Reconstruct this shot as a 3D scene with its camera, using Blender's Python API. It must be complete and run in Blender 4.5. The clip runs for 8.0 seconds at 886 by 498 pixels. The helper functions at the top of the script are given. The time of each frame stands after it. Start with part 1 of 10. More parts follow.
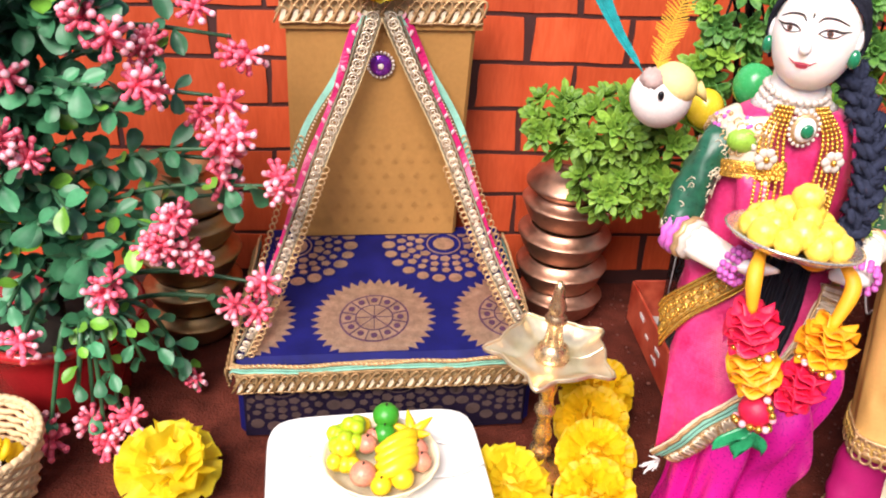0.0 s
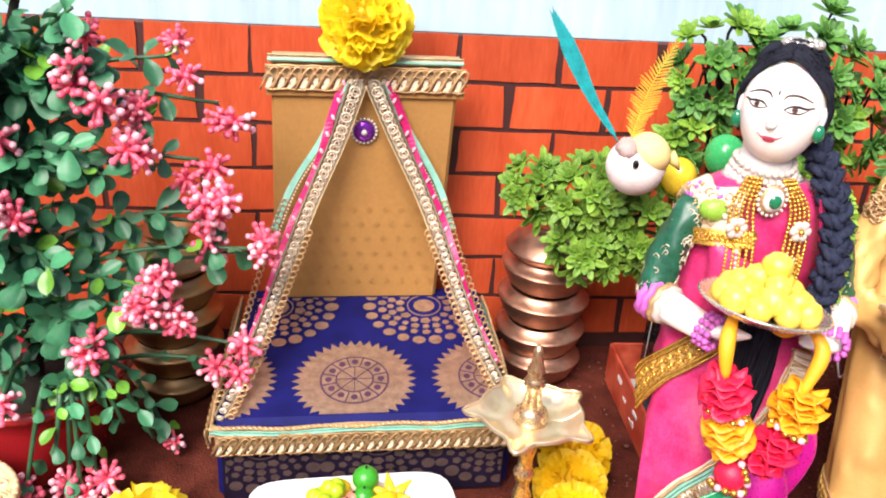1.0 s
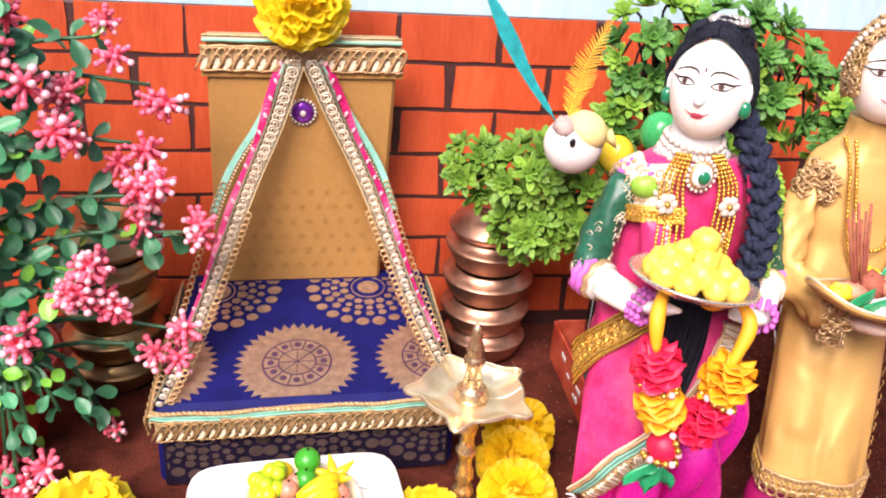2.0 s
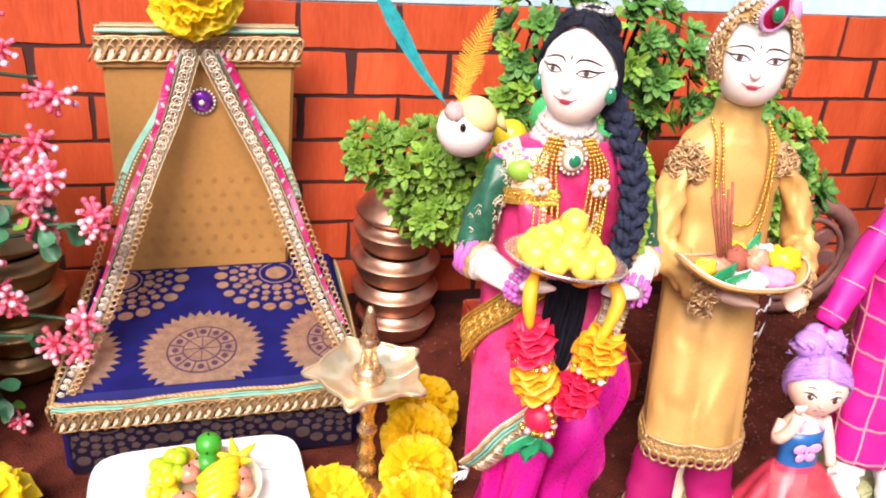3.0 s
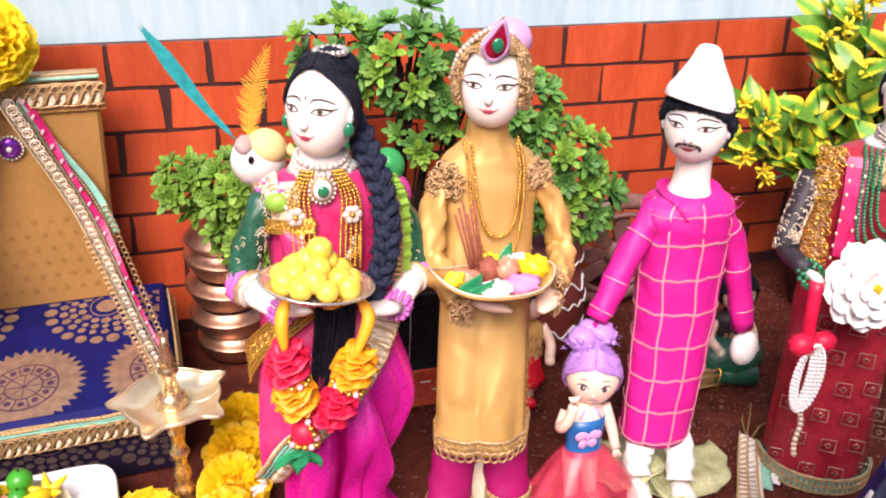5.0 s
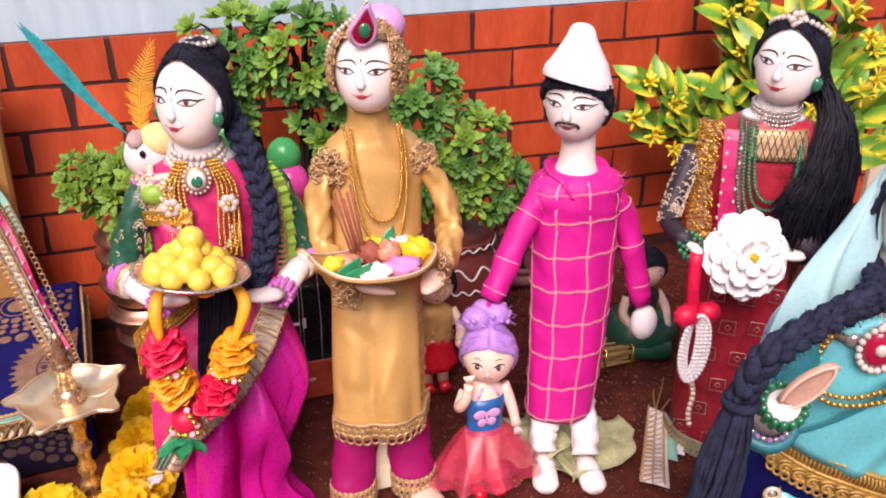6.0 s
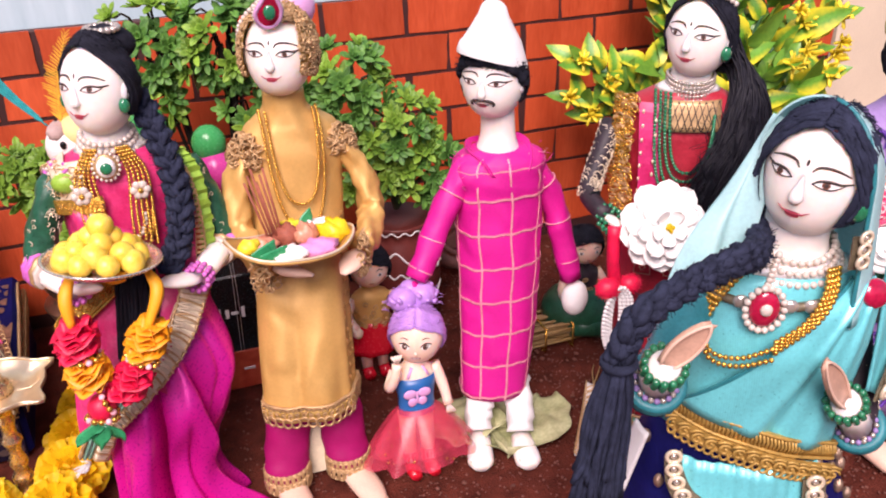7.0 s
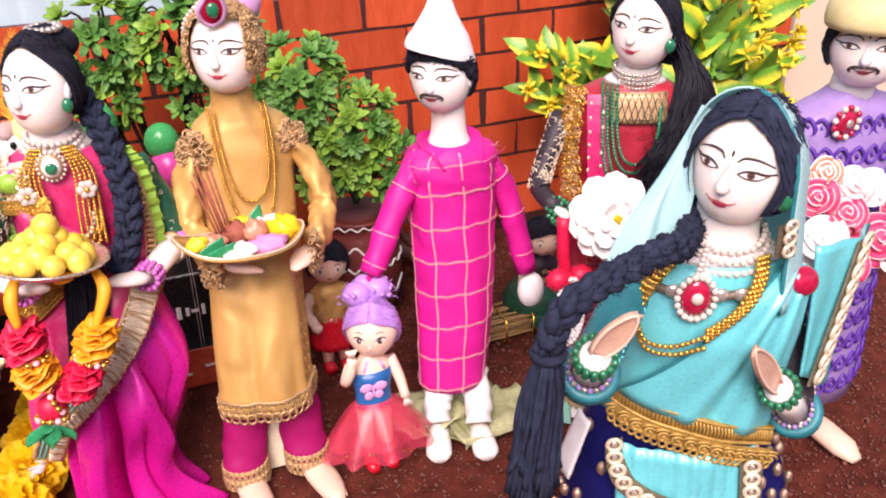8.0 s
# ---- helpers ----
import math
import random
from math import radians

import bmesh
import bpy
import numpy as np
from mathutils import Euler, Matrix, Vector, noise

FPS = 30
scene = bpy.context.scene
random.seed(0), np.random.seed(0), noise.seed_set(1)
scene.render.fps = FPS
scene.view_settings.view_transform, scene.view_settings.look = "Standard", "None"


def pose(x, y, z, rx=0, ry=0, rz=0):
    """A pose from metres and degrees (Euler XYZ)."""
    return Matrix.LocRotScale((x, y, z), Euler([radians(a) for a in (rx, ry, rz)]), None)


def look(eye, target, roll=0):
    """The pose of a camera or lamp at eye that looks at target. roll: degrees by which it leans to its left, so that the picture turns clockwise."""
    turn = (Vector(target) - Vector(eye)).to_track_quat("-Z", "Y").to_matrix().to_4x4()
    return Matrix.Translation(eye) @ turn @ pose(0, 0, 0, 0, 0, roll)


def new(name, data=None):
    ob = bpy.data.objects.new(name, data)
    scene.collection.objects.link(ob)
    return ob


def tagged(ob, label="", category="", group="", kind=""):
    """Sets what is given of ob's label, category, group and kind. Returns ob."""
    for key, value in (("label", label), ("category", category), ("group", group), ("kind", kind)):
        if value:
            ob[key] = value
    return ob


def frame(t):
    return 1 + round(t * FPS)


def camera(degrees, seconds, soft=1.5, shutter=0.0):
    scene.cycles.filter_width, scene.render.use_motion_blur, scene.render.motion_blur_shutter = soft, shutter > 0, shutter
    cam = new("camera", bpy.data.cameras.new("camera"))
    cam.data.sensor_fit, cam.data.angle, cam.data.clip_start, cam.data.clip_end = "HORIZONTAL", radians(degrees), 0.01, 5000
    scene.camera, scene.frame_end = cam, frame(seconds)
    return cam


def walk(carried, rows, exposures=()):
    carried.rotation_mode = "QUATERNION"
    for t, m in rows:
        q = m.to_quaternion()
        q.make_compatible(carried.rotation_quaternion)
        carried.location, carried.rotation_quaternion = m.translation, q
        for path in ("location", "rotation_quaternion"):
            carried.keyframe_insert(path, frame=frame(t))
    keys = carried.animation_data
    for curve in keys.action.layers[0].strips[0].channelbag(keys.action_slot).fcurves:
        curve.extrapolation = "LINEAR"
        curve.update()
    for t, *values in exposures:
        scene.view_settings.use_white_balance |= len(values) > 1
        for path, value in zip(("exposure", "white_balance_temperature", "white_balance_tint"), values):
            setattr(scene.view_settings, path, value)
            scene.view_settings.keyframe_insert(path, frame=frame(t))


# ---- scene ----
cam = camera(54.4, 8.0, 2.0)
PATH = [
    (0, (0.318, 0.437, 0.39), (0.469, 2.184, -0.572), 2.7),
    (0.5, (0.315, 0.433, 0.394), (0.498, 2.211, -0.503), 3.4),
    (1, (0.316, 0.43, 0.397), (0.514, 2.235, -0.442), 3.7),
    (2.5, (0.343, 0.426, 0.397), (0.699, 2.179, -0.497), 4.2),
    (3, (0.36, 0.411, 0.408), (0.766, 2.147, -0.498), 4.3),
    (3.5, (0.37, 0.4, 0.414), (0.802, 2.128, -0.496), 4.0),
    (4, (0.403, 0.384, 0.428), (0.858, 2.107, -0.479), 3.3),
    (4.5, (0.424, 0.375, 0.437), (0.899, 2.098, -0.46), 2.7),
    (4.7, (0.436, 0.371, 0.444), (0.932, 2.087, -0.456), 2.4),
    (5.8, (0.505, 0.338, 0.438), (1.043, 2.031, -0.482), 0.3),
    (6, (0.513, 0.336, 0.441), (1.061, 2.025, -0.479), 0.1),
    (6.5, (0.537, 0.327, 0.44), (1.098, 2.008, -0.486), -0.8),
    (7, (0.551, 0.317, 0.434), (1.126, 1.989, -0.501), -1.3),
    (7.5, (0.554, 0.314, 0.433), (1.144, 1.975, -0.513), -1.5),
    (8, (0.57, 0.307, 0.436), (1.176, 1.959, -0.515), -1.7),
]
EXPOSURES = [(0, 0.90, 6650, 20), (1.2, 1.06, 6550, 18), (2.3, 1.04, 6650, 23), (4.7, 0.95, 6700, 23), (5.8, 0.44, 6800, 35), (7, 0.53, 6800, 35), (8, 0.70, 6800, 32)]
walk(cam, [(t, look(eye, target, roll)) for t, eye, target, roll in PATH], EXPOSURES)

# ---- light: open sky over a terrace, a broad veiled sun from the front ----
world = bpy.data.worlds.new("sky")
scene.world = world
world.use_nodes = True
wn = world.node_tree.nodes
sky = wn.new("ShaderNodeTexSky")
sky.sky_type, sky.sun_disc = "NISHITA", False
sky.sun_elevation, sky.sun_rotation = radians(48), radians(205)
wn["Background"].inputs["Strength"].default_value = 0.068
world.node_tree.links.new(sky.outputs["Color"], wn["Background"].inputs["Color"])
sun = new("sun", bpy.data.lights.new("sun", "SUN"))
sun.data.energy, sun.data.angle, sun.data.color = 4.0, radians(36), (1.0, 0.95, 0.88)
sun.matrix_world = look((-0.20, -0.72, 2.0), (0.55, 0.85, 0.1))


# ---- materials ----
def mat(name, col, rough=0.5, metal=0.0, var=0.15, scale=45, fine=700, bump=0.2, depth=0.0006, coat=0.0,
        other=None, random=0.0, weave=0.0, trans=0.0, stretch=(1, 1, 1), contrast=1.0, alpha=1.0, spec=0.5):
    """A surface with broad and fine variation of colour, roughness and relief, in metres."""
    m = bpy.data.materials.new(name)
    m.use_nodes = True
    t = m.node_tree
    n, ln = t.nodes, t.links
    p = n["Principled BSDF"]
    tc = n.new("ShaderNodeTexCoord")
    mp = n.new("ShaderNodeMapping")
    mp.inputs["Scale"].default_value = stretch
    ln.new(tc.outputs["Object"], mp.inputs["Vector"])
    a, b = n.new("ShaderNodeTexNoise"), n.new("ShaderNodeTexNoise")
    a.inputs["Scale"].default_value, b.inputs["Scale"].default_value = scale, fine
    a.inputs["Detail"].default_value, b.inputs["Detail"].default_value = 4, 3
    for q in (a, b):
        ln.new(mp.outputs["Vector"], q.inputs["Vector"])
    mx = n.new("ShaderNodeMath")
    mx.operation = "MULTIPLY_ADD"
    mx.inputs[1].default_value = 0.6
    ln.new(a.outputs["Fac"], mx.inputs[0])
    m2 = n.new("ShaderNodeMath")
    m2.operation = "MULTIPLY"
    m2.inputs[1].default_value = 0.4
    ln.new(b.outputs["Fac"], m2.inputs[0])
    ln.new(m2.outputs[0], mx.inputs[2])
    rp = n.new("ShaderNodeValToRGB")
    lo = tuple(max(0, c * (1 - var)) for c in col)
    hi = other or tuple(min(0.95, c * (1 + var)) for c in col)
    rp.color_ramp.elements[0].position, rp.color_ramp.elements[1].position = 0.5 - 0.18 / contrast, 0.5 + 0.18 / contrast
    rp.color_ramp.elements[0].color, rp.color_ramp.elements[1].color = (*lo, 1), (*hi, 1)
    ln.new(mx.outputs[0], rp.inputs["Fac"])
    colour = rp.outputs["Color"]
    if random:
        oi, hs, mr = n.new("ShaderNodeObjectInfo"), n.new("ShaderNodeHueSaturation"), n.new("ShaderNodeMapRange")
        mr.inputs["To Min"].default_value, mr.inputs["To Max"].default_value = 1 - random, 1 + random
        ln.new(oi.outputs["Random"], mr.inputs["Value"])
        ln.new(mr.outputs["Result"], hs.inputs["Value"])
        ln.new(colour, hs.inputs["Color"])
        colour = hs.outputs["Color"]
    ln.new(colour, p.inputs["Base Color"])
    rr = n.new("ShaderNodeMapRange")
    rr.inputs["To Min"].default_value, rr.inputs["To Max"].default_value = max(0.03, rough - 0.12), min(1, rough + 0.12)
    ln.new(b.outputs["Fac"], rr.inputs["Value"])
    ln.new(rr.outputs["Result"], p.inputs["Roughness"])
    p.inputs["Metallic"].default_value = metal
    p.inputs["Coat Weight"].default_value = coat
    p.inputs["Transmission Weight"].default_value = trans
    p.inputs["Alpha"].default_value = alpha
    p.inputs["Specular IOR Level"].default_value = spec
    height = mx.outputs[0]
    if weave:
        ws = []
        for axis in ("X", "Z"):
            w = n.new("ShaderNodeTexWave")
            w.bands_direction = axis
            w.inputs["Scale"].default_value = weave
            w.inputs["Distortion"].default_value = 0.6
            ln.new(mp.outputs["Vector"], w.inputs["Vector"])
            ws.append(w)
        ad = n.new("ShaderNodeMath")
        ln.new(ws[0].outputs["Fac"], ad.inputs[0])
        ln.new(ws[1].outputs["Fac"], ad.inputs[1])
        a2 = n.new("ShaderNodeMath")
        a2.operation = "MULTIPLY_ADD"
        a2.inputs[1].default_value = 0.35
        ln.new(ad.outputs[0], a2.inputs[0])
        ln.new(height, a2.inputs[2])
        height = a2.outputs[0]
    bp = n.new("ShaderNodeBump")
    bp.inputs["Strength"].default_value, bp.inputs["Distance"].default_value = bump, depth
    ln.new(height, bp.inputs["Height"])
    ln.new(bp.outputs["Normal"], p.inputs["Normal"])
    return m


BRICK = mat("brick_paint", (0.47, 0.052, 0.012), 0.42, var=0.22, scale=48, fine=420, random=0.16, stretch=(1, 1, 0.16), bump=0.3, contrast=0.8, other=(0.60, 0.098, 0.032))
MORTAR = mat("mortar_paint", (0.045, 0.012, 0.010), 0.6, var=0.35, scale=40)
BLUE_WALL = mat("limewash", (0.34, 0.50, 0.55), 0.8, var=0.1, scale=14, fine=120, stretch=(1, 1, 0.15), other=(0.50, 0.64, 0.68))
CREAM = mat("cream_board", (0.62, 0.52, 0.38), 0.7, var=0.12, scale=12)
SOIL = mat("red_earth", (0.085, 0.019, 0.012), 0.8, var=0.5, scale=55, fine=620, bump=1.0, depth=0.0040, other=(0.145, 0.034, 0.021), spec=0.10)
CRUMB = mat("earth_crumb", (0.15, 0.05, 0.033), 0.8, var=0.4, scale=90)
PLASTER = mat("grey_plaster", (0.5, 0.48, 0.45), 0.85, var=0.12, scale=6, fine=60)
GOLD_CLOTH = mat("gold_brocade", (0.60, 0.350, 0.105), 0.48, 0.25, var=0.10, scale=30, fine=500, weave=420, bump=0.12)
OCHRE_PANEL = mat("ochre_silk", (0.35, 0.178, 0.050), 0.5, 0.0, spec=0.35, var=0.14, scale=14, fine=300, weave=260, bump=0.12)
DIAMOND = mat("ochre_weave", (0.33, 0.16, 0.044), 0.6, 0.0, var=0.2)
NAVY = mat("navy_silk", (0.007, 0.008, 0.085), 0.6, spec=0.12, var=0.3, scale=60, fine=600, weave=300, bump=0.3)
COPPER_THREAD = mat("copper_thread", (0.50, 0.35, 0.25), 0.33, 0.75, var=0.35, scale=160, fine=900, bump=0.5, weave=420)
DARK_THREAD = mat("dark_thread", (0.06, 0.02, 0.05), 0.6, var=0.3)
BELT = mat("antique_gold_braid", (0.44, 0.27, 0.065), 0.55, 0.3, var=0.35, scale=200, fine=1200, bump=0.6)
BRAID = mat("gold_braid", (0.53, 0.34, 0.165), 0.42, 0.45, var=0.3, scale=200, fine=1200, bump=0.6)
PALE_BRAID = mat("pale_gold_ring", (0.78, 0.66, 0.48), 0.36, 0.35, var=0.2, scale=200, fine=900, bump=0.3)
SILVER_BRAID = mat("pale_silver_ring", (0.58, 0.50, 0.38), 0.34, 0.55, var=0.2, scale=200, fine=900, bump=0.3)
OLD_BRAID = mat("olive_braid", (0.16, 0.13, 0.08), 0.5, 0.4, var=0.4, scale=260, fine=1200, bump=0.7)
TAN_SATIN = mat("tan_satin", (0.50, 0.36, 0.18), 0.5, 0.2, var=0.25, scale=120, weave=300)
CREAM_CLOTH = mat("cream_satin", (0.72, 0.62, 0.44), 0.45, var=0.15, scale=80, weave=300)
TEAL_CORD = mat("teal_cord", (0.20, 0.46, 0.35), 0.6, var=0.25, scale=120, fine=900, bump=0.5)
PINK_RIBBON = mat("pink_ribbon", (0.50, 0.010, 0.11), 0.4, var=0.2, scale=70, weave=300)
PURPLE_GEM = mat("purple_foil", (0.20, 0.03, 0.36), 0.2, 0.6, var=0.4, scale=300)
WHITE_BEAD = mat("pearl_bead", (0.60, 0.52, 0.45), 0.22, var=0.1, scale=300, coat=0.5)
COPPER = mat("copper_pot", (0.50, 0.28, 0.19), 0.38, 0.95, var=0.22, scale=35, fine=220, bump=0.12)
BRONZE = mat("bronze_pot", (0.44, 0.29, 0.13), 0.40, 0.95, var=0.25, scale=35, fine=220, bump=0.12)
PALE_BRASS = mat("polished_brass", (0.84, 0.69, 0.47), 0.36, 0.85, var=0.08, scale=70, fine=500, bump=0.02)
MARIGOLD = mat("marigold_petal", (0.97, 0.62, 0.005), 0.5, var=0.10, scale=120, fine=800, other=(0.98, 0.74, 0.012), random=0.05)
LEMON = mat("lemon_petal", (0.97, 0.74, 0.010), 0.5, var=0.08, scale=120, fine=800, other=(0.98, 0.82, 0.04))


def thin(m, share):
    """Lets part of the light through a thin petal or leaf."""
    n, ln = m.node_tree.nodes, m.node_tree.links
    p = n["Principled BSDF"]
    tr, mx = n.new("ShaderNodeBsdfTranslucent"), n.new("ShaderNodeMixShader")
    ln.new(p.inputs["Base Color"].links[0].from_socket, tr.inputs["Color"])
    mx.inputs["Fac"].default_value = share
    ln.new(p.outputs[0], mx.inputs[1])
    ln.new(tr.outputs[0], mx.inputs[2])
    ln.new(mx.outputs[0], n["Material Output"].inputs["Surface"])


def soft(m, weight, scale, radius):
    """Light scattered below the surface."""
    p = m.node_tree.nodes["Principled BSDF"]
    p.inputs["Subsurface Weight"].default_value, p.inputs["Subsurface Scale"].default_value = weight, scale
    p.inputs["Subsurface Radius"].default_value = radius


def crumple(m, scale, depth, stretch=(1, 1, 1)):
    """Broad soft wrinkles of cloth under the weave."""
    n, ln = m.node_tree.nodes, m.node_tree.links
    p = n["Principled BSDF"]
    tc, mp, nz, bp = (n.new(k) for k in ("ShaderNodeTexCoord", "ShaderNodeMapping", "ShaderNodeTexNoise", "ShaderNodeBump"))
    mp.inputs["Scale"].default_value = stretch
    nz.noise_type = "RIDGED_MULTIFRACTAL"
    nz.inputs["Scale"].default_value, nz.inputs["Detail"].default_value, nz.inputs["Distortion"].default_value = scale, 1.5, 0.6
    bp.inputs["Strength"].default_value, bp.inputs["Distance"].default_value = 1.0, depth
    ln.new(tc.outputs["Object"], mp.inputs["Vector"])
    ln.new(mp.outputs["Vector"], nz.inputs["Vector"])
    ln.new(nz.outputs["Fac"], bp.inputs["Height"])
    old = p.inputs["Normal"].links
    if old:
        ln.new(old[0].from_socket, bp.inputs["Normal"])
    ln.new(bp.outputs["Normal"], p.inputs["Normal"])


for petal in (MARIGOLD, LEMON):
    thin(petal, 0.52)
FINIAL = mat("worn_brass", (0.76, 0.54, 0.30), 0.28, 0.9, var=0.15, scale=80, fine=500, bump=0.06)
CERAMIC = mat("white_ceramic", (0.80, 0.79, 0.77), 0.15, var=0.03, scale=20, fine=200, bump=0.03, coat=0.5)
PALE_DISH = mat("pale_leaf_dish", (0.74, 0.66, 0.46), 0.45, var=0.15, scale=60)
STEEL_RIM = mat("steel_plate", (0.70, 0.64, 0.56), 0.25, 0.8, var=0.12, scale=60)
LEAF = mat("plastic_leaf", (0.044, 0.220, 0.095), 0.46, var=0.3, scale=50, fine=300, random=0.35, bump=0.15)
LEAF_LIGHT = mat("light_leaf", (0.15, 0.40, 0.04), 0.4, var=0.3, scale=60, random=0.3, bump=0.15)
LEAF_SUCC = mat("succulent_leaf", (0.060, 0.205, 0.022), 0.48, var=0.4, scale=70, fine=500, random=0.22, bump=0.2, other=(0.25, 0.44, 0.05), spec=0.3)
LEAF_DARK = mat("dark_leaf", (0.026, 0.140, 0.036), 0.48, var=0.4, scale=70, fine=500, random=0.28, bump=0.2, other=(0.13, 0.32, 0.05), spec=0.3)
STEM = mat("green_stem", (0.03, 0.11, 0.045), 0.45, var=0.25, scale=100)
BARK = mat("dark_stem", (0.022, 0.017, 0.014), 0.85, spec=0.1, var=0.4, scale=120, bump=0.6)
LEAF_BROAD = mat("broad_leaf", (0.075, 0.25, 0.028), 0.38, var=0.35, scale=60, fine=300, random=0.30, bump=0.15, other=(0.15, 0.34, 0.035))
YELLOW_BLOOM = mat("yellow_bloom", (0.86, 0.64, 0.03), 0.45, var=0.2, scale=120, random=0.1)
FLOWER_PINK = mat("pink_bloom", (0.84, 0.060, 0.13), 0.4, var=0.2, scale=130, random=0.25, other=(0.92, 0.20, 0.28))
FLOWER_TIP = mat("pale_bloom_tip", (0.90, 0.42, 0.48), 0.4, var=0.12, scale=150, random=0.12)
RED_POT = mat("red_plastic", (0.36, 0.015, 0.018), 0.2, var=0.2, scale=25, coat=0.4)
CLAY = mat("painted_clay", (0.14, 0.028, 0.022), 0.4, var=0.25, scale=40, fine=300)
WHITE_PAINT = mat("white_paint", (0.74, 0.72, 0.70), 0.5, var=0.06, scale=60)
WHEEL = mat("carved_wood", (0.21, 0.095, 0.080), 0.5, var=0.35, scale=60, fine=400, bump=0.5)
DARK_POT = mat("dark_pot", (0.05, 0.02, 0.018), 0.4, var=0.3, scale=40)
WICKER = mat("wicker", (0.62, 0.44, 0.24), 0.6, var=0.25, scale=90, fine=500, bump=0.6)
CARD_RED = mat("printed_card", (0.48, 0.035, 0.015), 0.4, var=0.3, scale=45, fine=160, other=(0.62, 0.12, 0.06))
CARD_GREY = mat("card_inside", (0.55, 0.55, 0.54), 0.7, var=0.1, scale=40)
BLACK_BOX = mat("black_gloss", (0.008, 0.009, 0.01), 0.25, var=0.3, scale=40)
STRAW = mat("straw", (0.34, 0.21, 0.08), 0.6, var=0.35, scale=150, stretch=(0.3, 1, 1), bump=0.6)
LEAF_DRY = mat("betel_leaf", (0.30, 0.34, 0.14), 0.5, var=0.3, scale=60, fine=400, other=(0.50, 0.50, 0.28))
# dolls and what they hold
SKIN = mat("doll_paint", (0.90, 0.80, 0.73), 0.42, var=0.05, scale=50, fine=300, bump=0.06)
PALM = mat("palm_cloth", (0.52, 0.31, 0.22), 0.6, var=0.2, scale=90)
SKIN_HAND = mat("hand_cloth", (0.72, 0.48, 0.36), 0.55, var=0.12, scale=60)
TOY_SKIN = mat("toy_vinyl", (0.90, 0.62, 0.49), 0.38, var=0.05, scale=50)
soft(SKIN, 0.5, 0.010, (1.0, 0.7, 0.5))
soft(TOY_SKIN, 0.5, 0.008, (1.0, 0.5, 0.3))
INK = mat("ink", (0.035, 0.022, 0.02), 0.5, var=0.2)
EYE_BROWN = mat("iris_paint", (0.16, 0.06, 0.035), 0.4, var=0.2)
EYE_WHITE = mat("eye_paint", (0.82, 0.80, 0.78), 0.4, var=0.03)
LIP = mat("lip_paint", (0.44, 0.05, 0.08), 0.4, var=0.15)
HAIR = mat("black_wool", (0.013, 0.014, 0.022), 0.85, spec=0.15, var=0.5, scale=180, fine=1500, bump=0.8)
SILK_HAIR = mat("silky_hair", (0.009, 0.009, 0.014), 0.5, spec=0.2, var=0.4, scale=200)
NAVY_WOOL = mat("navy_wool", (0.022, 0.027, 0.050), 0.9, spec=0.15, var=0.5, scale=180, fine=1500, bump=0.8)
LILAC_HAIR = mat("lilac_hair", (0.44, 0.23, 0.60), 0.4, var=0.2, scale=150, fine=900, stretch=(1, 1, 0.2), bump=0.5)
TROUSER = mat("magenta_cotton", (0.31, 0.006, 0.095), 0.6, var=0.15, scale=60, fine=700, weave=420, spec=0.25)
MAGENTA = mat("magenta_satin", (0.68, 0.014, 0.30), 0.30, 0.3, spec=0.5, var=0.10, scale=35, fine=600, weave=420, bump=0.06)
PINK_SILK = mat("pink_silk", (0.64, 0.014, 0.12), 0.38, var=0.25, scale=90, fine=600, weave=300, other=(0.70, 0.05, 0.20))
HOT_PINK = mat("hot_pink_cotton", (0.62, 0.010, 0.24), 0.55, var=0.14, scale=40, fine=700, weave=420, bump=0.25)
GREEN_SILK = mat("green_brocade", (0.010, 0.085, 0.045), 0.32, var=0.4, scale=120, fine=500, weave=420, bump=0.15)
LIME = mat("lime_silk", (0.26, 0.48, 0.05), 0.4, var=0.25, scale=90, weave=260)
PURPLE_TRIM = mat("orchid_trim", (0.55, 0.12, 0.44), 0.5, var=0.3, scale=200, bump=0.6)
GOLD_BEAD = mat("gold_bead", (0.70, 0.40, 0.07), 0.24, 0.8, var=0.12, scale=300)
EMERALD = mat("emerald_bead", (0.006, 0.17, 0.075), 0.18, var=0.3, scale=300, coat=0.6)
RUBY = mat("ruby_stone", (0.40, 0.010, 0.045), 0.15, var=0.3, scale=200, coat=0.6)
CRYSTAL = mat("crystal_row", (0.56, 0.50, 0.44), 0.15, 0.6, var=0.25, scale=500)
WHITE_CLOTH = mat("white_cotton", (0.74, 0.72, 0.70), 0.7, var=0.06, scale=50, weave=300, bump=0.3)
MAROON = mat("red_sari", (0.36, 0.010, 0.025), 0.42, var=0.3, scale=80, fine=500, weave=280, other=(0.48, 0.03, 0.05))
LACE = mat("black_lace", (0.02, 0.012, 0.018), 0.6, var=0.6, scale=260, bump=0.6)
TEAL_SATIN = mat("turquoise_satin", (0.12, 0.60, 0.64), 0.32, 0.25, spec=0.7, var=0.16, scale=30, fine=600, weave=380, bump=0.18)
VEIL = mat("sheer_turquoise", (0.54, 0.86, 0.87), 0.35, var=0.12, scale=30, fine=600, weave=380, bump=0.15)
thin(VEIL, 0.4)
crumple(GOLD_CLOTH, 42, 0.0060, (1, 1, 0.55))
crumple(HOT_PINK, 38, 0.0030)
crumple(MAGENTA, 26, 0.0060, (1, 1, 0.3))
crumple(TEAL_SATIN, 24, 0.0050, (0.6, 1, 1))
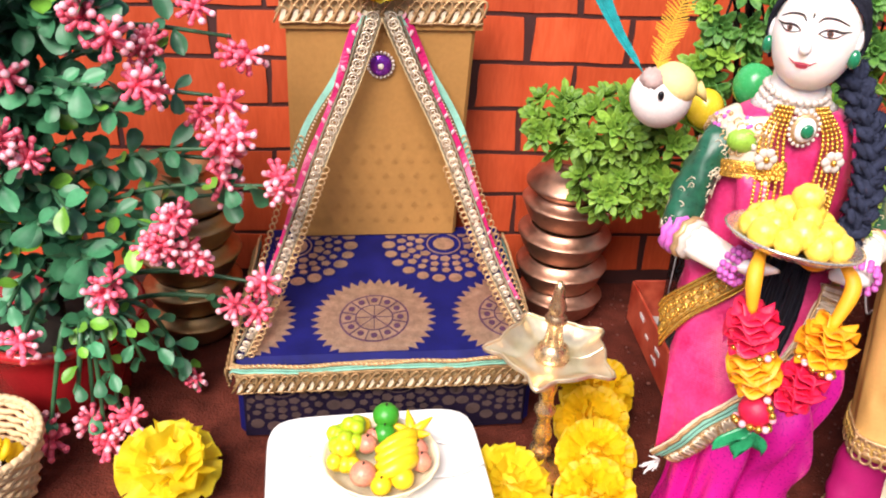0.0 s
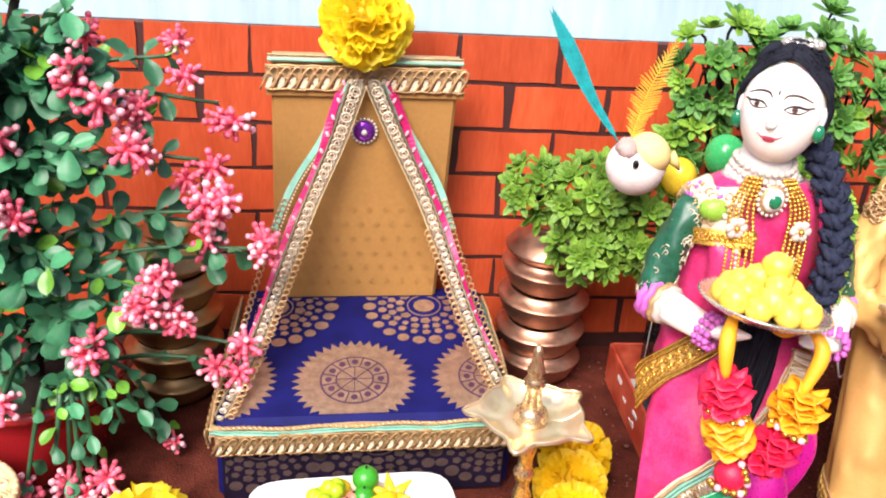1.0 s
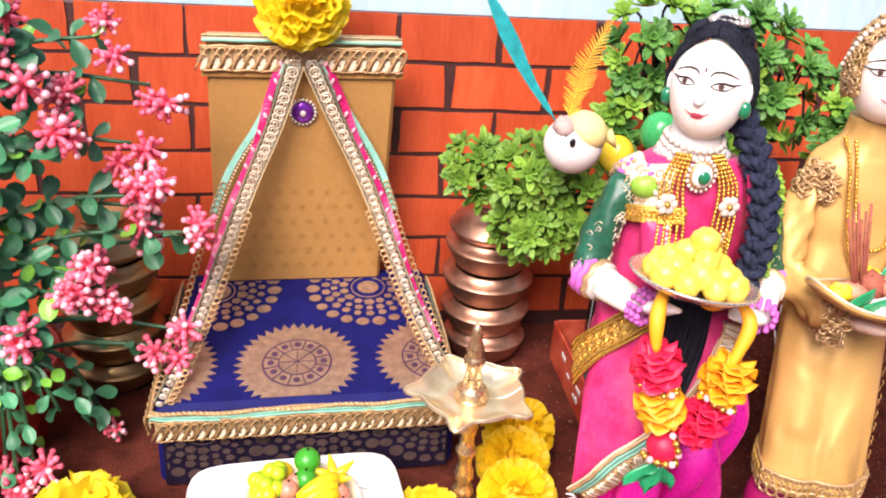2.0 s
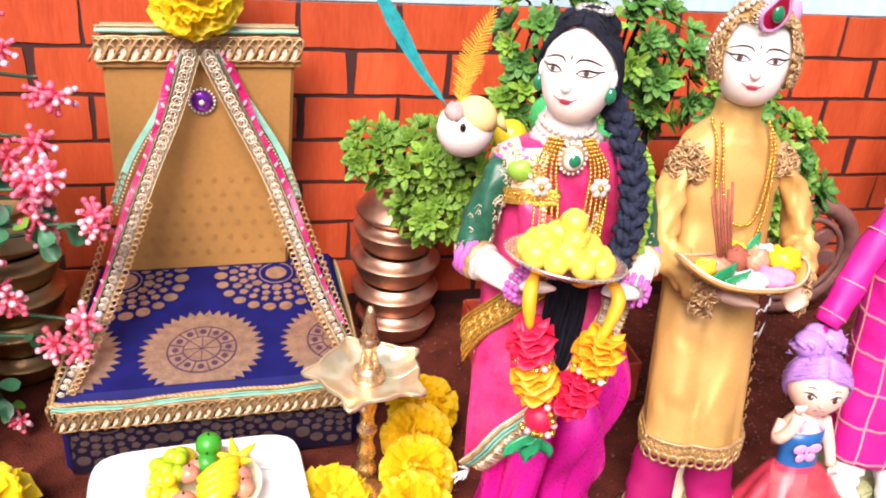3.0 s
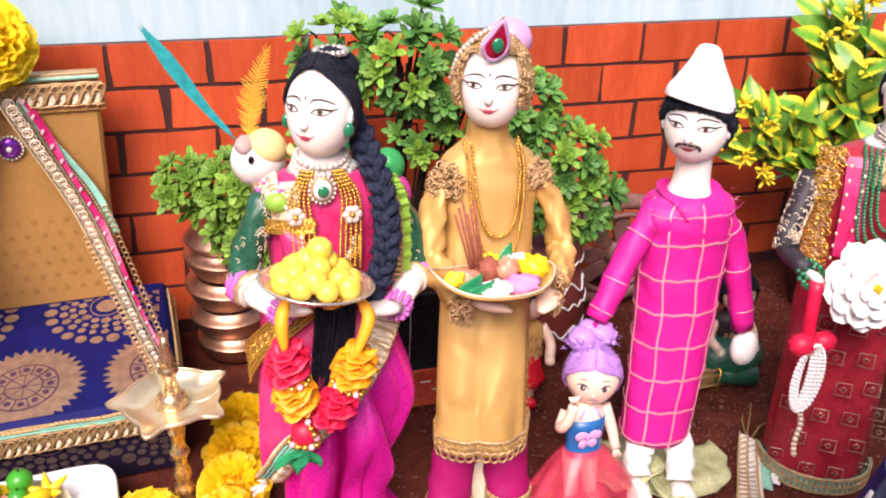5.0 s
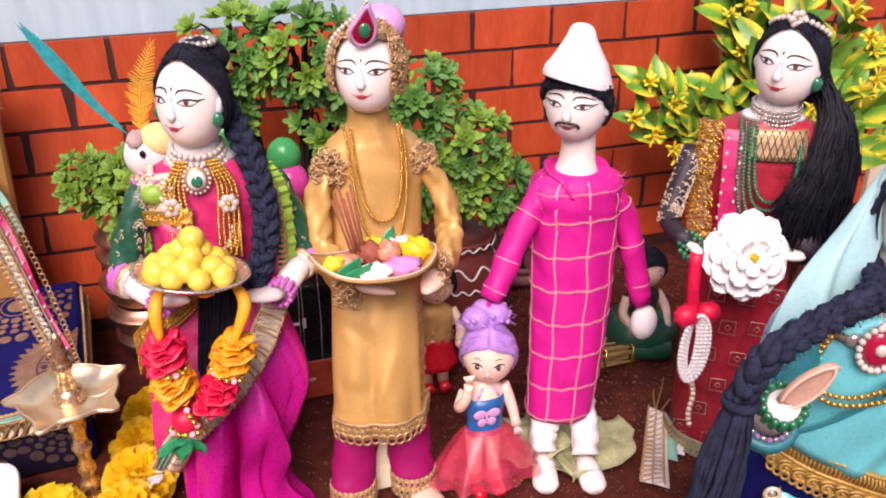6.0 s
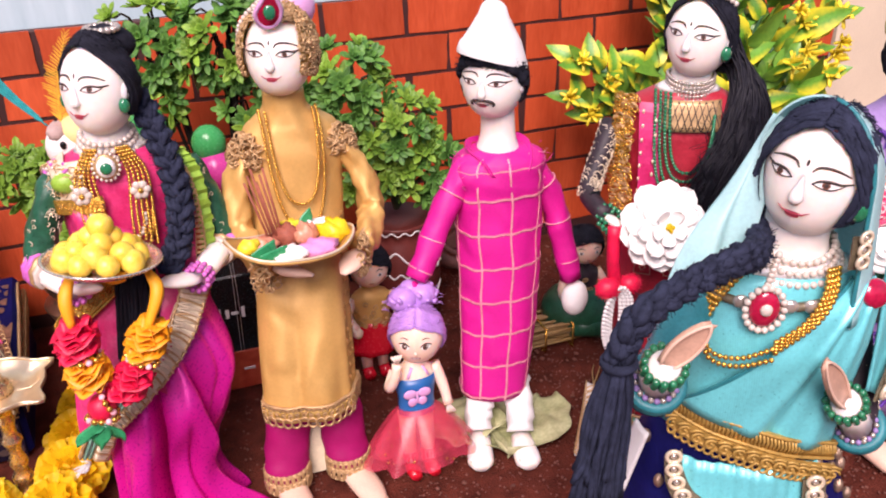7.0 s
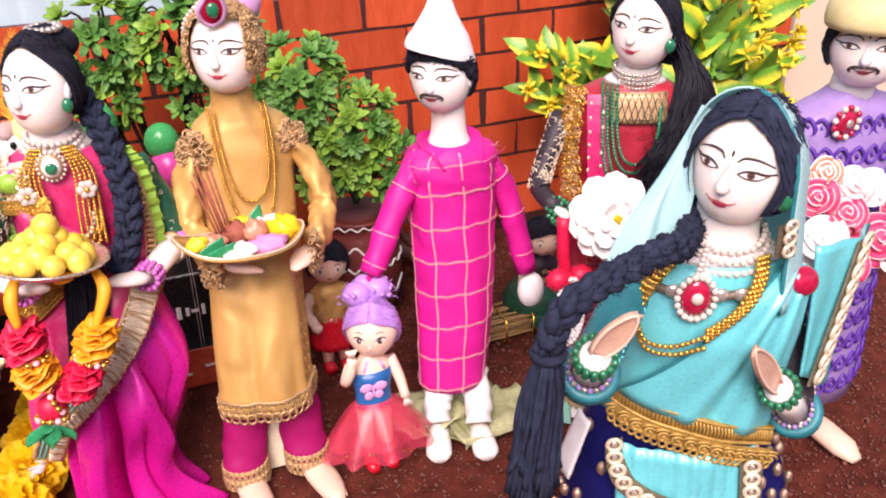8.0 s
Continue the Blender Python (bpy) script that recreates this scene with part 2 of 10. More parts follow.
crumple(WHITE_CLOTH, 60, 0.0012)
crumple(PINK_SILK, 45, 0.0016)
LACE_GOLD = mat("dull_gold_lace", (0.33, 0.20, 0.085), 0.45, 0.45, var=0.35, scale=200, fine=1200, bump=0.6)
# seat brocade and its copper thread again, darkened to hold the front's shade
SHADED_BROCADE = mat("shaded_brocade", (0.010, 0.006, 0.018), 0.7, spec=0.1, var=0.4, scale=60, fine=600, weave=300, bump=0.3)
SHADED_THREAD = mat("shaded_copper_thread", (0.085, 0.055, 0.05), 0.5, 0.3, var=0.35, scale=160, fine=900, bump=0.5)
DEEP_TEAL = mat("deep_teal", (0.010, 0.19, 0.22), 0.45, var=0.25, scale=100, weave=300)
VIOLET = mat("violet_cotton", (0.30, 0.20, 0.44), 0.55, var=0.2, scale=60, weave=300)
VIOLET_DARK = mat("violet_print", (0.10, 0.03, 0.30), 0.55, var=0.2)
CHECK_LINE = mat("check_thread", (0.84, 0.30, 0.36), 0.5, 0.2, var=0.3, scale=200)
CREAM_CAP = mat("cream_cap", (0.66, 0.56, 0.26), 0.6, var=0.15, scale=70, weave=260)
TULLE = mat("red_tulle", (0.70, 0.06, 0.11), 0.25, var=0.3, scale=60, alpha=0.40)
TOY_BLUE = mat("toy_blue", (0.012, 0.11, 0.32), 0.35, var=0.15, scale=60)
TOY_RED = mat("toy_red", (0.60, 0.012, 0.025), 0.25, var=0.1)
LILAC = mat("lilac_print", (0.66, 0.34, 0.60), 0.4, var=0.1)
SWEET = mat("ladoo", (0.90, 0.58, 0.025), 0.34, var=0.15, scale=160, fine=900, bump=0.5, other=(0.90, 0.68, 0.14))
soft(SWEET, 0.4, 0.004, (1.0, 0.7, 0.2))
FRUIT_YELLOW = mat("fruit_yellow", (0.80, 0.56, 0.012), 0.35, var=0.16, scale=60)
FRUIT_GREEN = mat("fruit_green", (0.36, 0.52, 0.012), 0.35, var=0.16, scale=60)
FRUIT_LEAF = mat("fruit_bright_green", (0.03, 0.30, 0.02), 0.35, var=0.25, scale=60)
FRUIT_PINK = mat("fruit_pink", (0.62, 0.16, 0.13), 0.35, var=0.25, scale=60, other=(0.75, 0.36, 0.20))
ORANGE_PAPER = mat("orange_crepe", (0.88, 0.32, 0.006), 0.5, var=0.2, scale=150, fine=900, bump=0.5)
RED_PAPER = mat("red_crepe", (0.70, 0.010, 0.055), 0.5, var=0.25, scale=150, fine=900, bump=0.5)
GREEN_PAPER = mat("green_foil", (0.01, 0.26, 0.10), 0.3, var=0.3, scale=80)
SAFFRON = mat("saffron_foam", (0.84, 0.36, 0.010), 0.55, var=0.12, scale=80)
WHITE_PETAL = mat("white_foam", (0.90, 0.87, 0.83), 0.6, var=0.06, scale=80)
ROSE = mat("rose_foam", (0.64, 0.022, 0.11), 0.55, var=0.2, scale=100, other=(0.72, 0.07, 0.17))
ROSE_PALE = mat("pale_rose_foam", (0.76, 0.50, 0.50), 0.55, var=0.12, scale=100)
INCENSE = mat("incense_stick", (0.30, 0.08, 0.045), 0.7, var=0.3, scale=200)
SOAP = mat("pink_powder", (0.68, 0.26, 0.52), 0.7, var=0.2, scale=120)
BALLOON_GREEN = mat("green_balloon", (0.03, 0.36, 0.10), 0.25, var=0.1)
BALLOON_PINK = mat("pink_balloon", (0.70, 0.07, 0.34), 0.25, var=0.1)
BALLOON_YELLOW = mat("yellow_balloon", (0.72, 0.52, 0.03), 0.25, var=0.1)
BALLOON_RED = mat("red_balloon", (0.55, 0.02, 0.04), 0.25, var=0.1)
BIRD = mat("bird_foam", (0.76, 0.69, 0.65), 0.7, var=0.12, scale=60, bump=0.3)
BIRD_CREAM = mat("bird_cream", (0.80, 0.58, 0.24), 0.7, var=0.15, scale=60, bump=0.3)
BIRD_YELLOW = mat("bird_yellow", (0.72, 0.54, 0.20), 0.7, var=0.15, scale=60)
BIRD_MAUVE = mat("bird_mauve", (0.42, 0.30, 0.27), 0.8, var=0.2, scale=120, bump=0.5)
FEATHER_TEAL = mat("teal_feather", (0.004, 0.33, 0.34), 0.5, var=0.3, scale=150)
FEATHER_YELLOW = mat("yellow_feather", (0.78, 0.42, 0.04), 0.55, var=0.25, scale=150)


def variegated(name, green, yellow, width):
    """Green along a leaf's middle, yellow towards its edges, with a ragged border between them."""
    m = mat(name, green, 0.42, var=0.3, scale=80, random=0.2)
    n, ln = m.node_tree.nodes, m.node_tree.links
    p = n["Principled BSDF"]
    tc, sp = n.new("ShaderNodeTexCoord"), n.new("ShaderNodeSeparateXYZ")
    ln.new(tc.outputs["Object"], sp.inputs[0])
    ab, nz, ad, rp, mx = (n.new(k) for k in ("ShaderNodeMath", "ShaderNodeTexNoise", "ShaderNodeMath", "ShaderNodeValToRGB", "ShaderNodeMixRGB"))
    ab.operation = "ABSOLUTE"
    ln.new(sp.outputs["X"], ab.inputs[0])
    nz.inputs["Scale"].default_value = 220
    ln.new(tc.outputs["Object"], nz.inputs["Vector"])
    ad.operation = "MULTIPLY_ADD"
    ad.inputs[1].default_value = 0.9 / width
    ln.new(ab.outputs[0], ad.inputs[0])
    sc = n.new("ShaderNodeMath")
    sc.operation = "MULTIPLY"
    sc.inputs[1].default_value = 0.5
    ln.new(nz.outputs["Fac"], sc.inputs[0])
    ln.new(sc.outputs[0], ad.inputs[2])
    rp.color_ramp.elements[0].position, rp.color_ramp.elements[1].position = 0.36, 0.92
    ln.new(ad.outputs[0], rp.inputs["Fac"])
    ln.new(rp.outputs["Color"], mx.inputs["Fac"])
    old = p.inputs["Base Color"].links[0].from_socket
    ln.new(old, mx.inputs["Color1"])
    mx.inputs["Color2"].default_value = (*yellow, 1)
    ln.new(mx.outputs["Color"], p.inputs["Base Color"])
    return m


VARIEGATED = variegated("variegated_leaf", (0.090, 0.27, 0.025), (0.72, 0.62, 0.025), 0.0135)


# ---- mesh builder ----
def spline(pts, n):
    """n points of a smooth curve through the given ones."""
    p = [Vector(q) for q in pts]
    p = [p[0] * 2 - p[1], *p, p[-1] * 2 - p[-2]]
    out = []
    for i in range(n):
        s = i / (n - 1) * (len(p) - 3)
        k = min(int(s), len(p) - 4)
        u = s - k
        a, b, c, d = p[k:k + 4]
        out.append(0.5 * (2 * b + (c - a) * u + (2 * a - 5 * b + 4 * c - d) * u * u + (3 * b - a - 3 * c + d) * u ** 3))
    return out


def along(pts, step):
    """Points at an even step along a polyline."""
    out, rest = [pts[0].copy()], step
    for a, b in zip(pts, pts[1:]):
        d = (b - a).length
        while rest <= d:
            out.append(a.lerp(b, rest / d))
            rest += step
        rest -= d
    return out


class Shape:
    def __init__(self):
        self.v, self.f, self.m, self.slots, self.flat = [], [], [], [], set()

    def add(self, verts, faces, material, flat=False):
        if material not in self.slots:
            self.slots.append(material)
        k, s = len(self.v), self.slots.index(material)
        if flat:
            self.flat.update(range(len(self.f), len(self.f) + len(faces)))
        self.v += [tuple(q) for q in verts]
        self.f += [tuple(i + k for i in q) for q in faces]
        self.m += [s] * len(faces)
        return self

    def tube(self, pts, r, material, n=7, closed=False, flat=1.0, up=None, crease=0.0):
        pts = [Vector(q) for q in pts]
        c = len(pts)
        rs = r if isinstance(r, (list, tuple)) else [r] * c
        verts, faces, side = [], [], None
        for i, q in enumerate(pts):
            d = (pts[(i + 1) % c] - pts[i - 1]) if closed else pts[min(i + 1, c - 1)] - pts[max(i - 1, 0)]
            d = d.normalized() if d.length > 1e-9 else Vector((0, 0, 1))
            if up is not None:
                side = Vector(up).cross(d)
            elif side is None:
                side = d.cross(Vector((0.31, 0.2, 0.93)))
            side = side - d * side.dot(d)
            side = side.normalized() if side.length > 1e-9 else d.orthogonal().normalized()
            b = d.cross(side)
            for k in range(n):
                a = 2 * math.pi * k / n
                w = rs[i] * (1 + crease * (math.sin(3 * a + i * 0.9) + 0.6 * math.sin(5 * a - i * 1.7 + 1) + 0.5 * math.sin(i * 2.3 + a)))
                verts.append(q + side * (math.cos(a) * w) + b * (math.sin(a) * w * flat))
        for i in range(c if closed else c - 1):
            j = (i + 1) % c
            for k in range(n):
                faces.append((i * n + k, i * n + (k + 1) % n, j * n + (k + 1) % n, j * n + k))
        if not closed:
            faces += [tuple(range(n))[::-1], tuple((c - 1) * n + k for k in range(n))]
        return self.add(verts, faces, material)

    def ball(self, c, r, material, nu=10, nv=7, rot=None, warp=None):
        r = r if isinstance(r, (list, tuple)) else (r, r, r)
        rot = rot or Matrix.Identity(3)
        verts, faces = [], []
        for j in range(nv + 1):
            b = math.pi * (j / nv - 0.5)
            for i in range(nu):
                a = 2 * math.pi * i / nu
                q = Vector((math.cos(a) * math.cos(b), math.sin(a) * math.cos(b), math.sin(b)))
                if warp:
                    q = q * warp(q)
                verts.append(Vector(c) + rot @ Vector((q.x * r[0], q.y * r[1], q.z * r[2])))
        for j in range(nv):
            for i in range(nu):
                faces.append((j * nu + i, j * nu + (i + 1) % nu, (j + 1) * nu + (i + 1) % nu, (j + 1) * nu + i))
        return self.add(verts, faces, material)

    def rings(self, rows, material, n=36, fold=None, sub=3):
        """A body of level rings (z, cx, cy, rx, ry), smoothly interpolated."""
        pts = []
        rows = sorted(rows)
        tot = (len(rows) - 1) * sub + 1
        lo = spline([(q[0], q[1], q[2]) for q in rows], tot)
        hi = spline([(q[3], q[4], 0) for q in rows], tot)
        verts, faces = [], []
        for c, q in zip(lo, hi):
            for k in range(n):
                a = 2 * math.pi * k / n
                s = fold(a, c[0]) if fold else 1
                verts.append((c[1] + math.cos(a) * q[0] * s, c[2] + math.sin(a) * q[1] * s, c[0]))
        for i in range(tot - 1):
            for k in range(n):
                faces.append((i * n + k, i * n + (k + 1) % n, (i + 1) * n + (k + 1) % n, (i + 1) * n + k))
        faces += [tuple(range(n))[::-1], tuple((tot - 1) * n + k for k in range(n))]
        return self.add(verts, faces, material)

    def lathe(self, prof, c, material, n=36, wave=None):
        verts, faces = [], []
        for r, z in prof:
            for k in range(n):
                a = 2 * math.pi * k / n
                s = wave(a, z) if wave else 1
                verts.append((c[0] + math.cos(a) * r * s, c[1] + math.sin(a) * r * s, c[2] + z))
        for i in range(len(prof) - 1):
            for k in range(n):
                faces.append((i * n + k, i * n + (k + 1) % n, (i + 1) * n + (k + 1) % n, (i + 1) * n + k))
        if prof[0][0] > 1e-5:
            faces.append(tuple(range(n))[::-1])
        if prof[-1][0] > 1e-5:
            faces.append(tuple((len(prof) - 1) * n + k for k in range(n)))
        return self.add(verts, faces, material)

    def block(self, c, size, material, bev=0.001, rot=None, taper=0.0):
        """A box with chamfered edges; taper narrows its +y end."""
        rot = rot or Matrix.Identity(3)
        h = [q / 2 for q in size]
        verts, idx = [], {}
        for sx in (-1, 1):
            for sy in (-1, 1):
                for sz in (-1, 1):
                    for ax in range(3):
                        q = Vector([s * (hh - (0 if k == ax else bev)) for k, (s, hh) in enumerate(zip((sx, sy, sz), h))])
                        if sy > 0:
                            q.x *= 1 - taper
                        idx[sx, sy, sz, ax] = len(verts)
                        verts.append(Vector(c) + rot @ q)
        faces = []
        for ax in range(3):
            o = [k for k in range(3) if k != ax]
            for s in (-1, 1):
                quad = []
                for a, b in ((-1, -1), (1, -1), (1, 1), (-1, 1)):
                    key = [0, 0, 0]
                    key[ax], key[o[0]], key[o[1]] = s, a, b
                    quad.append(idx[(*key, ax)])
                faces.append(quad)
            for a in (-1, 1):
                for b in (-1, 1):
                    k1, k2 = [0, 0, 0], [0, 0, 0]
                    k1[ax], k2[ax] = -1, 1
                    for k in (k1, k2):
                        k[o[0]], k[o[1]] = a, b
                    faces.append((idx[(*k1, o[0])], idx[(*k2, o[0])], idx[(*k2, o[1])], idx[(*k1, o[1])]))
        for sx in (-1, 1):
            for sy in (-1, 1):
                for sz in (-1, 1):
                    faces.append([idx[sx, sy, sz, k] for k in range(3)])
        return self.add(verts, faces, material, True)

    def strip(self, pts, side, w, material, th=0.0006):
        """A ribbon along pts: width w along side (a vector or one a point), thickness th."""
        verts, faces = [], []
        c = len(pts)
        for i, q in enumerate(pts):
            q = Vector(q)
            d = Vector(pts[min(i + 1, c - 1)]) - Vector(pts[max(i - 1, 0)])
            s = Vector(side[i] if isinstance(side, list) else side).normalized()
            ww = w[i] if isinstance(w, list) else w
            nn = d.cross(s)
            nn = nn.normalized() if nn.length > 1e-9 else Vector((0, -1, 0))
            verts += [q - s * ww / 2 - nn * th / 2, q + s * ww / 2 - nn * th / 2, q + s * ww / 2 + nn * th / 2, q - s * ww / 2 + nn * th / 2]
        for i in range(c - 1):
            for k in range(4):
                faces.append((i * 4 + k, i * 4 + (k + 1) % 4, i * 4 + 4 + (k + 1) % 4, i * 4 + 4 + k))
        faces += [(3, 2, 1, 0), tuple((c - 1) * 4 + k for k in range(4))]
        return self.add(verts, faces, material, True)

    def grid(self, fn, nu, nv, material, th=0.0):
        """A sheet from fn(u, v) with u and v in 0..1, of thickness th."""
        g = [[Vector(fn(i / nu, j / nv)) for j in range(nv + 1)] for i in range(nu + 1)]
        verts, faces = [g[i][j] for i in range(nu + 1) for j in range(nv + 1)], []
        w = nv + 1
        for i in range(nu):
            for j in range(nv):
                faces.append((i * w + j, i * w + j + 1, (i + 1) * w + j + 1, (i + 1) * w + j))
        if th:
            k = len(verts)
            back = []
            for i in range(nu + 1):
                for j in range(nv + 1):
                    a = g[min(i + 1, nu)][j] - g[max(i - 1, 0)][j]
                    b = g[i][min(j + 1, nv)] - g[i][max(j - 1, 0)]
                    nn = a.cross(b)
                    back.append(g[i][j] + (nn.normalized() * th if nn.length > 1e-12 else nn))
            verts += back
            faces += [tuple(q + k for q in f[::-1]) for f in faces]
            rim = [(i, 0) for i in range(nu)] + [(nu, j) for j in range(nv)] + [(i, nv) for i in range(nu, 0, -1)] + [(0, j) for j in range(nv, 0, -1)]
            ids = [i * w + j for i, j in rim]
            for a, b in zip(ids, ids[1:] + ids[:1]):
                faces.append((a, b, b + k, a + k))
        return self.add(verts, faces, material)

    def prism(self, poly, place, h, material):
        """A flat piece: the outline poly (x, y), raised by h, put by place(x, y, z)."""
        n = len(poly)
        verts = [place(x, y, 0) for x, y in poly] + [place(x, y, h) for x, y in poly]
        faces = [(i, (i + 1) % n, n + (i + 1) % n, n + i) for i in range(n)] + [tuple(range(n, 2 * n))]
        return self.add(verts, faces, material, True)

    def beads(self, pts, r, material, step=None, nu=8, nv=6):
        for q in along([Vector(p) for p in pts], step or r * 1.9):
            self.ball(q, r, material, nu, nv)
        return self

    def spin(self, start, c, degrees):
        """Turn all that was added since the vertex start about the upright through c."""
        R = Matrix.Rotation(radians(degrees), 3, "Z")
        o = Vector((c[0], c[1], 0))
        self.v[start:] = [tuple(o + R @ (Vector(q) - o)) for q in self.v[start:]]
        return self

    def mesh(self, name, origin=(0, 0, 0)):
        me = bpy.data.meshes.new(name)
        o = Vector(origin)
        me.from_pydata([tuple(Vector(q) - o) for q in self.v], [], self.f)
        for s in self.slots:
            me.materials.append(s)
        me.polygons.foreach_set("material_index", self.m)
        me.polygons.foreach_set("use_smooth", [i not in self.flat for i in range(len(self.f))])
        me.update()
        return me


def whole(name, shape, base, label, category, group="", kind=""):
    """A thing that is one mesh, with its origin at base."""
    ob = new(name, shape.mesh(name, base))
    ob.location = base
    return tagged(ob, label, category, group, kind)


def thing(name, base, label, category, group="", kind=""):
    ob = new(name)
    ob.empty_display_size = 0.01
    ob.location = base
    return tagged(ob, label, category, group, kind)


def part(name, shape, parent, label=""):
    """A part, modelled in world coordinates, under a thing or under one of its parts."""
    top = parent.parent or parent
    ob = new(name, shape.mesh(name, top.location))
    ob.parent = parent
    return tagged(ob, label)


def piece(name, me, parent, m, label=""):
    """A part that shares its mesh with others, at the world pose m."""
    top = parent.parent or parent
    ob = new(name, me)
    ob.parent = parent
    ob.matrix_basis = Matrix.Translation(-Vector(top.location)) @ m
    return tagged(ob, label)


def turned(loc, direction, roll=0.0, size=1.0):
    """A pose with its z axis along direction."""
    q = Vector(direction).to_track_quat("Z", "Y").to_matrix().to_4x4()
    return Matrix.Translation(loc) @ q @ Matrix.Rotation(roll, 4, "Z") @ Matrix.Scale(size, 4)


rnd = random.Random(7)

# ---- setting ----
WALL_Y, WALL_TOP, COURSE, BRICK_L = 1.085, 0.272, 0.0372, 0.0787


def ground():
    s = Shape()
    n = 90

    def xy(u):
        return math.copysign(abs(u) ** 3 * 30 + abs(u) * 0.9, u)

    def fn(u, v):
        x, y = 0.6 + xy(2 * u - 1), 0.75 + xy(2 * v - 1)
        near = max(0, 1 - (Vector((x - 0.7, y - 0.75)).length / 1.3) ** 2)
        return (x, y, near * 0.0012 * (noise.noise(Vector((x * 26, y * 26, 3))) - 0.5) - 0.0008)
    s.grid(fn, n, n, SOIL)
    return whole("ground", s, (0, 0, 0), "reddish-brown bare earth with a fine crumbly surface", "ground", kind="structure")


ground()


def earth_crumbs():
    s = Shape()
    r = random.Random(3)
    for _ in range(15000):
        x, y = r.uniform(0.47, 1.2), r.uniform(0.52, 1.06)
        if r.random() > (x - 0.42) * 2.2:
            continue
        q = r.uniform(0.0005, 0.0013) * (1 if r.random() < 0.95 else 1.8)
        s.ball((x, y, q * 0.2), (q, q * r.uniform(0.7, 1.2), q * 0.6), CRUMB, 5, 3)
    return whole("earth_crumbs", s, (0.8, 0.8, 0), "small crumbs of red earth strewn on the ground", "earth", kind="stuff")


earth_crumbs()


def brick_wall():
    base = (0.57, WALL_Y, 0)
    s = Shape()
    s.block((0.57, WALL_Y + 0.006, WALL_TOP / 2 - 0.004), (1.43, 0.010, WALL_TOP + 0.006), MORTAR, 0.001)
    w = thing("wall_brick_backdrop", base, "low backdrop wall of hand-painted orange-red bricks", "wall", kind="structure")
    part("backing", s, w, "dark brown mortar lines")
    r = random.Random(11)
    for row in range(8):
        top = WALL_TOP - row * COURSE
        if top < 0.012:
            break
        bot = max(0.001, top - COURSE)
        x = 0.155 + (0 if row % 2 == 0 else 0.0405) - 5 * BRICK_L
        while x < 1.28:
            a, b = max(-0.145, x), min(1.285, x + BRICK_L)
            x += BRICK_L
            if b - a < 0.012:
                continue
            g, gx = 0.0019, 0.0024 + r.uniform(-0.0008, 0.0010)
            lean, sag = r.uniform(-0.0022, 0.0022), 0.0012
            tz = 0.0004 if row == 0 else g
            low = lambda u: bot + g + sag * noise.noise(Vector((u * 21, row * 3.1, 0))) + r.uniform(-0.0004, 0.0004)
            high = lambda u: top - tz + sag * noise.noise(Vector((u * 21, (row - 1) * 3.1, 0))) + r.uniform(-0.0004, 0.0004)
            us = [a + gx + (b - a - 2 * gx) * k / 5 for k in range(6)]
            j = [r.uniform(-0.0007, 0.0007) for _ in range(4)]
            poly = [(u, low(u)) for u in us] + [(b - gx + lean * 0.4 + j[0], (2 * bot + top) / 3), (b - gx + lean * 0.7 + j[1], (bot + 2 * top) / 3)]
            poly += [(u + lean, high(u)) for u in us[::-1]] + [(a + gx + lean * 0.7 + j[2], (bot + 2 * top) / 3), (a + gx + lean * 0.4 + j[3], (2 * bot + top) / 3)]
            p = Shape()
            p.prism(poly, lambda u, v, h: (u, WALL_Y + 0.001 - h, v), 0.0012, BRICK)
            part("brick", p, w)
    return w


def walls_round():
    s = Shape()
    s.block((0.8, 1.185, 0.55), (9.0, 0.16, 1.1), BLUE_WALL, 0.004)
    whole("wall_north", s, (0.8, 1.185, 0), "pale blue limewashed wall with vertical streaks", "wall", kind="structure")
    s = Shape()
    s.block((0.8, -4.6, 0.6), (9.6, 0.16, 1.2), PLASTER, 0.004)
    whole("wall_south", s, (0.8, -4.6, 0), "plain grey plastered parapet wall", "wall", kind="structure")
    for x, k in ((-3.9, "wall_west"), (5.5, "wall_east")):
        s = Shape()
        s.block((x, -1.7, 0.6), (0.16, 5.6, 1.2), PLASTER, 0.004)
        whole(k, s, (x, -1.7, 0), "plain grey plastered parapet wall", "wall", kind="structure")
    s = Shape()
    s.block((1.47, 1.09, 0.24), (0.36, 0.012, 0.48), CREAM, 0.002)
    whole("cream_board", s, (1.47, 1.09, 0), "plain cream board standing beside the brick backdrop", "board")


brick_wall()
walls_round()


# ---- the throne with its ornaments ----
def clip(poly, box):
    """The part of an outline inside the rectangle (x0, y0, x1, y1)."""
    for ax, lim, sg in ((0, box[0], 1), (1, box[1], 1), (0, box[2], -1), (1, box[3], -1)):
        out = []
        for a, b in zip(poly, poly[1:] + poly[:1]):
            ia, ib = sg * (a[ax] - lim) >= 0, sg * (b[ax] - lim) >= 0
            if ia:
                out.append(a)
            if ia != ib:
                t = (lim - a[ax]) / (b[ax] - a[ax])
                out.append((a[0] + (b[0] - a[0]) * t, a[1] + (b[1] - a[1]) * t))
        poly = out
        if len(poly) < 3:
            return []
    return poly


def circle(cx, cy, r, n=14, sq=1.0):
    return [(cx + math.cos(2 * math.pi * k / n) * r, cy + math.sin(2 * math.pi * k / n) * r * sq) for k in range(n)]


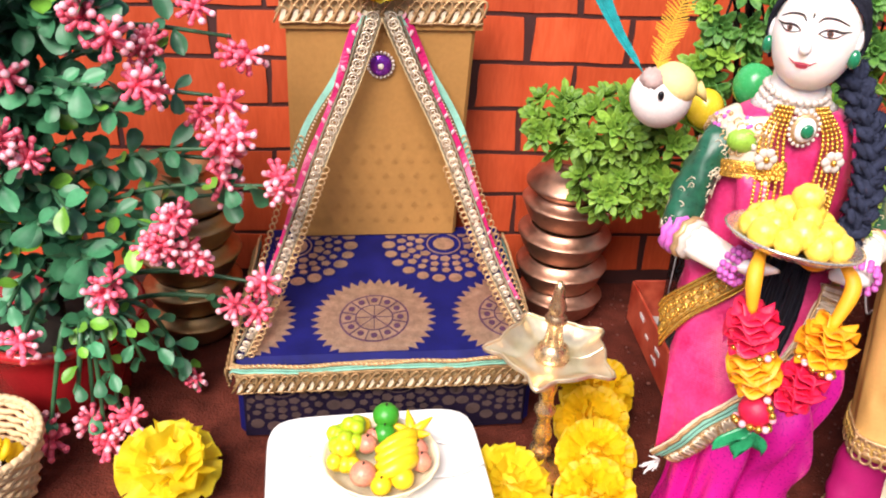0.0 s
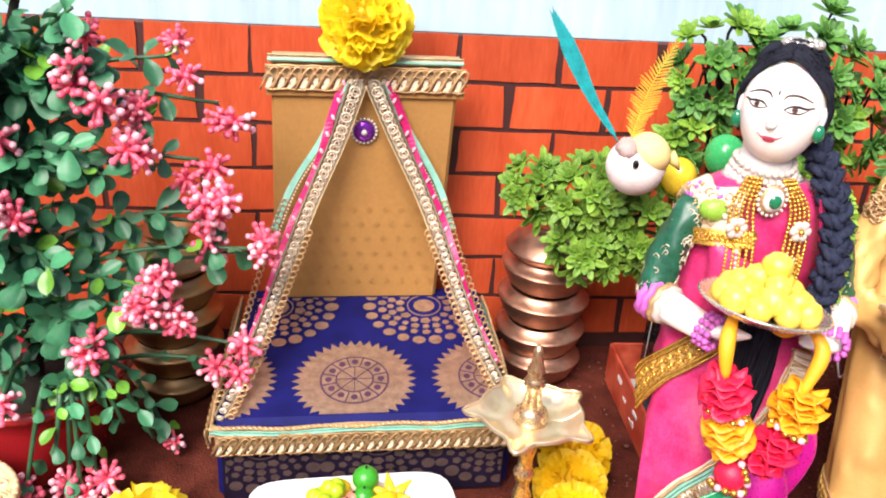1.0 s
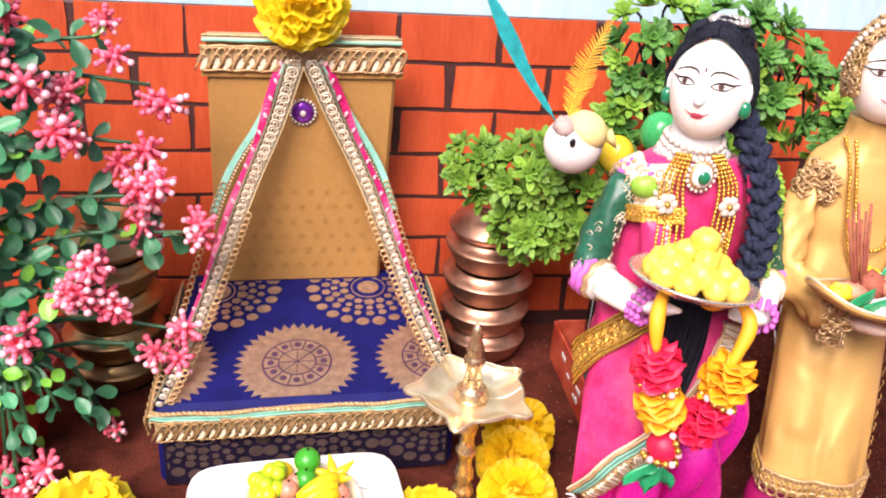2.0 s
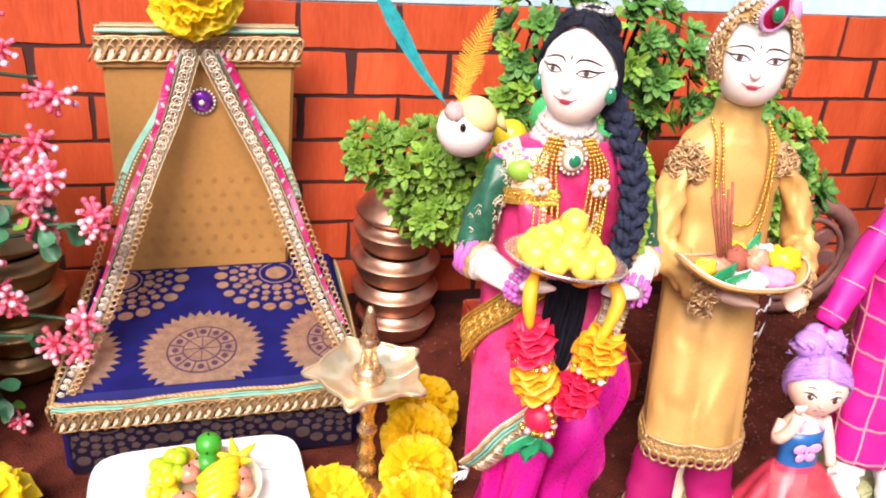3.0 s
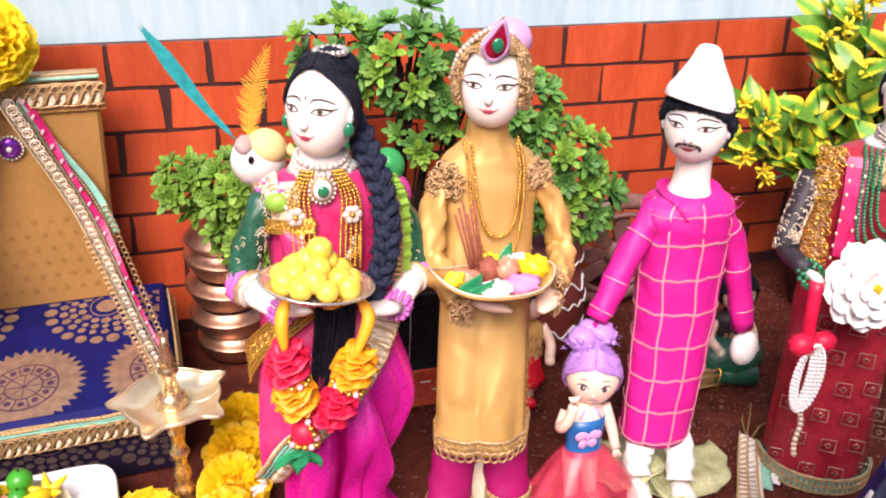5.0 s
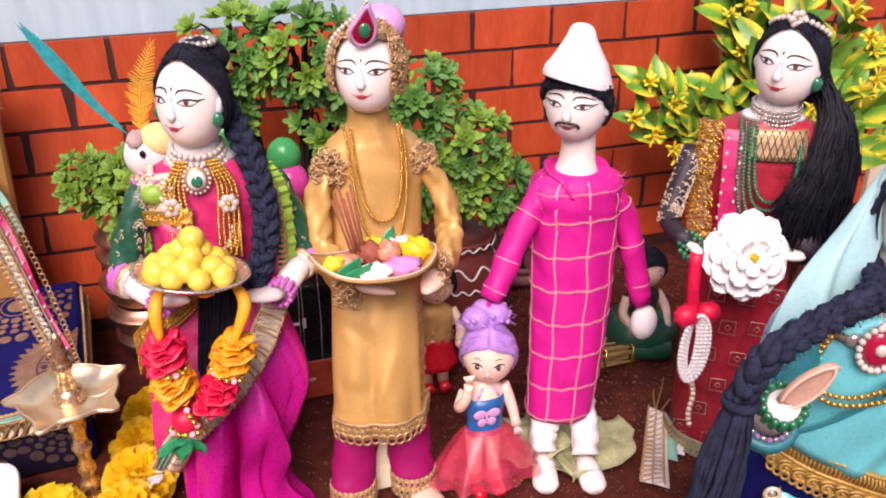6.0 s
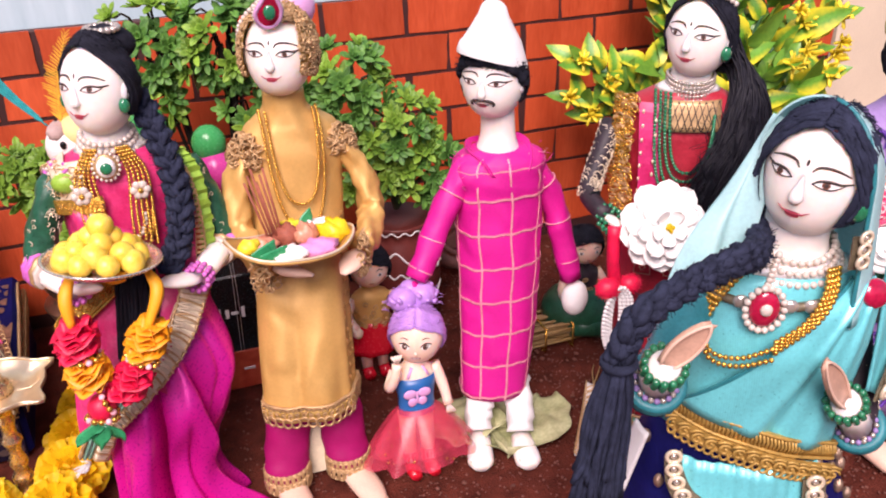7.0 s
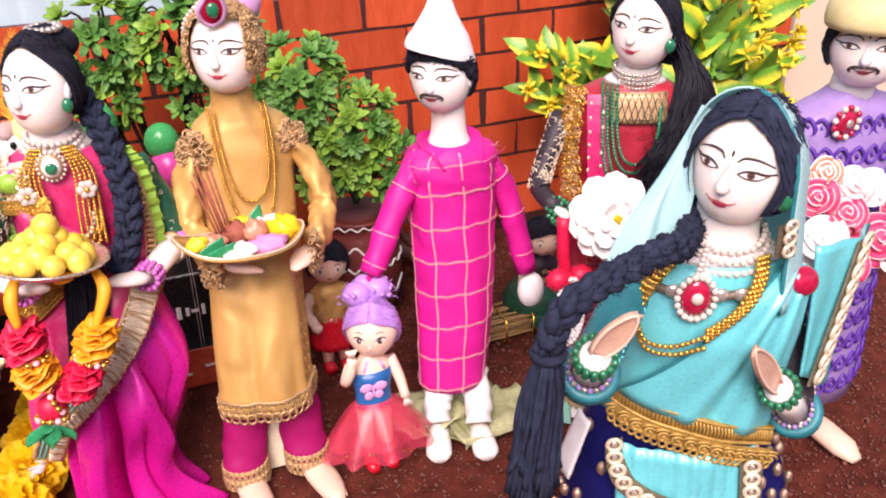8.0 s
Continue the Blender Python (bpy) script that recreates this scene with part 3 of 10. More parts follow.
def sun_motif(s, cx, cy, r, box, place):
    teeth = 38
    star = []
    for k in range(teeth * 2):
        a = math.pi * k / teeth
        q = r if k % 2 == 0 else r * 0.86
        star.append((cx + math.cos(a) * q, cy + math.sin(a) * q))
    spec = [(star, 0.00035, COPPER_THREAD), (circle(cx, cy, r * 0.56, 36), 0.0006, DARK_THREAD), (circle(cx, cy, r * 0.53, 36), 0.0007, COPPER_THREAD),
            (circle(cx, cy, r * 0.31, 30), 0.0009, DARK_THREAD), (circle(cx, cy, r * 0.285, 30), 0.0010, COPPER_THREAD)]
    for poly, h, m in spec:
        poly = clip(poly, box)
        if poly:
            s.prism(poly, place, h, m)
    for k in range(12):
        a = 2 * math.pi * (k + 0.5) / 12
        d, e = (math.cos(a), math.sin(a)), (-math.sin(a), math.cos(a))
        bar = [(cx + d[0] * r * u + e[0] * w, cy + d[1] * r * u + e[1] * w) for u, w in ((0.3, -0.0004), (0.55, -0.0004), (0.55, 0.0004), (0.3, 0.0004))]
        bar = clip(bar, box)
        if bar:
            s.prism(bar, place, 0.0012, DARK_THREAD)
        a += math.pi / 12
        dot = clip(circle(cx + math.cos(a) * r * 0.42, cy + math.sin(a) * r * 0.42, r * 0.055, 8), box)
        if dot:
            s.prism(dot, place, 0.0012, DARK_THREAD)
    for k in range(4):
        a = math.pi * k / 4
        d, e = (math.cos(a), math.sin(a)), (-math.sin(a), math.cos(a))
        bar = clip([(cx + d[0] * r * u + e[0] * w, cy + d[1] * r * u + e[1] * w) for u, w in ((-0.28, -0.0003), (0.28, -0.0003), (0.28, 0.0003), (-0.28, 0.0003))], box)
        if bar:
            s.prism(bar, place, 0.0013, DARK_THREAD)


def pebble_motif(seat, cx, cy, r, box, place, seed, m=COPPER_THREAD):
    q = random.Random(seed)
    s = Shape()
    for k, (rad, size, count) in enumerate(((0.0, 0.20, 1), (0.40, 0.085, 14), (0.55, 0.07, 20), (0.69, 0.075, 22), (0.89, 0.105, 22))):
        for i in range(count):
            a = 2 * math.pi * (i + 0.5 * (k % 2)) / count
            n = 12 if k in (0, 4) else 5
            rr = r * size * q.uniform(0.85, 1.1)
            poly = clip(circle(cx + math.cos(a) * r * rad, cy + math.sin(a) * r * rad, rr, n, q.uniform(0.8, 1.0)), box)
            if len(poly) > 2:
                part("pebble", Shape().prism(poly, place, 0.0004, m), seat)
    ring = circle(cx, cy, r * 0.27, 28)
    for a, b in zip(ring, ring[1:] + ring[:1]):
        d = (b[0] - a[0], b[1] - a[1])
        ln = math.hypot(*d)
        nx, ny = -d[1] / ln * 0.0005, d[0] / ln * 0.0005
        bar = clip([(a[0] - nx, a[1] - ny), (b[0] - nx, b[1] - ny), (b[0] + nx, b[1] + ny), (a[0] + nx, a[1] + ny)], box)
        if len(bar) > 2:
            s.prism(bar, place, 0.0005, m)
    if s.v:
        part("woven_ring", s, seat)


def loops(s, pts, r, m, step, thick=0.0006):
    """A row of braid loops along pts."""
    pts = along([Vector(p) for p in pts], step)
    for i, p in enumerate(pts):
        d = (pts[min(i + 1, len(pts) - 1)] - pts[max(i - 1, 0)]).normalized()
        up = d.cross(Vector((0, -1, 0)))
        if up.length < 0.35:
            up = Vector((0, 0, 1)) - d * d.z
        up.normalize()
        s.tube([p + d * math.cos(a) * r * 0.8 + up * math.sin(a) * r for a in [2 * math.pi * k / 9 for k in range(9)]], thick, m, 5, closed=True)


def loop_lace(s, a, b, out, h, step=0.0062, m=BRAID, square=None):
    """Braid lace along the line a-b: corded edges, slanting crossed loops, cream satin between them."""
    a, b, out = Vector(a), Vector(b), Vector(out).normalized()
    n = max(3, round((b - a).length / step))
    d = (b - a) / n
    dn = Vector((0, 0, -1))
    q = random.Random(n)
    s.strip([a + dn * h * 0.30 + out * 0.0003, b + dn * h * 0.30 + out * 0.0003], dn, h * 0.62, TAN_SATIN, 0.0008)
    for k in range(n):
        p = a + d * (k + q.uniform(-0.12, 0.12))
        c = p + d * 0.35
        hh = h * q.uniform(0.92, 1.08)
        s.strip([c + d * 0.22 + dn * h * 0.50 + out * 0.0012, c - d * 0.10 + dn * h * 0.95 + out * 0.0016], d, d.length * q.uniform(0.38, 0.58), square or CREAM_CLOTH, 0.0012)
        loop = [p - d * 0.40 + dn * hh + out * 0.0020, p + d * 0.10 + dn * h * 0.52 + out * 0.0030, p + d * 0.85 + dn * h * 0.05 + out * 0.0034,
                p + d * 1.25 + dn * h * 0.22 + out * 0.0032, p + d * 0.95 + dn * h * 0.62 + out * 0.0024, p + d * 0.30 + dn * hh * 1.04 + out * 0.0020]
        s.tube(spline(loop, 14), 0.00085 * q.uniform(0.85, 1.2), m, 5)
        s.tube(spline([p - d * 0.25 + dn * h * 0.62 + out * 0.002, p + d * 0.45 + dn * h * 0.30 + out * 0.0036, p + d * 1.15 + dn * h * 0.74 + out * 0.0026], 8), 0.00065, m, 5)
    for f, rr in ((0.0, 0.0009), (1.0, 0.0008), (0.08, 0.0007)):
        s.tube([a + d * k * 0.5 + dn * (h * f + 0.0004 * math.sin(k * 1.3)) + out * (0.0018 + 0.0006 * (k % 2)) for k in range(2 * n + 1)], rr, m, 5)


def throne():
    base = (0.33, 0.965, 0)
    t = thing("throne", base, "miniature throne in navy and gold brocade with hanging ribbons", "throne")
    s = Shape()
    s.block((0.33, 0.967, 0.0365), (0.204, 0.156, 0.073), NAVY, 0.004, taper=0.07)
    seat = part("seat_box", s, t, "navy silk brocade covered box")
    top = lambda x, y, h: (x, y, 0.0731 + h)
    box = (0.2345, 0.894, 0.4255, 1.024)
    for x in (0.221, 0.3205, 0.421):
        s = Shape()
        sun_motif(s, x, 0.928, 0.0445, box, top)
        part("sun_motif", s, seat, "copper-thread sunburst medallion")
    for i, x in enumerate((0.2565, 0.376)):
        pebble_motif(seat, x, 1.016, 0.050, (0.241, 0.93, 0.419, 1.0285), top, i)
    # added sheet over the box front: shade below the lace, put into its colour
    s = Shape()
    s.block((0.330, 0.8885, 0.032), (0.196, 0.002, 0.062), SHADED_BROCADE, 0.0008)
    part("front_cloth", s, seat, "brocade front with the shade under the seat edge in its colour")
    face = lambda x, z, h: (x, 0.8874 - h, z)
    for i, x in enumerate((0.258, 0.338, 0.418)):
        pebble_motif(seat, x, 0.052, 0.047, (0.234, 0.003, 0.426, 0.061), face, 5 + i, SHADED_THREAD)
    # back panel
    s = Shape()
    s.block((0.3205, 1.037, 0.166), (0.132, 0.013, 0.190), OCHRE_PANEL, 0.0025)
    back = part("back_panel", s, t, "ochre silk covered upright back")
    s = Shape()
    for i in range(11):
        for j in range(13):
            x, z = 0.2605 + i * 0.0121 + (0.006 if j % 2 else 0), 0.086 + j * 0.0122
            if x < 0.383 and z < 0.150:
                for rr in (0.0026, 0.0012):
                    ring = [(x + rr * u, z + rr * 1.15 * v) for u, v in ((0, -1), (1, 0), (0, 1), (-1, 0))]
                    s.tube([(u, 1.0302, v) for u, v in ring], 0.00010, DIAMOND, 3, closed=True)
    tagged(part("woven_pattern", s, back, "small woven diamonds"), kind="stuff")
    s = Shape()
    loop_lace(s, (0.251, 1.028, 0.257), (0.390, 1.028, 0.257), (0, -1, 0), 0.0165, 0.0078)
    s.strip([(0.251, 1.0285, 0.2445), (0.390, 1.0285, 0.2445)], (0, 0, 1), 0.018, OCHRE_PANEL, 0.0012)
    part("lace_heading", s, back, "gold loop lace with cream squares")
    s = Shape()
    s.strip([(0.2525, 1.0290, 0.2615), (0.3885, 1.0290, 0.2615)], (0, 0, 1), 0.0052, CREAM_CLOTH, 0.0014)
    s.tube(spline([(0.2525 + 0.0136 * k, 1.0270, 0.2605 + 0.0003 * (k % 2)) for k in range(11)], 60), 0.0011, TEAL_CORD, 6)
    s.tube([(0.2525 + 0.00136 * k, 1.0275 + 0.0004 * (k % 2), 0.2640) for k in range(101)], 0.0007, BRAID, 5)
    s.strip([(0.2545, 1.0365, 0.2622), (0.3865, 1.0365, 0.2622)], (0, 1, 0), 0.013, BRAID, 0.0012)
    part("top_cord", s, back, "teal cord and gold edging")
    s = Shape()
    s.ball((0.3195, 1.0275, 0.2105), (0.0078, 0.0028, 0.0078), PURPLE_GEM, 16, 8)
    s.ball((0.3195, 1.0245, 0.2105), (0.0022, 0.0015, 0.0022), WHITE_BEAD)
    for k in range(20):
        a = 2 * math.pi * k / 20
        s.ball((0.3195 + math.cos(a) * 0.0089, 1.0285, 0.2105 + math.sin(a) * 0.0089), 0.0012, WHITE_BEAD, 7, 5)
    part("rosette", s, back, "purple foil rosette ringed with beads")
    # lace round the seat
    s = Shape()
    z = 0.0655
    loop_lace(s, (0.229, 0.885, z), (0.430, 0.885, z), (0, -1, -0.12), 0.0170, 0.0066, LACE_GOLD, CREAM_CLOTH)
    loop_lace(s, (0.2265, 1.03, z), (0.2250, 0.890, z), (-1, 0, 0), 0.0170, 0.0066, LACE_GOLD, CREAM_CLOTH)
    loop_lace(s, (0.4340, 0.890, z), (0.427, 1.03, z), (1, 0, 0), 0.0170, 0.0066, LACE_GOLD, CREAM_CLOTH)
    part("seat_lace", s, t, "gold loop lace round the seat")
    s = Shape()
    rim = [(0.2285, 1.03, 0.0745), (0.2275, 0.96, 0.0745), (0.2265, 0.892, 0.0735), (0.232, 0.8855, 0.0725), (0.28, 0.8845, 0.0720), (0.33, 0.8842, 0.0728), (0.38, 0.8845, 0.0728), (0.428, 0.8855, 0.0728), (0.4335, 0.893, 0.0735), (0.431, 0.96, 0.0745), (0.426, 1.03, 0.0745)]
    path = spline(rim, 90)
    wavy = [p + Vector((0, 0.0006 * math.sin(k * 0.9), 0.0009 * math.sin(k * 0.33) + 0.0005 * math.sin(k * 0.8 + 1))) for k, p in enumerate(path)]
    s.strip([p + Vector((0, -0.0008, -0.0046)) for p in wavy], (0, -0.25, 1), 0.0036, TEAL_CORD, 0.0010)
    s.tube([p + Vector((0, -0.0014, -0.0058)) for p in wavy], 0.0007, TEAL_CORD, 5)
    for ph in (0, math.pi):
        fine = along(path, 0.0009)
        s.tube([p + Vector((0.0004 * math.cos(k * 0.8 + ph), -0.0004 + 0.0007 * math.cos(k * 0.8 + ph), -0.0012 + 0.0008 * math.sin(k * 0.8 + ph) + 0.0009 * math.sin(k * 0.11))) for k, p in enumerate(fine)], 0.0010, BRAID, 5)
    s.tube([p + Vector((0, -0.0012, -0.0082)) for p in wavy], 0.0009, LACE_GOLD, 6)
    s.strip([p + Vector((0, 0.0012, -0.0046)) for p in wavy], (0, 0, 1), 0.0080, TAN_SATIN, 0.0008)
    part("seat_cord", s, t, "teal and gold cord edging")
    # hanging ribbons, one bundle to each front corner
    for sg, pts in ((-1, [(0.314, 1.022, 0.246), (0.300, 1.014, 0.205), (0.284, 1.000, 0.168), (0.268, 0.974, 0.132), (0.250, 0.935, 0.098), (0.231, 0.893, 0.074)]),
                    (1, [(0.326, 1.022, 0.246), (0.345, 1.014, 0.205), (0.366, 1.000, 0.168), (0.386, 0.974, 0.132), (0.407, 0.938, 0.100), (0.4305, 0.897, 0.075)])):
        path = spline(pts, 70)
        side = Vector((sg, 0.25, 0))
        s = Shape()
        for k, p in enumerate(along(path, 0.0047)):
            d = Vector((sg * 0.45, -0.35, -1)).normalized()
            sd = d.cross(Vector((0, -1, 0))).normalized()
            c = p + Vector((0, -0.0012 - 0.0009 * (k % 2), 0))
            f = 1 - 0.42 * min(1, k * 0.0047 / 0.20)
            s.tube([c + sd * 0.0038 * f * math.cos(a) + d * 0.0035 * f * math.sin(a) + Vector((0, 0.0007 * math.sin(a), 0)) for a in [2 * math.pi * i / 14 for i in range(14)]], 0.00066, SILVER_BRAID if k % 3 == 0 else PALE_BRAID, 6, closed=True)
            s.tube([c + Vector((0, -0.0004, 0)) + sd * 0.0018 * f * math.cos(a) + d * 0.0016 * f * math.sin(a) for a in [2 * math.pi * i / 9 for i in range(9)]], 0.00050, SILVER_BRAID, 5, closed=True)
        part("ring_chain", s, t, "ribbon of pale gold rings")
        s = Shape()
        for off, rr, m in ((-0.0056, 0.0009, OLD_BRAID), (-0.0068, 0.0005, TAN_SATIN), (0.0056, 0.0011, OLD_BRAID)):
            s.tube([p + side * off * (1 - 0.40 * k / 69) + Vector((0, 0, 0.0005 * (k % 2))) for k, p in enumerate(path)], rr, m, 6)
        part("edging", s, t, "olive braid edging")
        s = Shape()
        s.strip([p + side * (0.0092 + 0.0014 * math.sin(k * 0.22)) * (1 - 0.45 * k / 61) + Vector((0, 0.002, 0)) for k, p in enumerate(path[:-8])], [side + Vector((0, 0.5 * math.sin(k * 0.3), 0)) for k in range(62)], [0.0064 - 0.0026 * k / 61 for k in range(62)], PINK_RIBBON, 0.0008)
        for k, p in enumerate(along(path[:-8], 0.0125)):
            s.ball(p + side * 0.0092 * (1 - 0.45 * k * 0.0125 / 0.21) + Vector((0, -0.0001, 0)), (0.0014, 0.0006, 0.0024), FLOWER_TIP, 7, 5, Euler((0, radians(25 * sg), 0)).to_matrix())
        part("pink_ribbon", s, t, "hot pink ribbon with pale woven spots")
        s = Shape()
        outer = spline([(0.309 if sg < 0 else 0.331, 1.024, 0.246), (0.289 if sg < 0 else 0.356, 1.022, 0.205), (0.268 if sg < 0 else 0.378, 1.016, 0.170), (0.251 if sg < 0 else 0.397, 0.995, 0.128), (0.238 if sg < 0 else 0.418, 0.95, 0.095), (0.2285 if sg < 0 else 0.4320, 0.905, 0.076)], 60)
        s.strip(outer[:32], side, 0.0052, TEAL_CORD, 0.0010)
        for k, p in enumerate(outer):
            if k >= 26:
                s.tube([p + Vector((0.002 * math.cos(a), -0.001, 0.0026 * math.sin(a))) for a in [2 * math.pi * i / 8 for i in range(8)]], 0.0006, BRAID, 5, closed=True)
        s.beads([p + Vector((-sg * 0.0042, -0.001, 0)) for p in outer[:34]], 0.0009, PALE_BRAID, 0.0026, 6, 4)
        part("outer_braid", s, t, "teal braid ending in gold loops")
        for k, p in enumerate(along(path[34:], 0.0042)):
            s = Shape()
            s.tube([p - side * 0.0068 + Vector((0.0022 * math.cos(a), -0.001, 0.0022 * math.sin(a))) for a in [2 * math.pi * i / 8 for i in range(8)]], 0.0006, BRAID, 5, closed=True)
            part("scallop", s, t, "gold thread scallop")
    # the seat falls towards its front and stands a little askew
    for ob in t.children_recursive:
        for v in ob.data.vertices:
            x, y, z = v.co.x + base[0], v.co.y + base[1], v.co.z
            w = 1.0 if z < 0.08 else max(0.0, 1 - (z - 0.08) / 0.12)
            f = min(1.0, max(0.0, (y - 0.889) / 0.145))
            v.co.x = x + (0.2285 + (x - 0.2285) * 0.950 - x) * w - base[0]
            v.co.y = y + 0.05 * (x - 0.29) - base[1]
            v.co.z = z * (1 - w * (1 - (0.061 + 0.014 * f) / 0.0731))
    return t


throne()


# ---- marigolds ----
def petal_meshes(R, m, broad, seed):
    """Single ruffled petals that stand on the z axis."""
    q = random.Random(seed)
    out = []
    for k in range(8):
        w, ph, tilt = R * q.uniform(0.15, 0.24) * broad, q.uniform(0, 6), q.uniform(-0.6, 0.6)

        def fn(u, v):
            x = (v - 0.5) * 2
            ruff = 0.10 * R * u * math.sin(x * 5 + ph) + 0.05 * R * u * math.sin(x * 9 + 2 * ph)
            return (x * w * (0.35 + 0.65 * u ** 0.6), u * R * 0.25 * tilt + ruff, R * (0.45 + 0.55 * u) + 0.0625 * R * u - abs(x) ** 2 * u * 0.08 * R)
        out.append(Shape().grid(fn, 3, 5, m).mesh("petal_blade"))
    heart = Shape().ball((0, 0, -0.10 * R), (0.80 * R, 0.80 * R, 0.68 * R), m, 16, 10).mesh("flower_heart")
    return out, heart


MARI = petal_meshes(0.032, MARIGOLD, 1.5, 1)
LEMON_FINE = petal_meshes(0.031, LEMON, 1.45, 4)
LEMON_MARI = petal_meshes(0.030, LEMON, 2.3, 9)


def marigold(loc, direction, size, kind_of, label, group="", count=150, loose=0.0):
    t = thing("marigold", loc, label, "flower", group)
    blades, heart = kind_of
    M = turned(loc, direction, rnd.uniform(0, 6), size)
    piece("heart", heart, t, M)
    for k in range(count):
        pol = math.acos(1 - 1.62 * (k + 0.5) / count)
        az = k * 2.39996 + rnd.uniform(-0.2, 0.2)
        d = Vector((math.sin(pol) * math.cos(az), math.sin(pol) * math.sin(az), math.cos(pol) * 0.85 + rnd.uniform(-loose, loose)))
        e = Vector((-math.sin(az), math.cos(az), 0))
        z = d.normalized()
        local = Matrix((e, z.cross(e), z)).transposed().to_4x4() @ Matrix.Scale(d.length * rnd.uniform(0.80, 1.08 + loose), 4)
        piece("petal", blades[rnd.randrange(8)], t, M @ local)
    return t


marigold((0.3175, 1.030, 0.288), (0.05, -0.75, 0.55), 1.0, LEMON_FINE, "fresh yellow marigold resting on top of the throne back", "", 170)
for loc, d, sz in (((0.469, 0.906, 0.022), (0.2, -0.3, 1), 0.76), ((0.459, 0.872, 0.021), (0.1, -0.5, 1), 0.72), ((0.454, 0.838, 0.021), (-0.1, -0.5, 1), 0.72), ((0.446, 0.803, 0.021), (0, -0.4, 1), 0.74), ((0.430, 0.770, 0.020), (0, -0.4, 1), 0.74)):
    marigold(loc, d, sz, MARI, "orange-yellow marigold lying in a row beside the lamp", "row of marigolds", 130)
marigold((0.194, 0.836, 0.022), (0.1, -0.25, 1), 0.74, LEMON_MARI, "loose yellow marigold lying on the earth", "", 50, 0.36)
marigold((0.400, 0.823, 0.016), (0.1, -0.2, 1), 0.66, LEMON_MARI, "pale yellow marigold lying before the white tray", "", 80, 0.2)
marigold((0.352, 0.770, 0.016), (0.1, -0.2, 1), 0.70, LEMON_MARI, "pale yellow marigold lying before the white tray", "", 80, 0.2)


# ---- stacked pots ----
def pot_mesh(m, name):
    s = Shape()
    prof = [(0.010, 0.0), (0.0235, 0.0004), (0.0268, 0.0022), (0.0300, 0.0058), (0.0326, 0.0105), (0.0346, 0.0155), (0.0364, 0.0196), (0.0369, 0.0206), (0.0364, 0.0214),
            (0.0338, 0.0226), (0.0305, 0.0244), (0.0284, 0.0266), (0.0278, 0.0280), (0.0262, 0.0281), (0.0255, 0.0262), (0.022, 0.022), (0.0, 0.020)]
    s.lathe(prof, (0, 0, 0), m, 44)
    return s.mesh(name)


def dome_mesh(m, name):
    s = Shape()
    prof = [(0.012, 0.0), (0.0265, 0.0008), (0.0335, 0.0062), (0.0365, 0.0098), (0.0366, 0.0108), (0.0345, 0.0128), (0.0300, 0.0188), (0.0240, 0.0240), (0.0165, 0.0270), (0.0150, 0.0285), (0.0190, 0.0325), (0.0205, 0.0335), (0.0190, 0.0335), (0.013, 0.029), (0.0, 0.028)]
    s.lathe(prof, (0, 0, 0), m, 44)
    return s.mesh(name)


def pot_stack(x, y, m, label, group):
    me, dome = pot_mesh(m, "pot_body"), dome_mesh(m, "pot_body")
    q = random.Random(int(x * 100))
    z = 0.0
    for k in range(5):
        loc = (x + q.uniform(-0.0015, 0.0015), y + q.uniform(-0.001, 0.001), z)
        t = new("metal_pot", dome if k == 4 else me)
        t.matrix_basis = pose(*loc, q.uniform(-1.2, 1.2), q.uniform(-1.2, 1.2), q.uniform(0, 90)) @ Matrix.Scale((0.94, 1.0, 1.02, 1.0, 0.95)[k], 4)
        tagged(t, label, "pot", group)
        z += 0.0272 * (0.94, 1.0, 1.02, 1.0, 0.95)[k]


pot_stack(0.468, 1.043, COPPER, "small polished copper pot stacked with others", "stacked copper pots")
pot_stack(0.178, 1.012, BRONZE, "small bronze pot stacked with others", "stacked bronze pots")


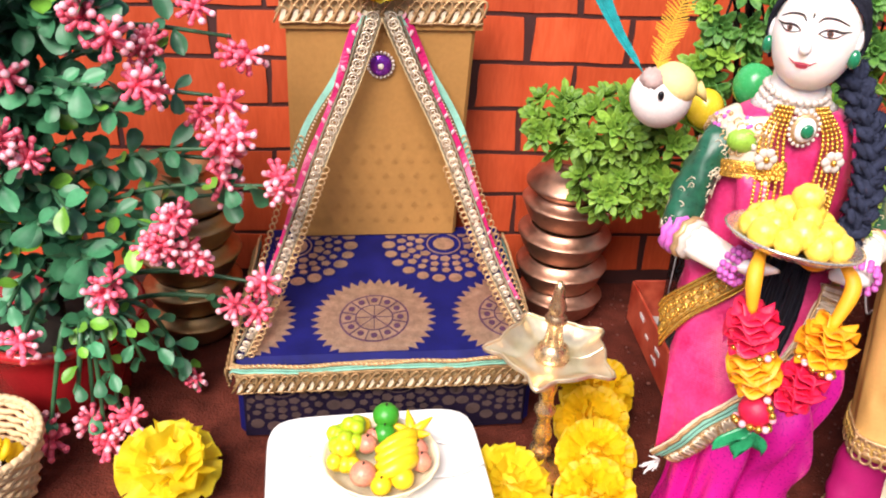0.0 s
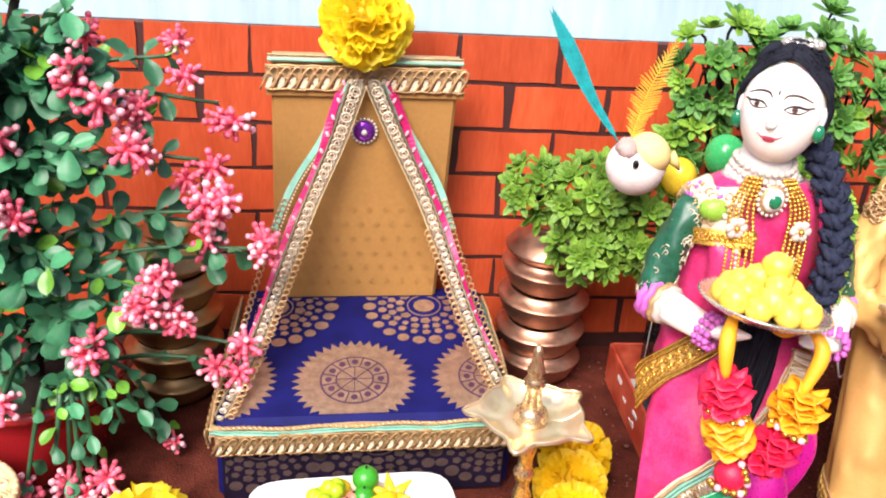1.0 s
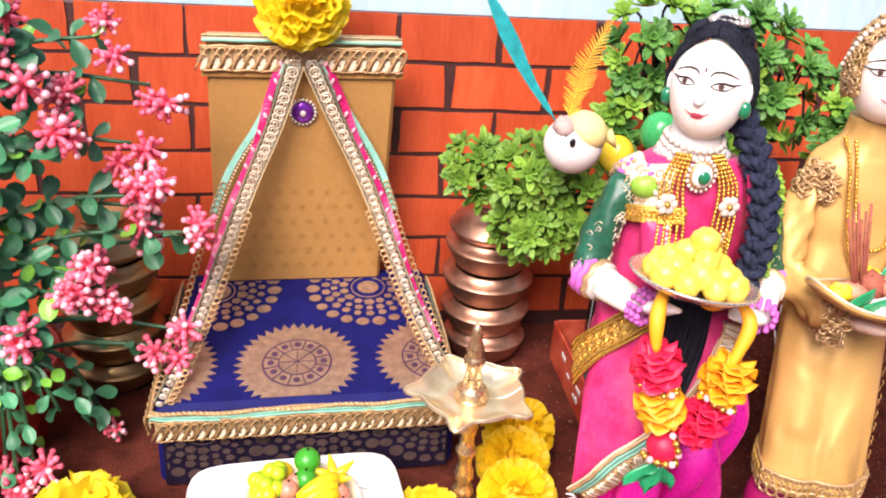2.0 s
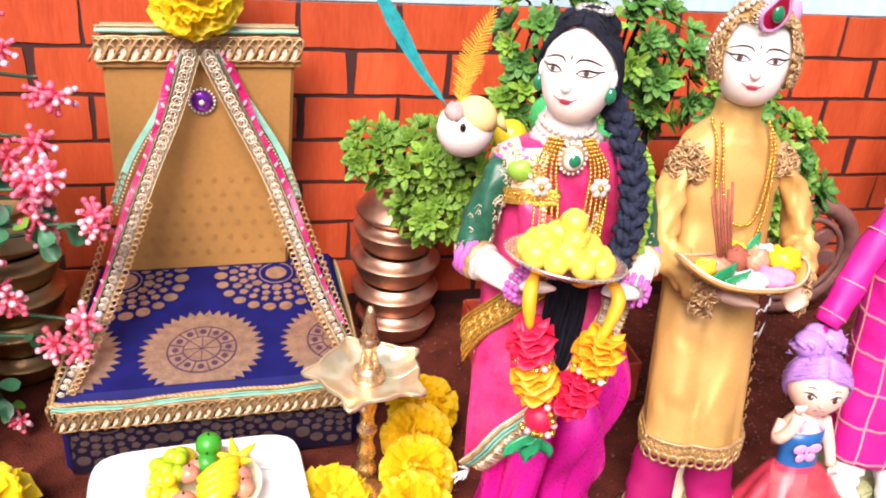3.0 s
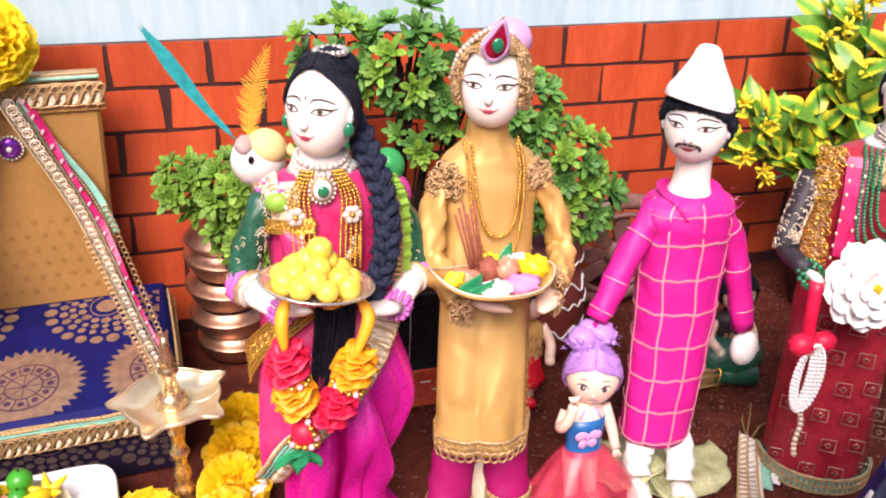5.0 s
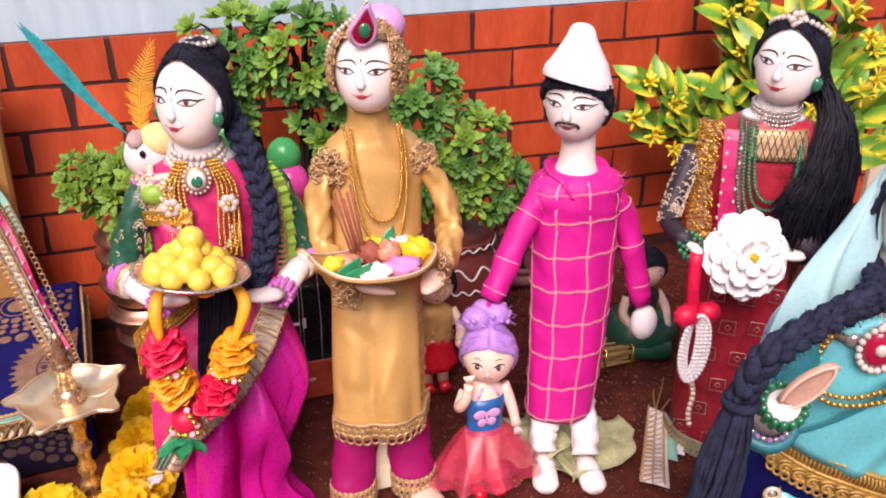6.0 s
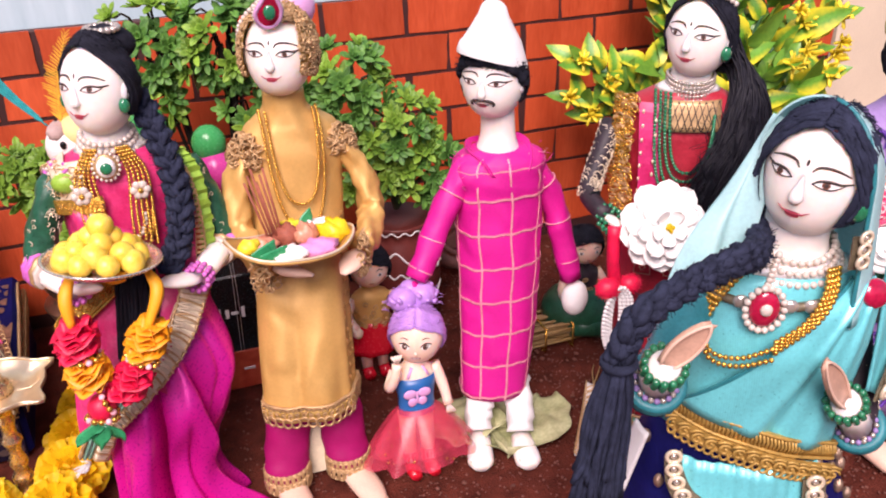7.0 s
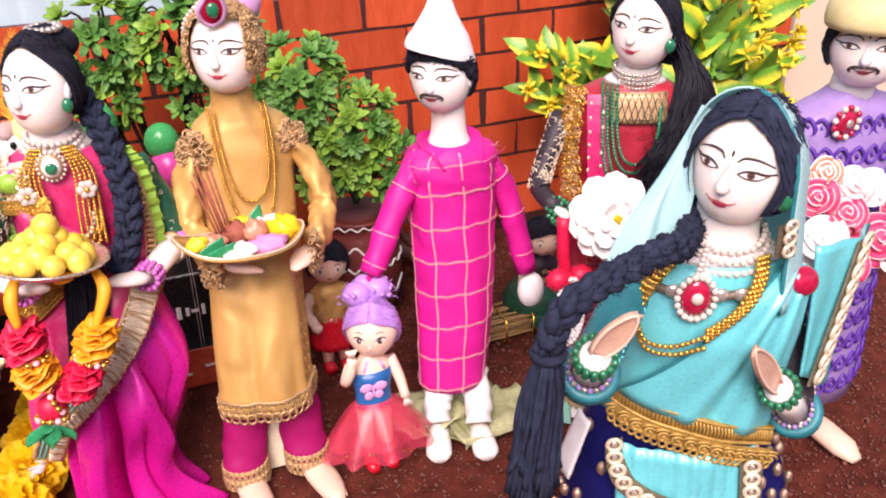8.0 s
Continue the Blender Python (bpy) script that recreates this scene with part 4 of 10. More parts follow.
# ---- oil lamp ----
def oil_lamp():
    x, y = 0.421, 0.848
    t = thing("oil_lamp", (x, y, 0), "brass oil lamp with a five-pointed bowl on a turned stem", "lamp")
    s = Shape()
    s.lathe([(r * (0.80 if 0.009 < z < 0.075 else 1.0), z) for r, z in ((0.0195, 0), (0.0200, 0.002), (0.017, 0.0045), (0.0125, 0.007), (0.0085, 0.0095), (0.0062, 0.013), (0.0062, 0.015), (0.0085, 0.0175), (0.0092, 0.020), (0.0080, 0.0225), (0.0055, 0.025), (0.0060, 0.028), (0.0078, 0.032), (0.0072, 0.036), (0.0054, 0.040), (0.0050, 0.044), (0.0066, 0.048), (0.0085, 0.0515), (0.0082, 0.053), (0.0058, 0.056), (0.0055, 0.062), (0.0068, 0.067), (0.0075, 0.070), (0.0062, 0.073), (0.0068, 0.078), (0.013, 0.0860), (0.014, 0.0900), (0.0, 0.0905))], (x, y, 0), FINIAL, 32)
    part("stem", s, t, "turned brass stem")
    s = Shape()

    def star(a):
        c = abs(math.cos(2.5 * (a - 0.55)))
        return 0.76 + 0.25 * c ** 12

    def surf(u, v, lift=0.0):
        a = 2 * math.pi * v
        rr = u * 0.0405 * (1 - u + u * star(a) + 0.25 * (1 - u) * u)
        c = abs(math.cos(2.5 * (a - 0.55)))
        z = 0.0925 + 0.0050 * u ** 2.0 - 0.0016 * u ** 3 * c ** 8 - 0.0035 * math.sin(math.pi * min(1, u * 1.05)) ** 2 + lift
        return (x + math.cos(a) * rr, y + math.sin(a) * rr, z)
    s.grid(lambda u, v: surf(u, v), 10, 80, PALE_BRASS, -0.0016)
    s.tube([surf(1, k / 80, 0.0002) for k in range(80)], 0.0009, PALE_BRASS, 6, closed=True)
    part("bowl", s, t, "polished five-pointed bowl")
    s = Shape()
    s.lathe([(0.0105, 0.0915), (0.0104, 0.0945), (0.0088, 0.0960), (0.0092, 0.0985), (0.0062, 0.1000), (0.0052, 0.1015), (0.0060, 0.1035), (0.0050, 0.1060), (0.0046, 0.1135), (0.0062, 0.1160), (0.0067, 0.1187), (0.0052, 0.1212), (0.0045, 0.1232), (0.0055, 0.1258), (0.0046, 0.1285), (0.0035, 0.1335), (0.0030, 0.1390), (0.0016, 0.1428), (0.0, 0.1432)], (x, y, 0), FINIAL, 28)
    part("finial", s, t, "turned brass finial")


oil_lamp()


# ---- white tray with a plate of toy fruit ----
def tray_and_fruit():
    M = Matrix.Translation((0.3185, 0.812, 0)) @ Matrix.Rotation(radians(5), 4, "Z")
    t = thing("tray", (0.3185, 0.812, 0), "glossy white square ceramic tray with rounded corners", "tray")
    s = Shape()
    W, D = 0.0625, 0.052

    def sq(u, v):
        a = 2 * math.pi * v
        c, d = math.cos(a), math.sin(a)
        k = 1 / max((abs(c) ** 7 + abs(d) ** 7) ** (1 / 7), 1e-6)
        z = 0.0285 + (0.0085 * max(0, (u - 0.62) / 0.38) ** 2.0)
        return M @ Vector((c * k * u * W, d * k * u * D, z))
    s.grid(sq, 14, 72, CERAMIC, -0.0025)
    part("dish", s, t)
    s = Shape()
    s.block(M @ Vector((0, 0, 0.0135)), (0.075, 0.062, 0.027), CERAMIC, 0.004, M.to_3x3())
    part("foot", s, t)
    c = Vector((0.3205, 0.8195, 0.0300))
    p = thing("fruit_plate", c, "small pale plate heaped with tiny clay fruits", "plate")
    s = Shape()
    s.lathe([(0.0, 0.0), (0.022, 0.0004), (0.0295, 0.005), (0.0335, 0.0110), (0.0345, 0.0120), (0.0340, 0.0128), (0.0325, 0.0118), (0.0285, 0.0062), (0.021, 0.0018), (0.0, 0.0012)], c, PALE_DISH, 40, lambda a, z: 1 + 0.006 * math.sin(a * 16))
    part("dish", s, p, "shallow pale dish")
    q = random.Random(4)

    def fruit(name, build, label):
        s = Shape()
        build(s)
        part(name, s, p, label)
    for _ in range(18):
        fruit("grape", lambda s: s.ball(c + Vector((-0.020 + q.uniform(-0.008, 0.007), 0.012 + q.uniform(-0.010, 0.010), 0.014 + q.uniform(0, 0.008))), 0.0052, FRUIT_GREEN, 10, 7), "yellow-green clay grape")
    for _ in range(12):
        fruit("grape", lambda s: s.ball(c + Vector((-0.021 + q.uniform(-0.006, 0.005), -0.007 + q.uniform(-0.007, 0.007), 0.013 + q.uniform(0, 0.006))), 0.0048, FRUIT_YELLOW, 10, 7), "yellow clay grape")
    for i in range(4):
        fruit("banana", lambda s: s.tube([c + Vector((-0.009 + 0.030 * math.sin(a * 0.5 + 0.2), 0.006 - 0.006 * i - 0.008 * math.cos(a), 0.0155 + 0.006 * math.sin(a + 0.3) - 0.0008 * i)) for a in [0.3 * k for k in range(9)]], [0.0018, 0.0036, 0.0048, 0.0053, 0.0054, 0.0052, 0.0045, 0.0032, 0.0012], FRUIT_YELLOW, 9), "yellow clay banana")
    for d, r, m, lb in (((0.003, 0.019, 0.026), 0.0080, FRUIT_LEAF, "bright green clay fruit"), ((0.002, 0.011, 0.019), 0.0068, FRUIT_LEAF, "bright green clay fruit"), ((-0.010, -0.018, 0.0150), 0.0078, FRUIT_PINK, "pink clay apple"), ((-0.008, 0.004, 0.0175), 0.0062, FRUIT_PINK, "pink clay apple"), ((-0.004, 0.010, 0.018), 0.0052, FRUIT_PINK, "pink clay apple"),
                        ((0.021, 0.001, 0.0150), 0.0070, FRUIT_PINK, "pink and yellow clay mango"), ((0.023, -0.007, 0.0135), 0.0064, FRUIT_PINK, "pink and yellow clay mango"), ((0.012, -0.019, 0.0125), 0.0070, FRUIT_YELLOW, "yellow clay fruit"), ((0.0, -0.024, 0.0118), 0.0060, FRUIT_YELLOW, "yellow clay fruit"), ((-0.012, 0.024, 0.0135), 0.0065, FRUIT_YELLOW, "yellow clay fruit")):
        def build(s, d=d, r=r, m=m):
            s.ball(c + Vector(d), (r, r, r * 0.93), m, 14, 9)
            s.tube([c + Vector(d) + Vector((0, 0, r * 0.85)), c + Vector(d) + Vector((0.0004, 0, r * 1.12))], 0.0006, BARK, 5)
        fruit("fruit", build, lb)
    for k in range(5):
        a = 0.5 + 1.25 * k
        e = c + Vector((0.0185, 0.014, 0.0165))
        fruit("star_petal", lambda s: s.tube([e, e + Vector((math.cos(a) * 0.007, math.sin(a) * 0.007, 0.003)), e + Vector((math.cos(a) * 0.014, math.sin(a) * 0.013, 0.007))], [0.0034, 0.0028, 0.0006], FRUIT_YELLOW, 7), "yellow clay banana tip")
    for d in ((-0.036, 0.024), (0.036, 0.026)):
        s = Shape()
        g = M @ Vector((d[0] * 1.2, d[1], 0.0305))
        s.grid(lambda u, v: g + Vector(((u - 0.5) * 0.013, (v - 0.5) * 0.004 * math.sin(math.pi * u), 0.0014 + 0.0006 * math.sin(u * 5))), 6, 3, WHITE_PETAL, 0.0006)
        whole("petal", s, g, "pale loose flower petal lying on the tray", "petal")


tray_and_fruit()


# ---- woven basket at the edge ----
def basket():
    c = Vector((0.082, 0.835, 0))
    t = thing("basket", c, "small pale cane basket holding white and yellow petals", "basket")
    for k in range(9):
        s = Shape()
        z = 0.003 + k * 0.0045
        rr = 0.030 + 0.0011 * k
        s.tube([c + Vector((math.cos(a) * (rr + 0.0012 * (-1) ** (i + k)), math.sin(a) * (rr + 0.0012 * (-1) ** (i + k)), z)) for i, a in enumerate([2 * math.pi * j / 36 for j in range(36)])], 0.0021, WICKER, 6, closed=True)
        part("cane_round", s, t)
    s = Shape()
    s.lathe([(0.0, 0.001), (0.029, 0.001)], c, WICKER, 24)
    part("base", s, t)
    s = Shape()
    for ph in (0, math.pi):
        s.tube([c + Vector((math.cos(a) * 0.0395, math.sin(a) * 0.0395, 0.0425 + 0.0016 * math.sin(a * 22 + ph))) for a in [2 * math.pi * j / 132 for j in range(132)]], 0.0021, WICKER, 6, closed=True)
    part("plaited_rim", s, t)
    q = random.Random(2)
    for k in range(26):
        s = Shape()
        g = c + Vector((q.uniform(-0.018, 0.018), q.uniform(-0.018, 0.018), 0.018 + q.uniform(0, 0.012)))
        s.ball(g, (0.0075, 0.0055, 0.003), LEMON if k % 3 == 0 else WHITE_PETAL, 8, 5, Euler((q.uniform(-1, 1), q.uniform(-1, 1), q.uniform(0, 6))).to_matrix())
        part("petal", s, t)


basket()


# ---- plants ----
def leaf_mesh(name, L, W, m, tip=1.0, fold=0.18, curl=0.15, nu=5):
    """A leaf along +y from its stalk, folded along its rib."""
    s = Shape()

    def fn(u, v):
        x = (v - 0.5) * 2
        w = W * (math.sin(math.pi * min(1, u ** 0.75 * 0.97 + 0.03)) ** tip) if tip > 0 else W * (0.10 + 0.90 * math.sin(math.pi / 2 * min(1, u * 1.35)) ** 1.6) * math.sqrt(max(0, 1 - max(0, (u - 0.45) / 0.55) ** 2.4))
        return (x * w, u * L, abs(x) * w * fold + curl * L * u * u * -1 + 0.04 * L * math.sin(u * 6))
    s.grid(fn, nu, 4, m)
    return s.mesh(name)


def rosette_leaves(R, m, seed):
    """The leaves of one rosette, each a mesh of its own."""
    leaves = []
    q = random.Random(seed)
    for layer, (count, ln, lift) in enumerate(((6, 1.0, 0.22), (6, 0.76, 0.62), (4, 0.48, 1.10))):
        for k in range(count):
            a = 2 * math.pi * (k + 0.5 * layer) / count + q.uniform(-0.15, 0.15)
            el = lift + q.uniform(-0.12, 0.12)
            d = Vector((math.cos(a) * math.cos(el), math.sin(a) * math.cos(el), math.sin(el)))
            e = Vector((-math.sin(a), math.cos(a), 0))
            up = d.cross(e) * -1
            L, W = R * ln * q.uniform(0.85, 1.1), R * (0.255 if layer < 2 else 0.21)

            def fn(u, v, d=d, e=e, up=up, L=L, W=W):
                x = (v - 0.5) * 2
                w = W * (0.26 + 0.95 * u) * max(0.0, 1 - u ** 3.6) ** 0.75 * 1.02
                return d * (L * u) + e * (x * w) - up * (abs(x) * w * 0.35) + Vector((0, 0, 1)) * (0.10 * L * u * u)
            leaves.append(Shape().grid(fn, 6, 4, m, 0.0005).mesh("leaf_blade"))
    return leaves


def pink_bloom_mesh(name, R, seed):
    s = Shape()
    q = random.Random(seed)
    for k in range(13):
        pol, az = math.acos(1 - 1.30 * (k + 0.5) / 13), k * 2.4 + q.uniform(-0.2, 0.2)
        d = Vector((math.sin(pol) * math.cos(az), math.sin(pol) * math.sin(az), math.cos(pol)))
        L = R * q.uniform(0.75, 1.08)
        s.tube([Vector((0, 0, 0)), d * L * 0.5, d * L * 0.95], [R * 0.17, R * 0.16, R * 0.14], FLOWER_PINK, 6)
        s.ball(d * L, R * q.uniform(0.17, 0.23), FLOWER_TIP if (k * 3 + seed) % 5 < 2 else FLOWER_PINK, 7, 5)
    return s.mesh(name)


LEAVES = [leaf_mesh("leaf_blade", 0.0160, 0.0050, LEAF, 0, -0.30, 0.16, 9), leaf_mesh("leaf_blade", 0.0145, 0.0047, LEAF, 0, 0.40, 0.30, 9), leaf_mesh("leaf_blade", 0.0135, 0.0045, LEAF_LIGHT, 0, 0.35, 0.24, 9)]
BLOOMS = [pink_bloom_mesh("bloom", 0.0118, k) for k in range(3)]


def twig(t, pts, r0, r1, m, n=12):
    """A tapered stem, as a part of the plant t; returns its line."""
    path = spline(pts, n)
    part("stem", Shape().tube(path, [r0 + (r1 - r0) * k / (n - 1) for k in range(n)], m, 6), t)
    return path


def flowering_bush():
    c = Vector((0.105, 0.935, 0))
    t = thing("flowering_bush", c, "artificial bush with round green leaves and pink berry-like blooms", "plant")
    q = random.Random(21)
    s = Shape()
    prof = [(0.036, 0), (0.040, 0.004), (0.050, 0.050), (0.054, 0.062), (0.0570, 0.0645), (0.0570, 0.070), (0.053, 0.070), (0.048, 0.056), (0.0, 0.056)]
    s.lathe(prof, c, RED_POT, 48)
    part("pot", s, t, "glossy red plastic pot")
    s = Shape()
    s.ball(c + Vector((0, 0, 0.054)), (0.048, 0.048, 0.011), BARK, 20, 8)
    part("potting_soil", s, t)
    twigs = []
    twigs.append(twig(t, [c + Vector((0.0, 0, 0.05)), c + Vector((0.004, 0.0, 0.14)), c + Vector((-0.004, 0.005, 0.23)), c + Vector((0.02, 0.005, 0.31))], 0.0050, 0.0025, BARK, 24))
    # shoots that end in blooms, then leafy shoots that fill the bush
    blooms = [((0.196, 0.930, 0.246), 3), ((0.190, 0.910, 0.231), 3), ((0.231, 0.950, 0.250), 2), ((0.219, 0.940, 0.217), 2), ((0.230, 0.920, 0.192), 3), ((0.228, 0.935, 0.178), 2), ((0.254, 0.925, 0.165), 2), ((0.197, 0.890, 0.151), 3), ((0.208, 0.900, 0.134), 2), ((0.186, 0.885, 0.143), 2),
              ((0.169, 0.880, 0.123), 2), ((0.235, 0.915, 0.089), 2), ((0.245, 0.920, 0.098), 1), ((0.191, 0.930, 0.014), 1), ((0.122, 0.890, 0.193), 2), ((0.105, 0.890, 0.205), 2), ((0.171, 0.900, 0.271), 2), ((0.165, 0.905, 0.290), 2), ((0.113, 0.870, 0.016), 2), ((0.140, 0.875, 0.024), 1), ((0.155, 0.880, 0.014), 2), ((0.146, 0.872, 0.008), 1), ((0.109, 0.870, 0.086), 1), ((0.118, 0.900, 0.240), 1), ((0.205, 0.950, 0.278), 2), ((0.222, 0.945, 0.150), 1)]
    fill = [(q.uniform(0.02, 0.175), q.uniform(0.868, 0.935), q.uniform(0.125, 0.315)) for _ in range(46)] + [(0.17, 0.895, 0.055), (0.185, 0.905, 0.035), (0.135, 0.868, 0.045)] + [(q.uniform(0.03, 0.16), q.uniform(0.862, 0.895), q.uniform(0.100, 0.13)) for _ in range(3)]
    for e in [w[0] for w in blooms] + fill:
        e = Vector(e)
        z0 = min(0.24, max(0.055, e.z - 0.02 + q.uniform(-0.03, 0.02)))
        if e.z < 0.07:
            a = c + Vector((0.02, -0.02, 0.07))
            mid = Vector(((a.x + e.x) / 2 + 0.01, (a.y + e.y) / 2 - 0.012, 0.088))
        else:
            a = c + Vector((0.002, 0.0, z0))
            mid = a.lerp(e, 0.5) + Vector((0, 0, 0.012))
        twigs.append(twig(t, [a, mid, e], 0.0023, 0.0012, STEM, 14))
    rest, count = Shape(), 0
    spots = []
    for k, path in enumerate(twigs):
        far = path[-1].x > 0.178 and path[-1].z > 0.07
        low = path[-1].z < 0.07
        pts = along(path[2:], 0.0125 if far or low else 0.0080)
        for i, p in enumerate(pts):
            if far and (p.x > 0.205 or p.z < 0.135) and q.random() < 0.75:
                continue
            d = (pts[min(i + 1, len(pts) - 1)] - pts[max(i - 1, 0)])
            d = d.normalized() if d.length > 0 else Vector((0, 0, 1))
            for sgn in (0, 1):
                if q.random() < (0.55 if low else 0.30 if p.z < 0.11 else 0.10):
                    continue
                out = d.orthogonal().normalized()
                out.rotate(Matrix.Rotation(i * 1.57 + sgn * math.pi + q.uniform(-0.4, 0.4), 3, d))
                ld = (out * 0.9 + d * 0.5 + Vector((0, -0.45, 0.1))).normalized()
                x = ld.cross(Vector((q.uniform(-0.4, 0.4), -0.6, 0.8))).normalized()
                M = Matrix((x, ld, x.cross(ld))).transposed().to_4x4()
                me = LEAVES[2] if q.random() < (0.30 if low else 0.09) else LEAVES[q.randrange(2)]
                spots.append((me, Matrix.Translation(p) @ M @ Matrix.Scale(q.uniform(0.85, 1.4) * (0.78 if low or p.z < 0.10 else 1.0), 4)))
    spots.sort(key=lambda w: w[1].translation.y)
    for i, (me, M) in enumerate(spots):
        if i < 300:
            piece("leaf", me, t, M)
        else:
            rest.add([M @ w.co for w in me.vertices], [tuple(f.vertices) for f in me.polygons], me.materials[0])
    tagged(part("leaf_mass", rest, t, "inner green leaves"), kind="stuff")
    for e, n in blooms:
        e = Vector(e)
        for _ in range(n):
            off = Vector((q.uniform(-0.010, 0.010), q.uniform(-0.008, 0.004), q.uniform(-0.010, 0.010))) * (1 if n > 1 else 0.2)
            piece("bloom", BLOOMS[q.randrange(3)], t, turned(e + off, (off.x * 40 + q.uniform(-0.3, 0.3), -1, off.z * 40 + q.uniform(-0.2, 0.5)), q.uniform(0, 6), q.uniform(0.75, 1.05)))
    return t


flowering_bush()

ROSETTES = [rosette_leaves(0.0150, LEAF_SUCC, k) for k in range(2)]
DARK_ROSETTES = [rosette_leaves(0.0158, LEAF_DARK, k + 5) for k in range(2)]


def rosette_plant(name, base, label, root, clumps, meshes, seed, size=1.0, category="plant", bark=STEM):
    """A plant of branching stems that end in leaf rosettes; clumps are (centre, radii, count)."""
    t = thing(name, base, label, category)
    q = random.Random(seed)
    spots = []
    for c, rad, count in clumps:
        c = Vector(c)
        for k in range(count):
            f = (k + 0.5) / count
            pol, az = math.acos(1 - 2 * f), k * 2.4 + q.uniform(-0.3, 0.3)
            d = Vector((math.sin(pol) * math.cos(az), math.sin(pol) * math.sin(az), math.cos(pol)))
            if d.y > 0.55:
                d.y *= -0.6
            fr = q.uniform(0.72, 1.05)
            p = c + Vector((d.x * rad[0], d.y * rad[1], d.z * rad[2])) * fr
            face_dir = d * 0.9 + Vector((0, -0.55, 0.55))
            M = turned(p, face_dir, q.uniform(0, 6), size * q.uniform(0.78, 1.15))
            spots += [(me, M) for me in meshes[q.randrange(len(meshes))]]
            if k % 2 == 0:
                r0 = Vector(root)
                twig(t, [r0.lerp(c, 0.25), c.lerp(p, 0.3) + Vector((0, 0, -0.004)), p], 0.0012, 0.0009, bark, 9)
        twig(t, [Vector(root), Vector(root).lerp(c, 0.5) + Vector((0.003, 0, 0.004)), c], 0.0026, 0.0018, bark, 10)
    spots.sort(key=lambda w: w[1].translation.y)
    rest = Shape()
    for i, (me, M) in enumerate(spots):
        if i < 300:
            piece("leaf", me, t, M)
        else:
            rest.add([M @ w.co for w in me.vertices], [tuple(f.vertices) for f in me.polygons], me.materials[0])
    if rest.v:
        tagged(part("leaf_mass", rest, t, "inner green leaves"), kind="stuff")
    return t


rosette_plant("succulent", (0.475, 1.02, 0.130), "artificial succulent with green leaf rosettes set in a copper pot", (0.475, 1.035, 0.140),
              [((0.442, 1.005, 0.182), (0.018, 0.016, 0.020), 11), ((0.482, 0.995, 0.180), (0.028, 0.024, 0.028), 22), ((0.522, 0.985, 0.165), (0.026, 0.022, 0.042), 24), ((0.485, 0.985, 0.142), (0.026, 0.016, 0.020), 13)], ROSETTES, 31)
rosette_plant("topiary", (0.605, 1.02, 0), "artificial tree with dense green leaf rosettes on a dark stem", (0.605, 1.02, 0.0),
              [((0.560, 1.000, 0.272), (0.035, 0.024, 0.041), 20), ((0.612, 0.985, 0.272), (0.037, 0.026, 0.043), 24), ((0.655, 0.985, 0.245), (0.029, 0.024, 0.037), 15), ((0.548, 1.0, 0.225), (0.020, 0.018, 0.024), 9), ((0.63, 0.99, 0.215), (0.032, 0.02, 0.024), 10)], ROSETTES[:1] + DARK_ROSETTES, 32, 1.0, "tree", BARK)
bush = rosette_plant("potted_bush", (0.735, 0.975, 0), "leafy artificial bush in a brown clay pot with white scrolls", (0.735, 0.975, 0.115),
                     [((0.700, 0.965, 0.232), (0.030, 0.024, 0.034), 19), ((0.735, 0.958, 0.195), (0.032, 0.026, 0.034), 24), ((0.752, 0.955, 0.160), (0.028, 0.022, 0.032), 17), ((0.712, 0.958, 0.165), (0.026, 0.02, 0.03), 16)], ROSETTES + DARK_ROSETTES, 33)


def clay_pot(t):
    c = (0.735, 0.975, 0)
    s = Shape()
    s.lathe([(0.019, 0), (0.024, 0.003), (0.033, 0.025), (0.0375, 0.050), (0.036, 0.075), (0.030, 0.092), (0.0275, 0.098), (0.0295, 0.104), (0.0315, 0.107), (0.0290, 0.108), (0.025, 0.098), (0.0, 0.094)], c, CLAY, 44)
    p = part("pot", s, t, "brown clay pot")
    rad = lambda z: np.interp(z, [0, 0.025, 0.05, 0.075, 0.092, 0.107], [0.02, 0.0335, 0.038, 0.0365, 0.0308, 0.032])
    for z0, amp, k, rr in ((0.082, 0.0045, 9, 0.0010), (0.066, 0.0020, 20, 0.0009), (0.040, 0.0050, 10, 0.0010), (0.1035, 0.0016, 18, 0.0007)):
        s = Shape()
        s.tube([(c[0] + math.cos(a) * rad(z0 + amp * math.sin(a * k)), c[1] + math.sin(a) * rad(z0 + amp * math.sin(a * k)), z0 + amp * math.sin(a * k)) for a in [2 * math.pi * i / 160 for i in range(160)]], rr, WHITE_PAINT, 5, closed=True)
        part("scroll_line", s, p, "wavy white painted line")


clay_pot(bush)


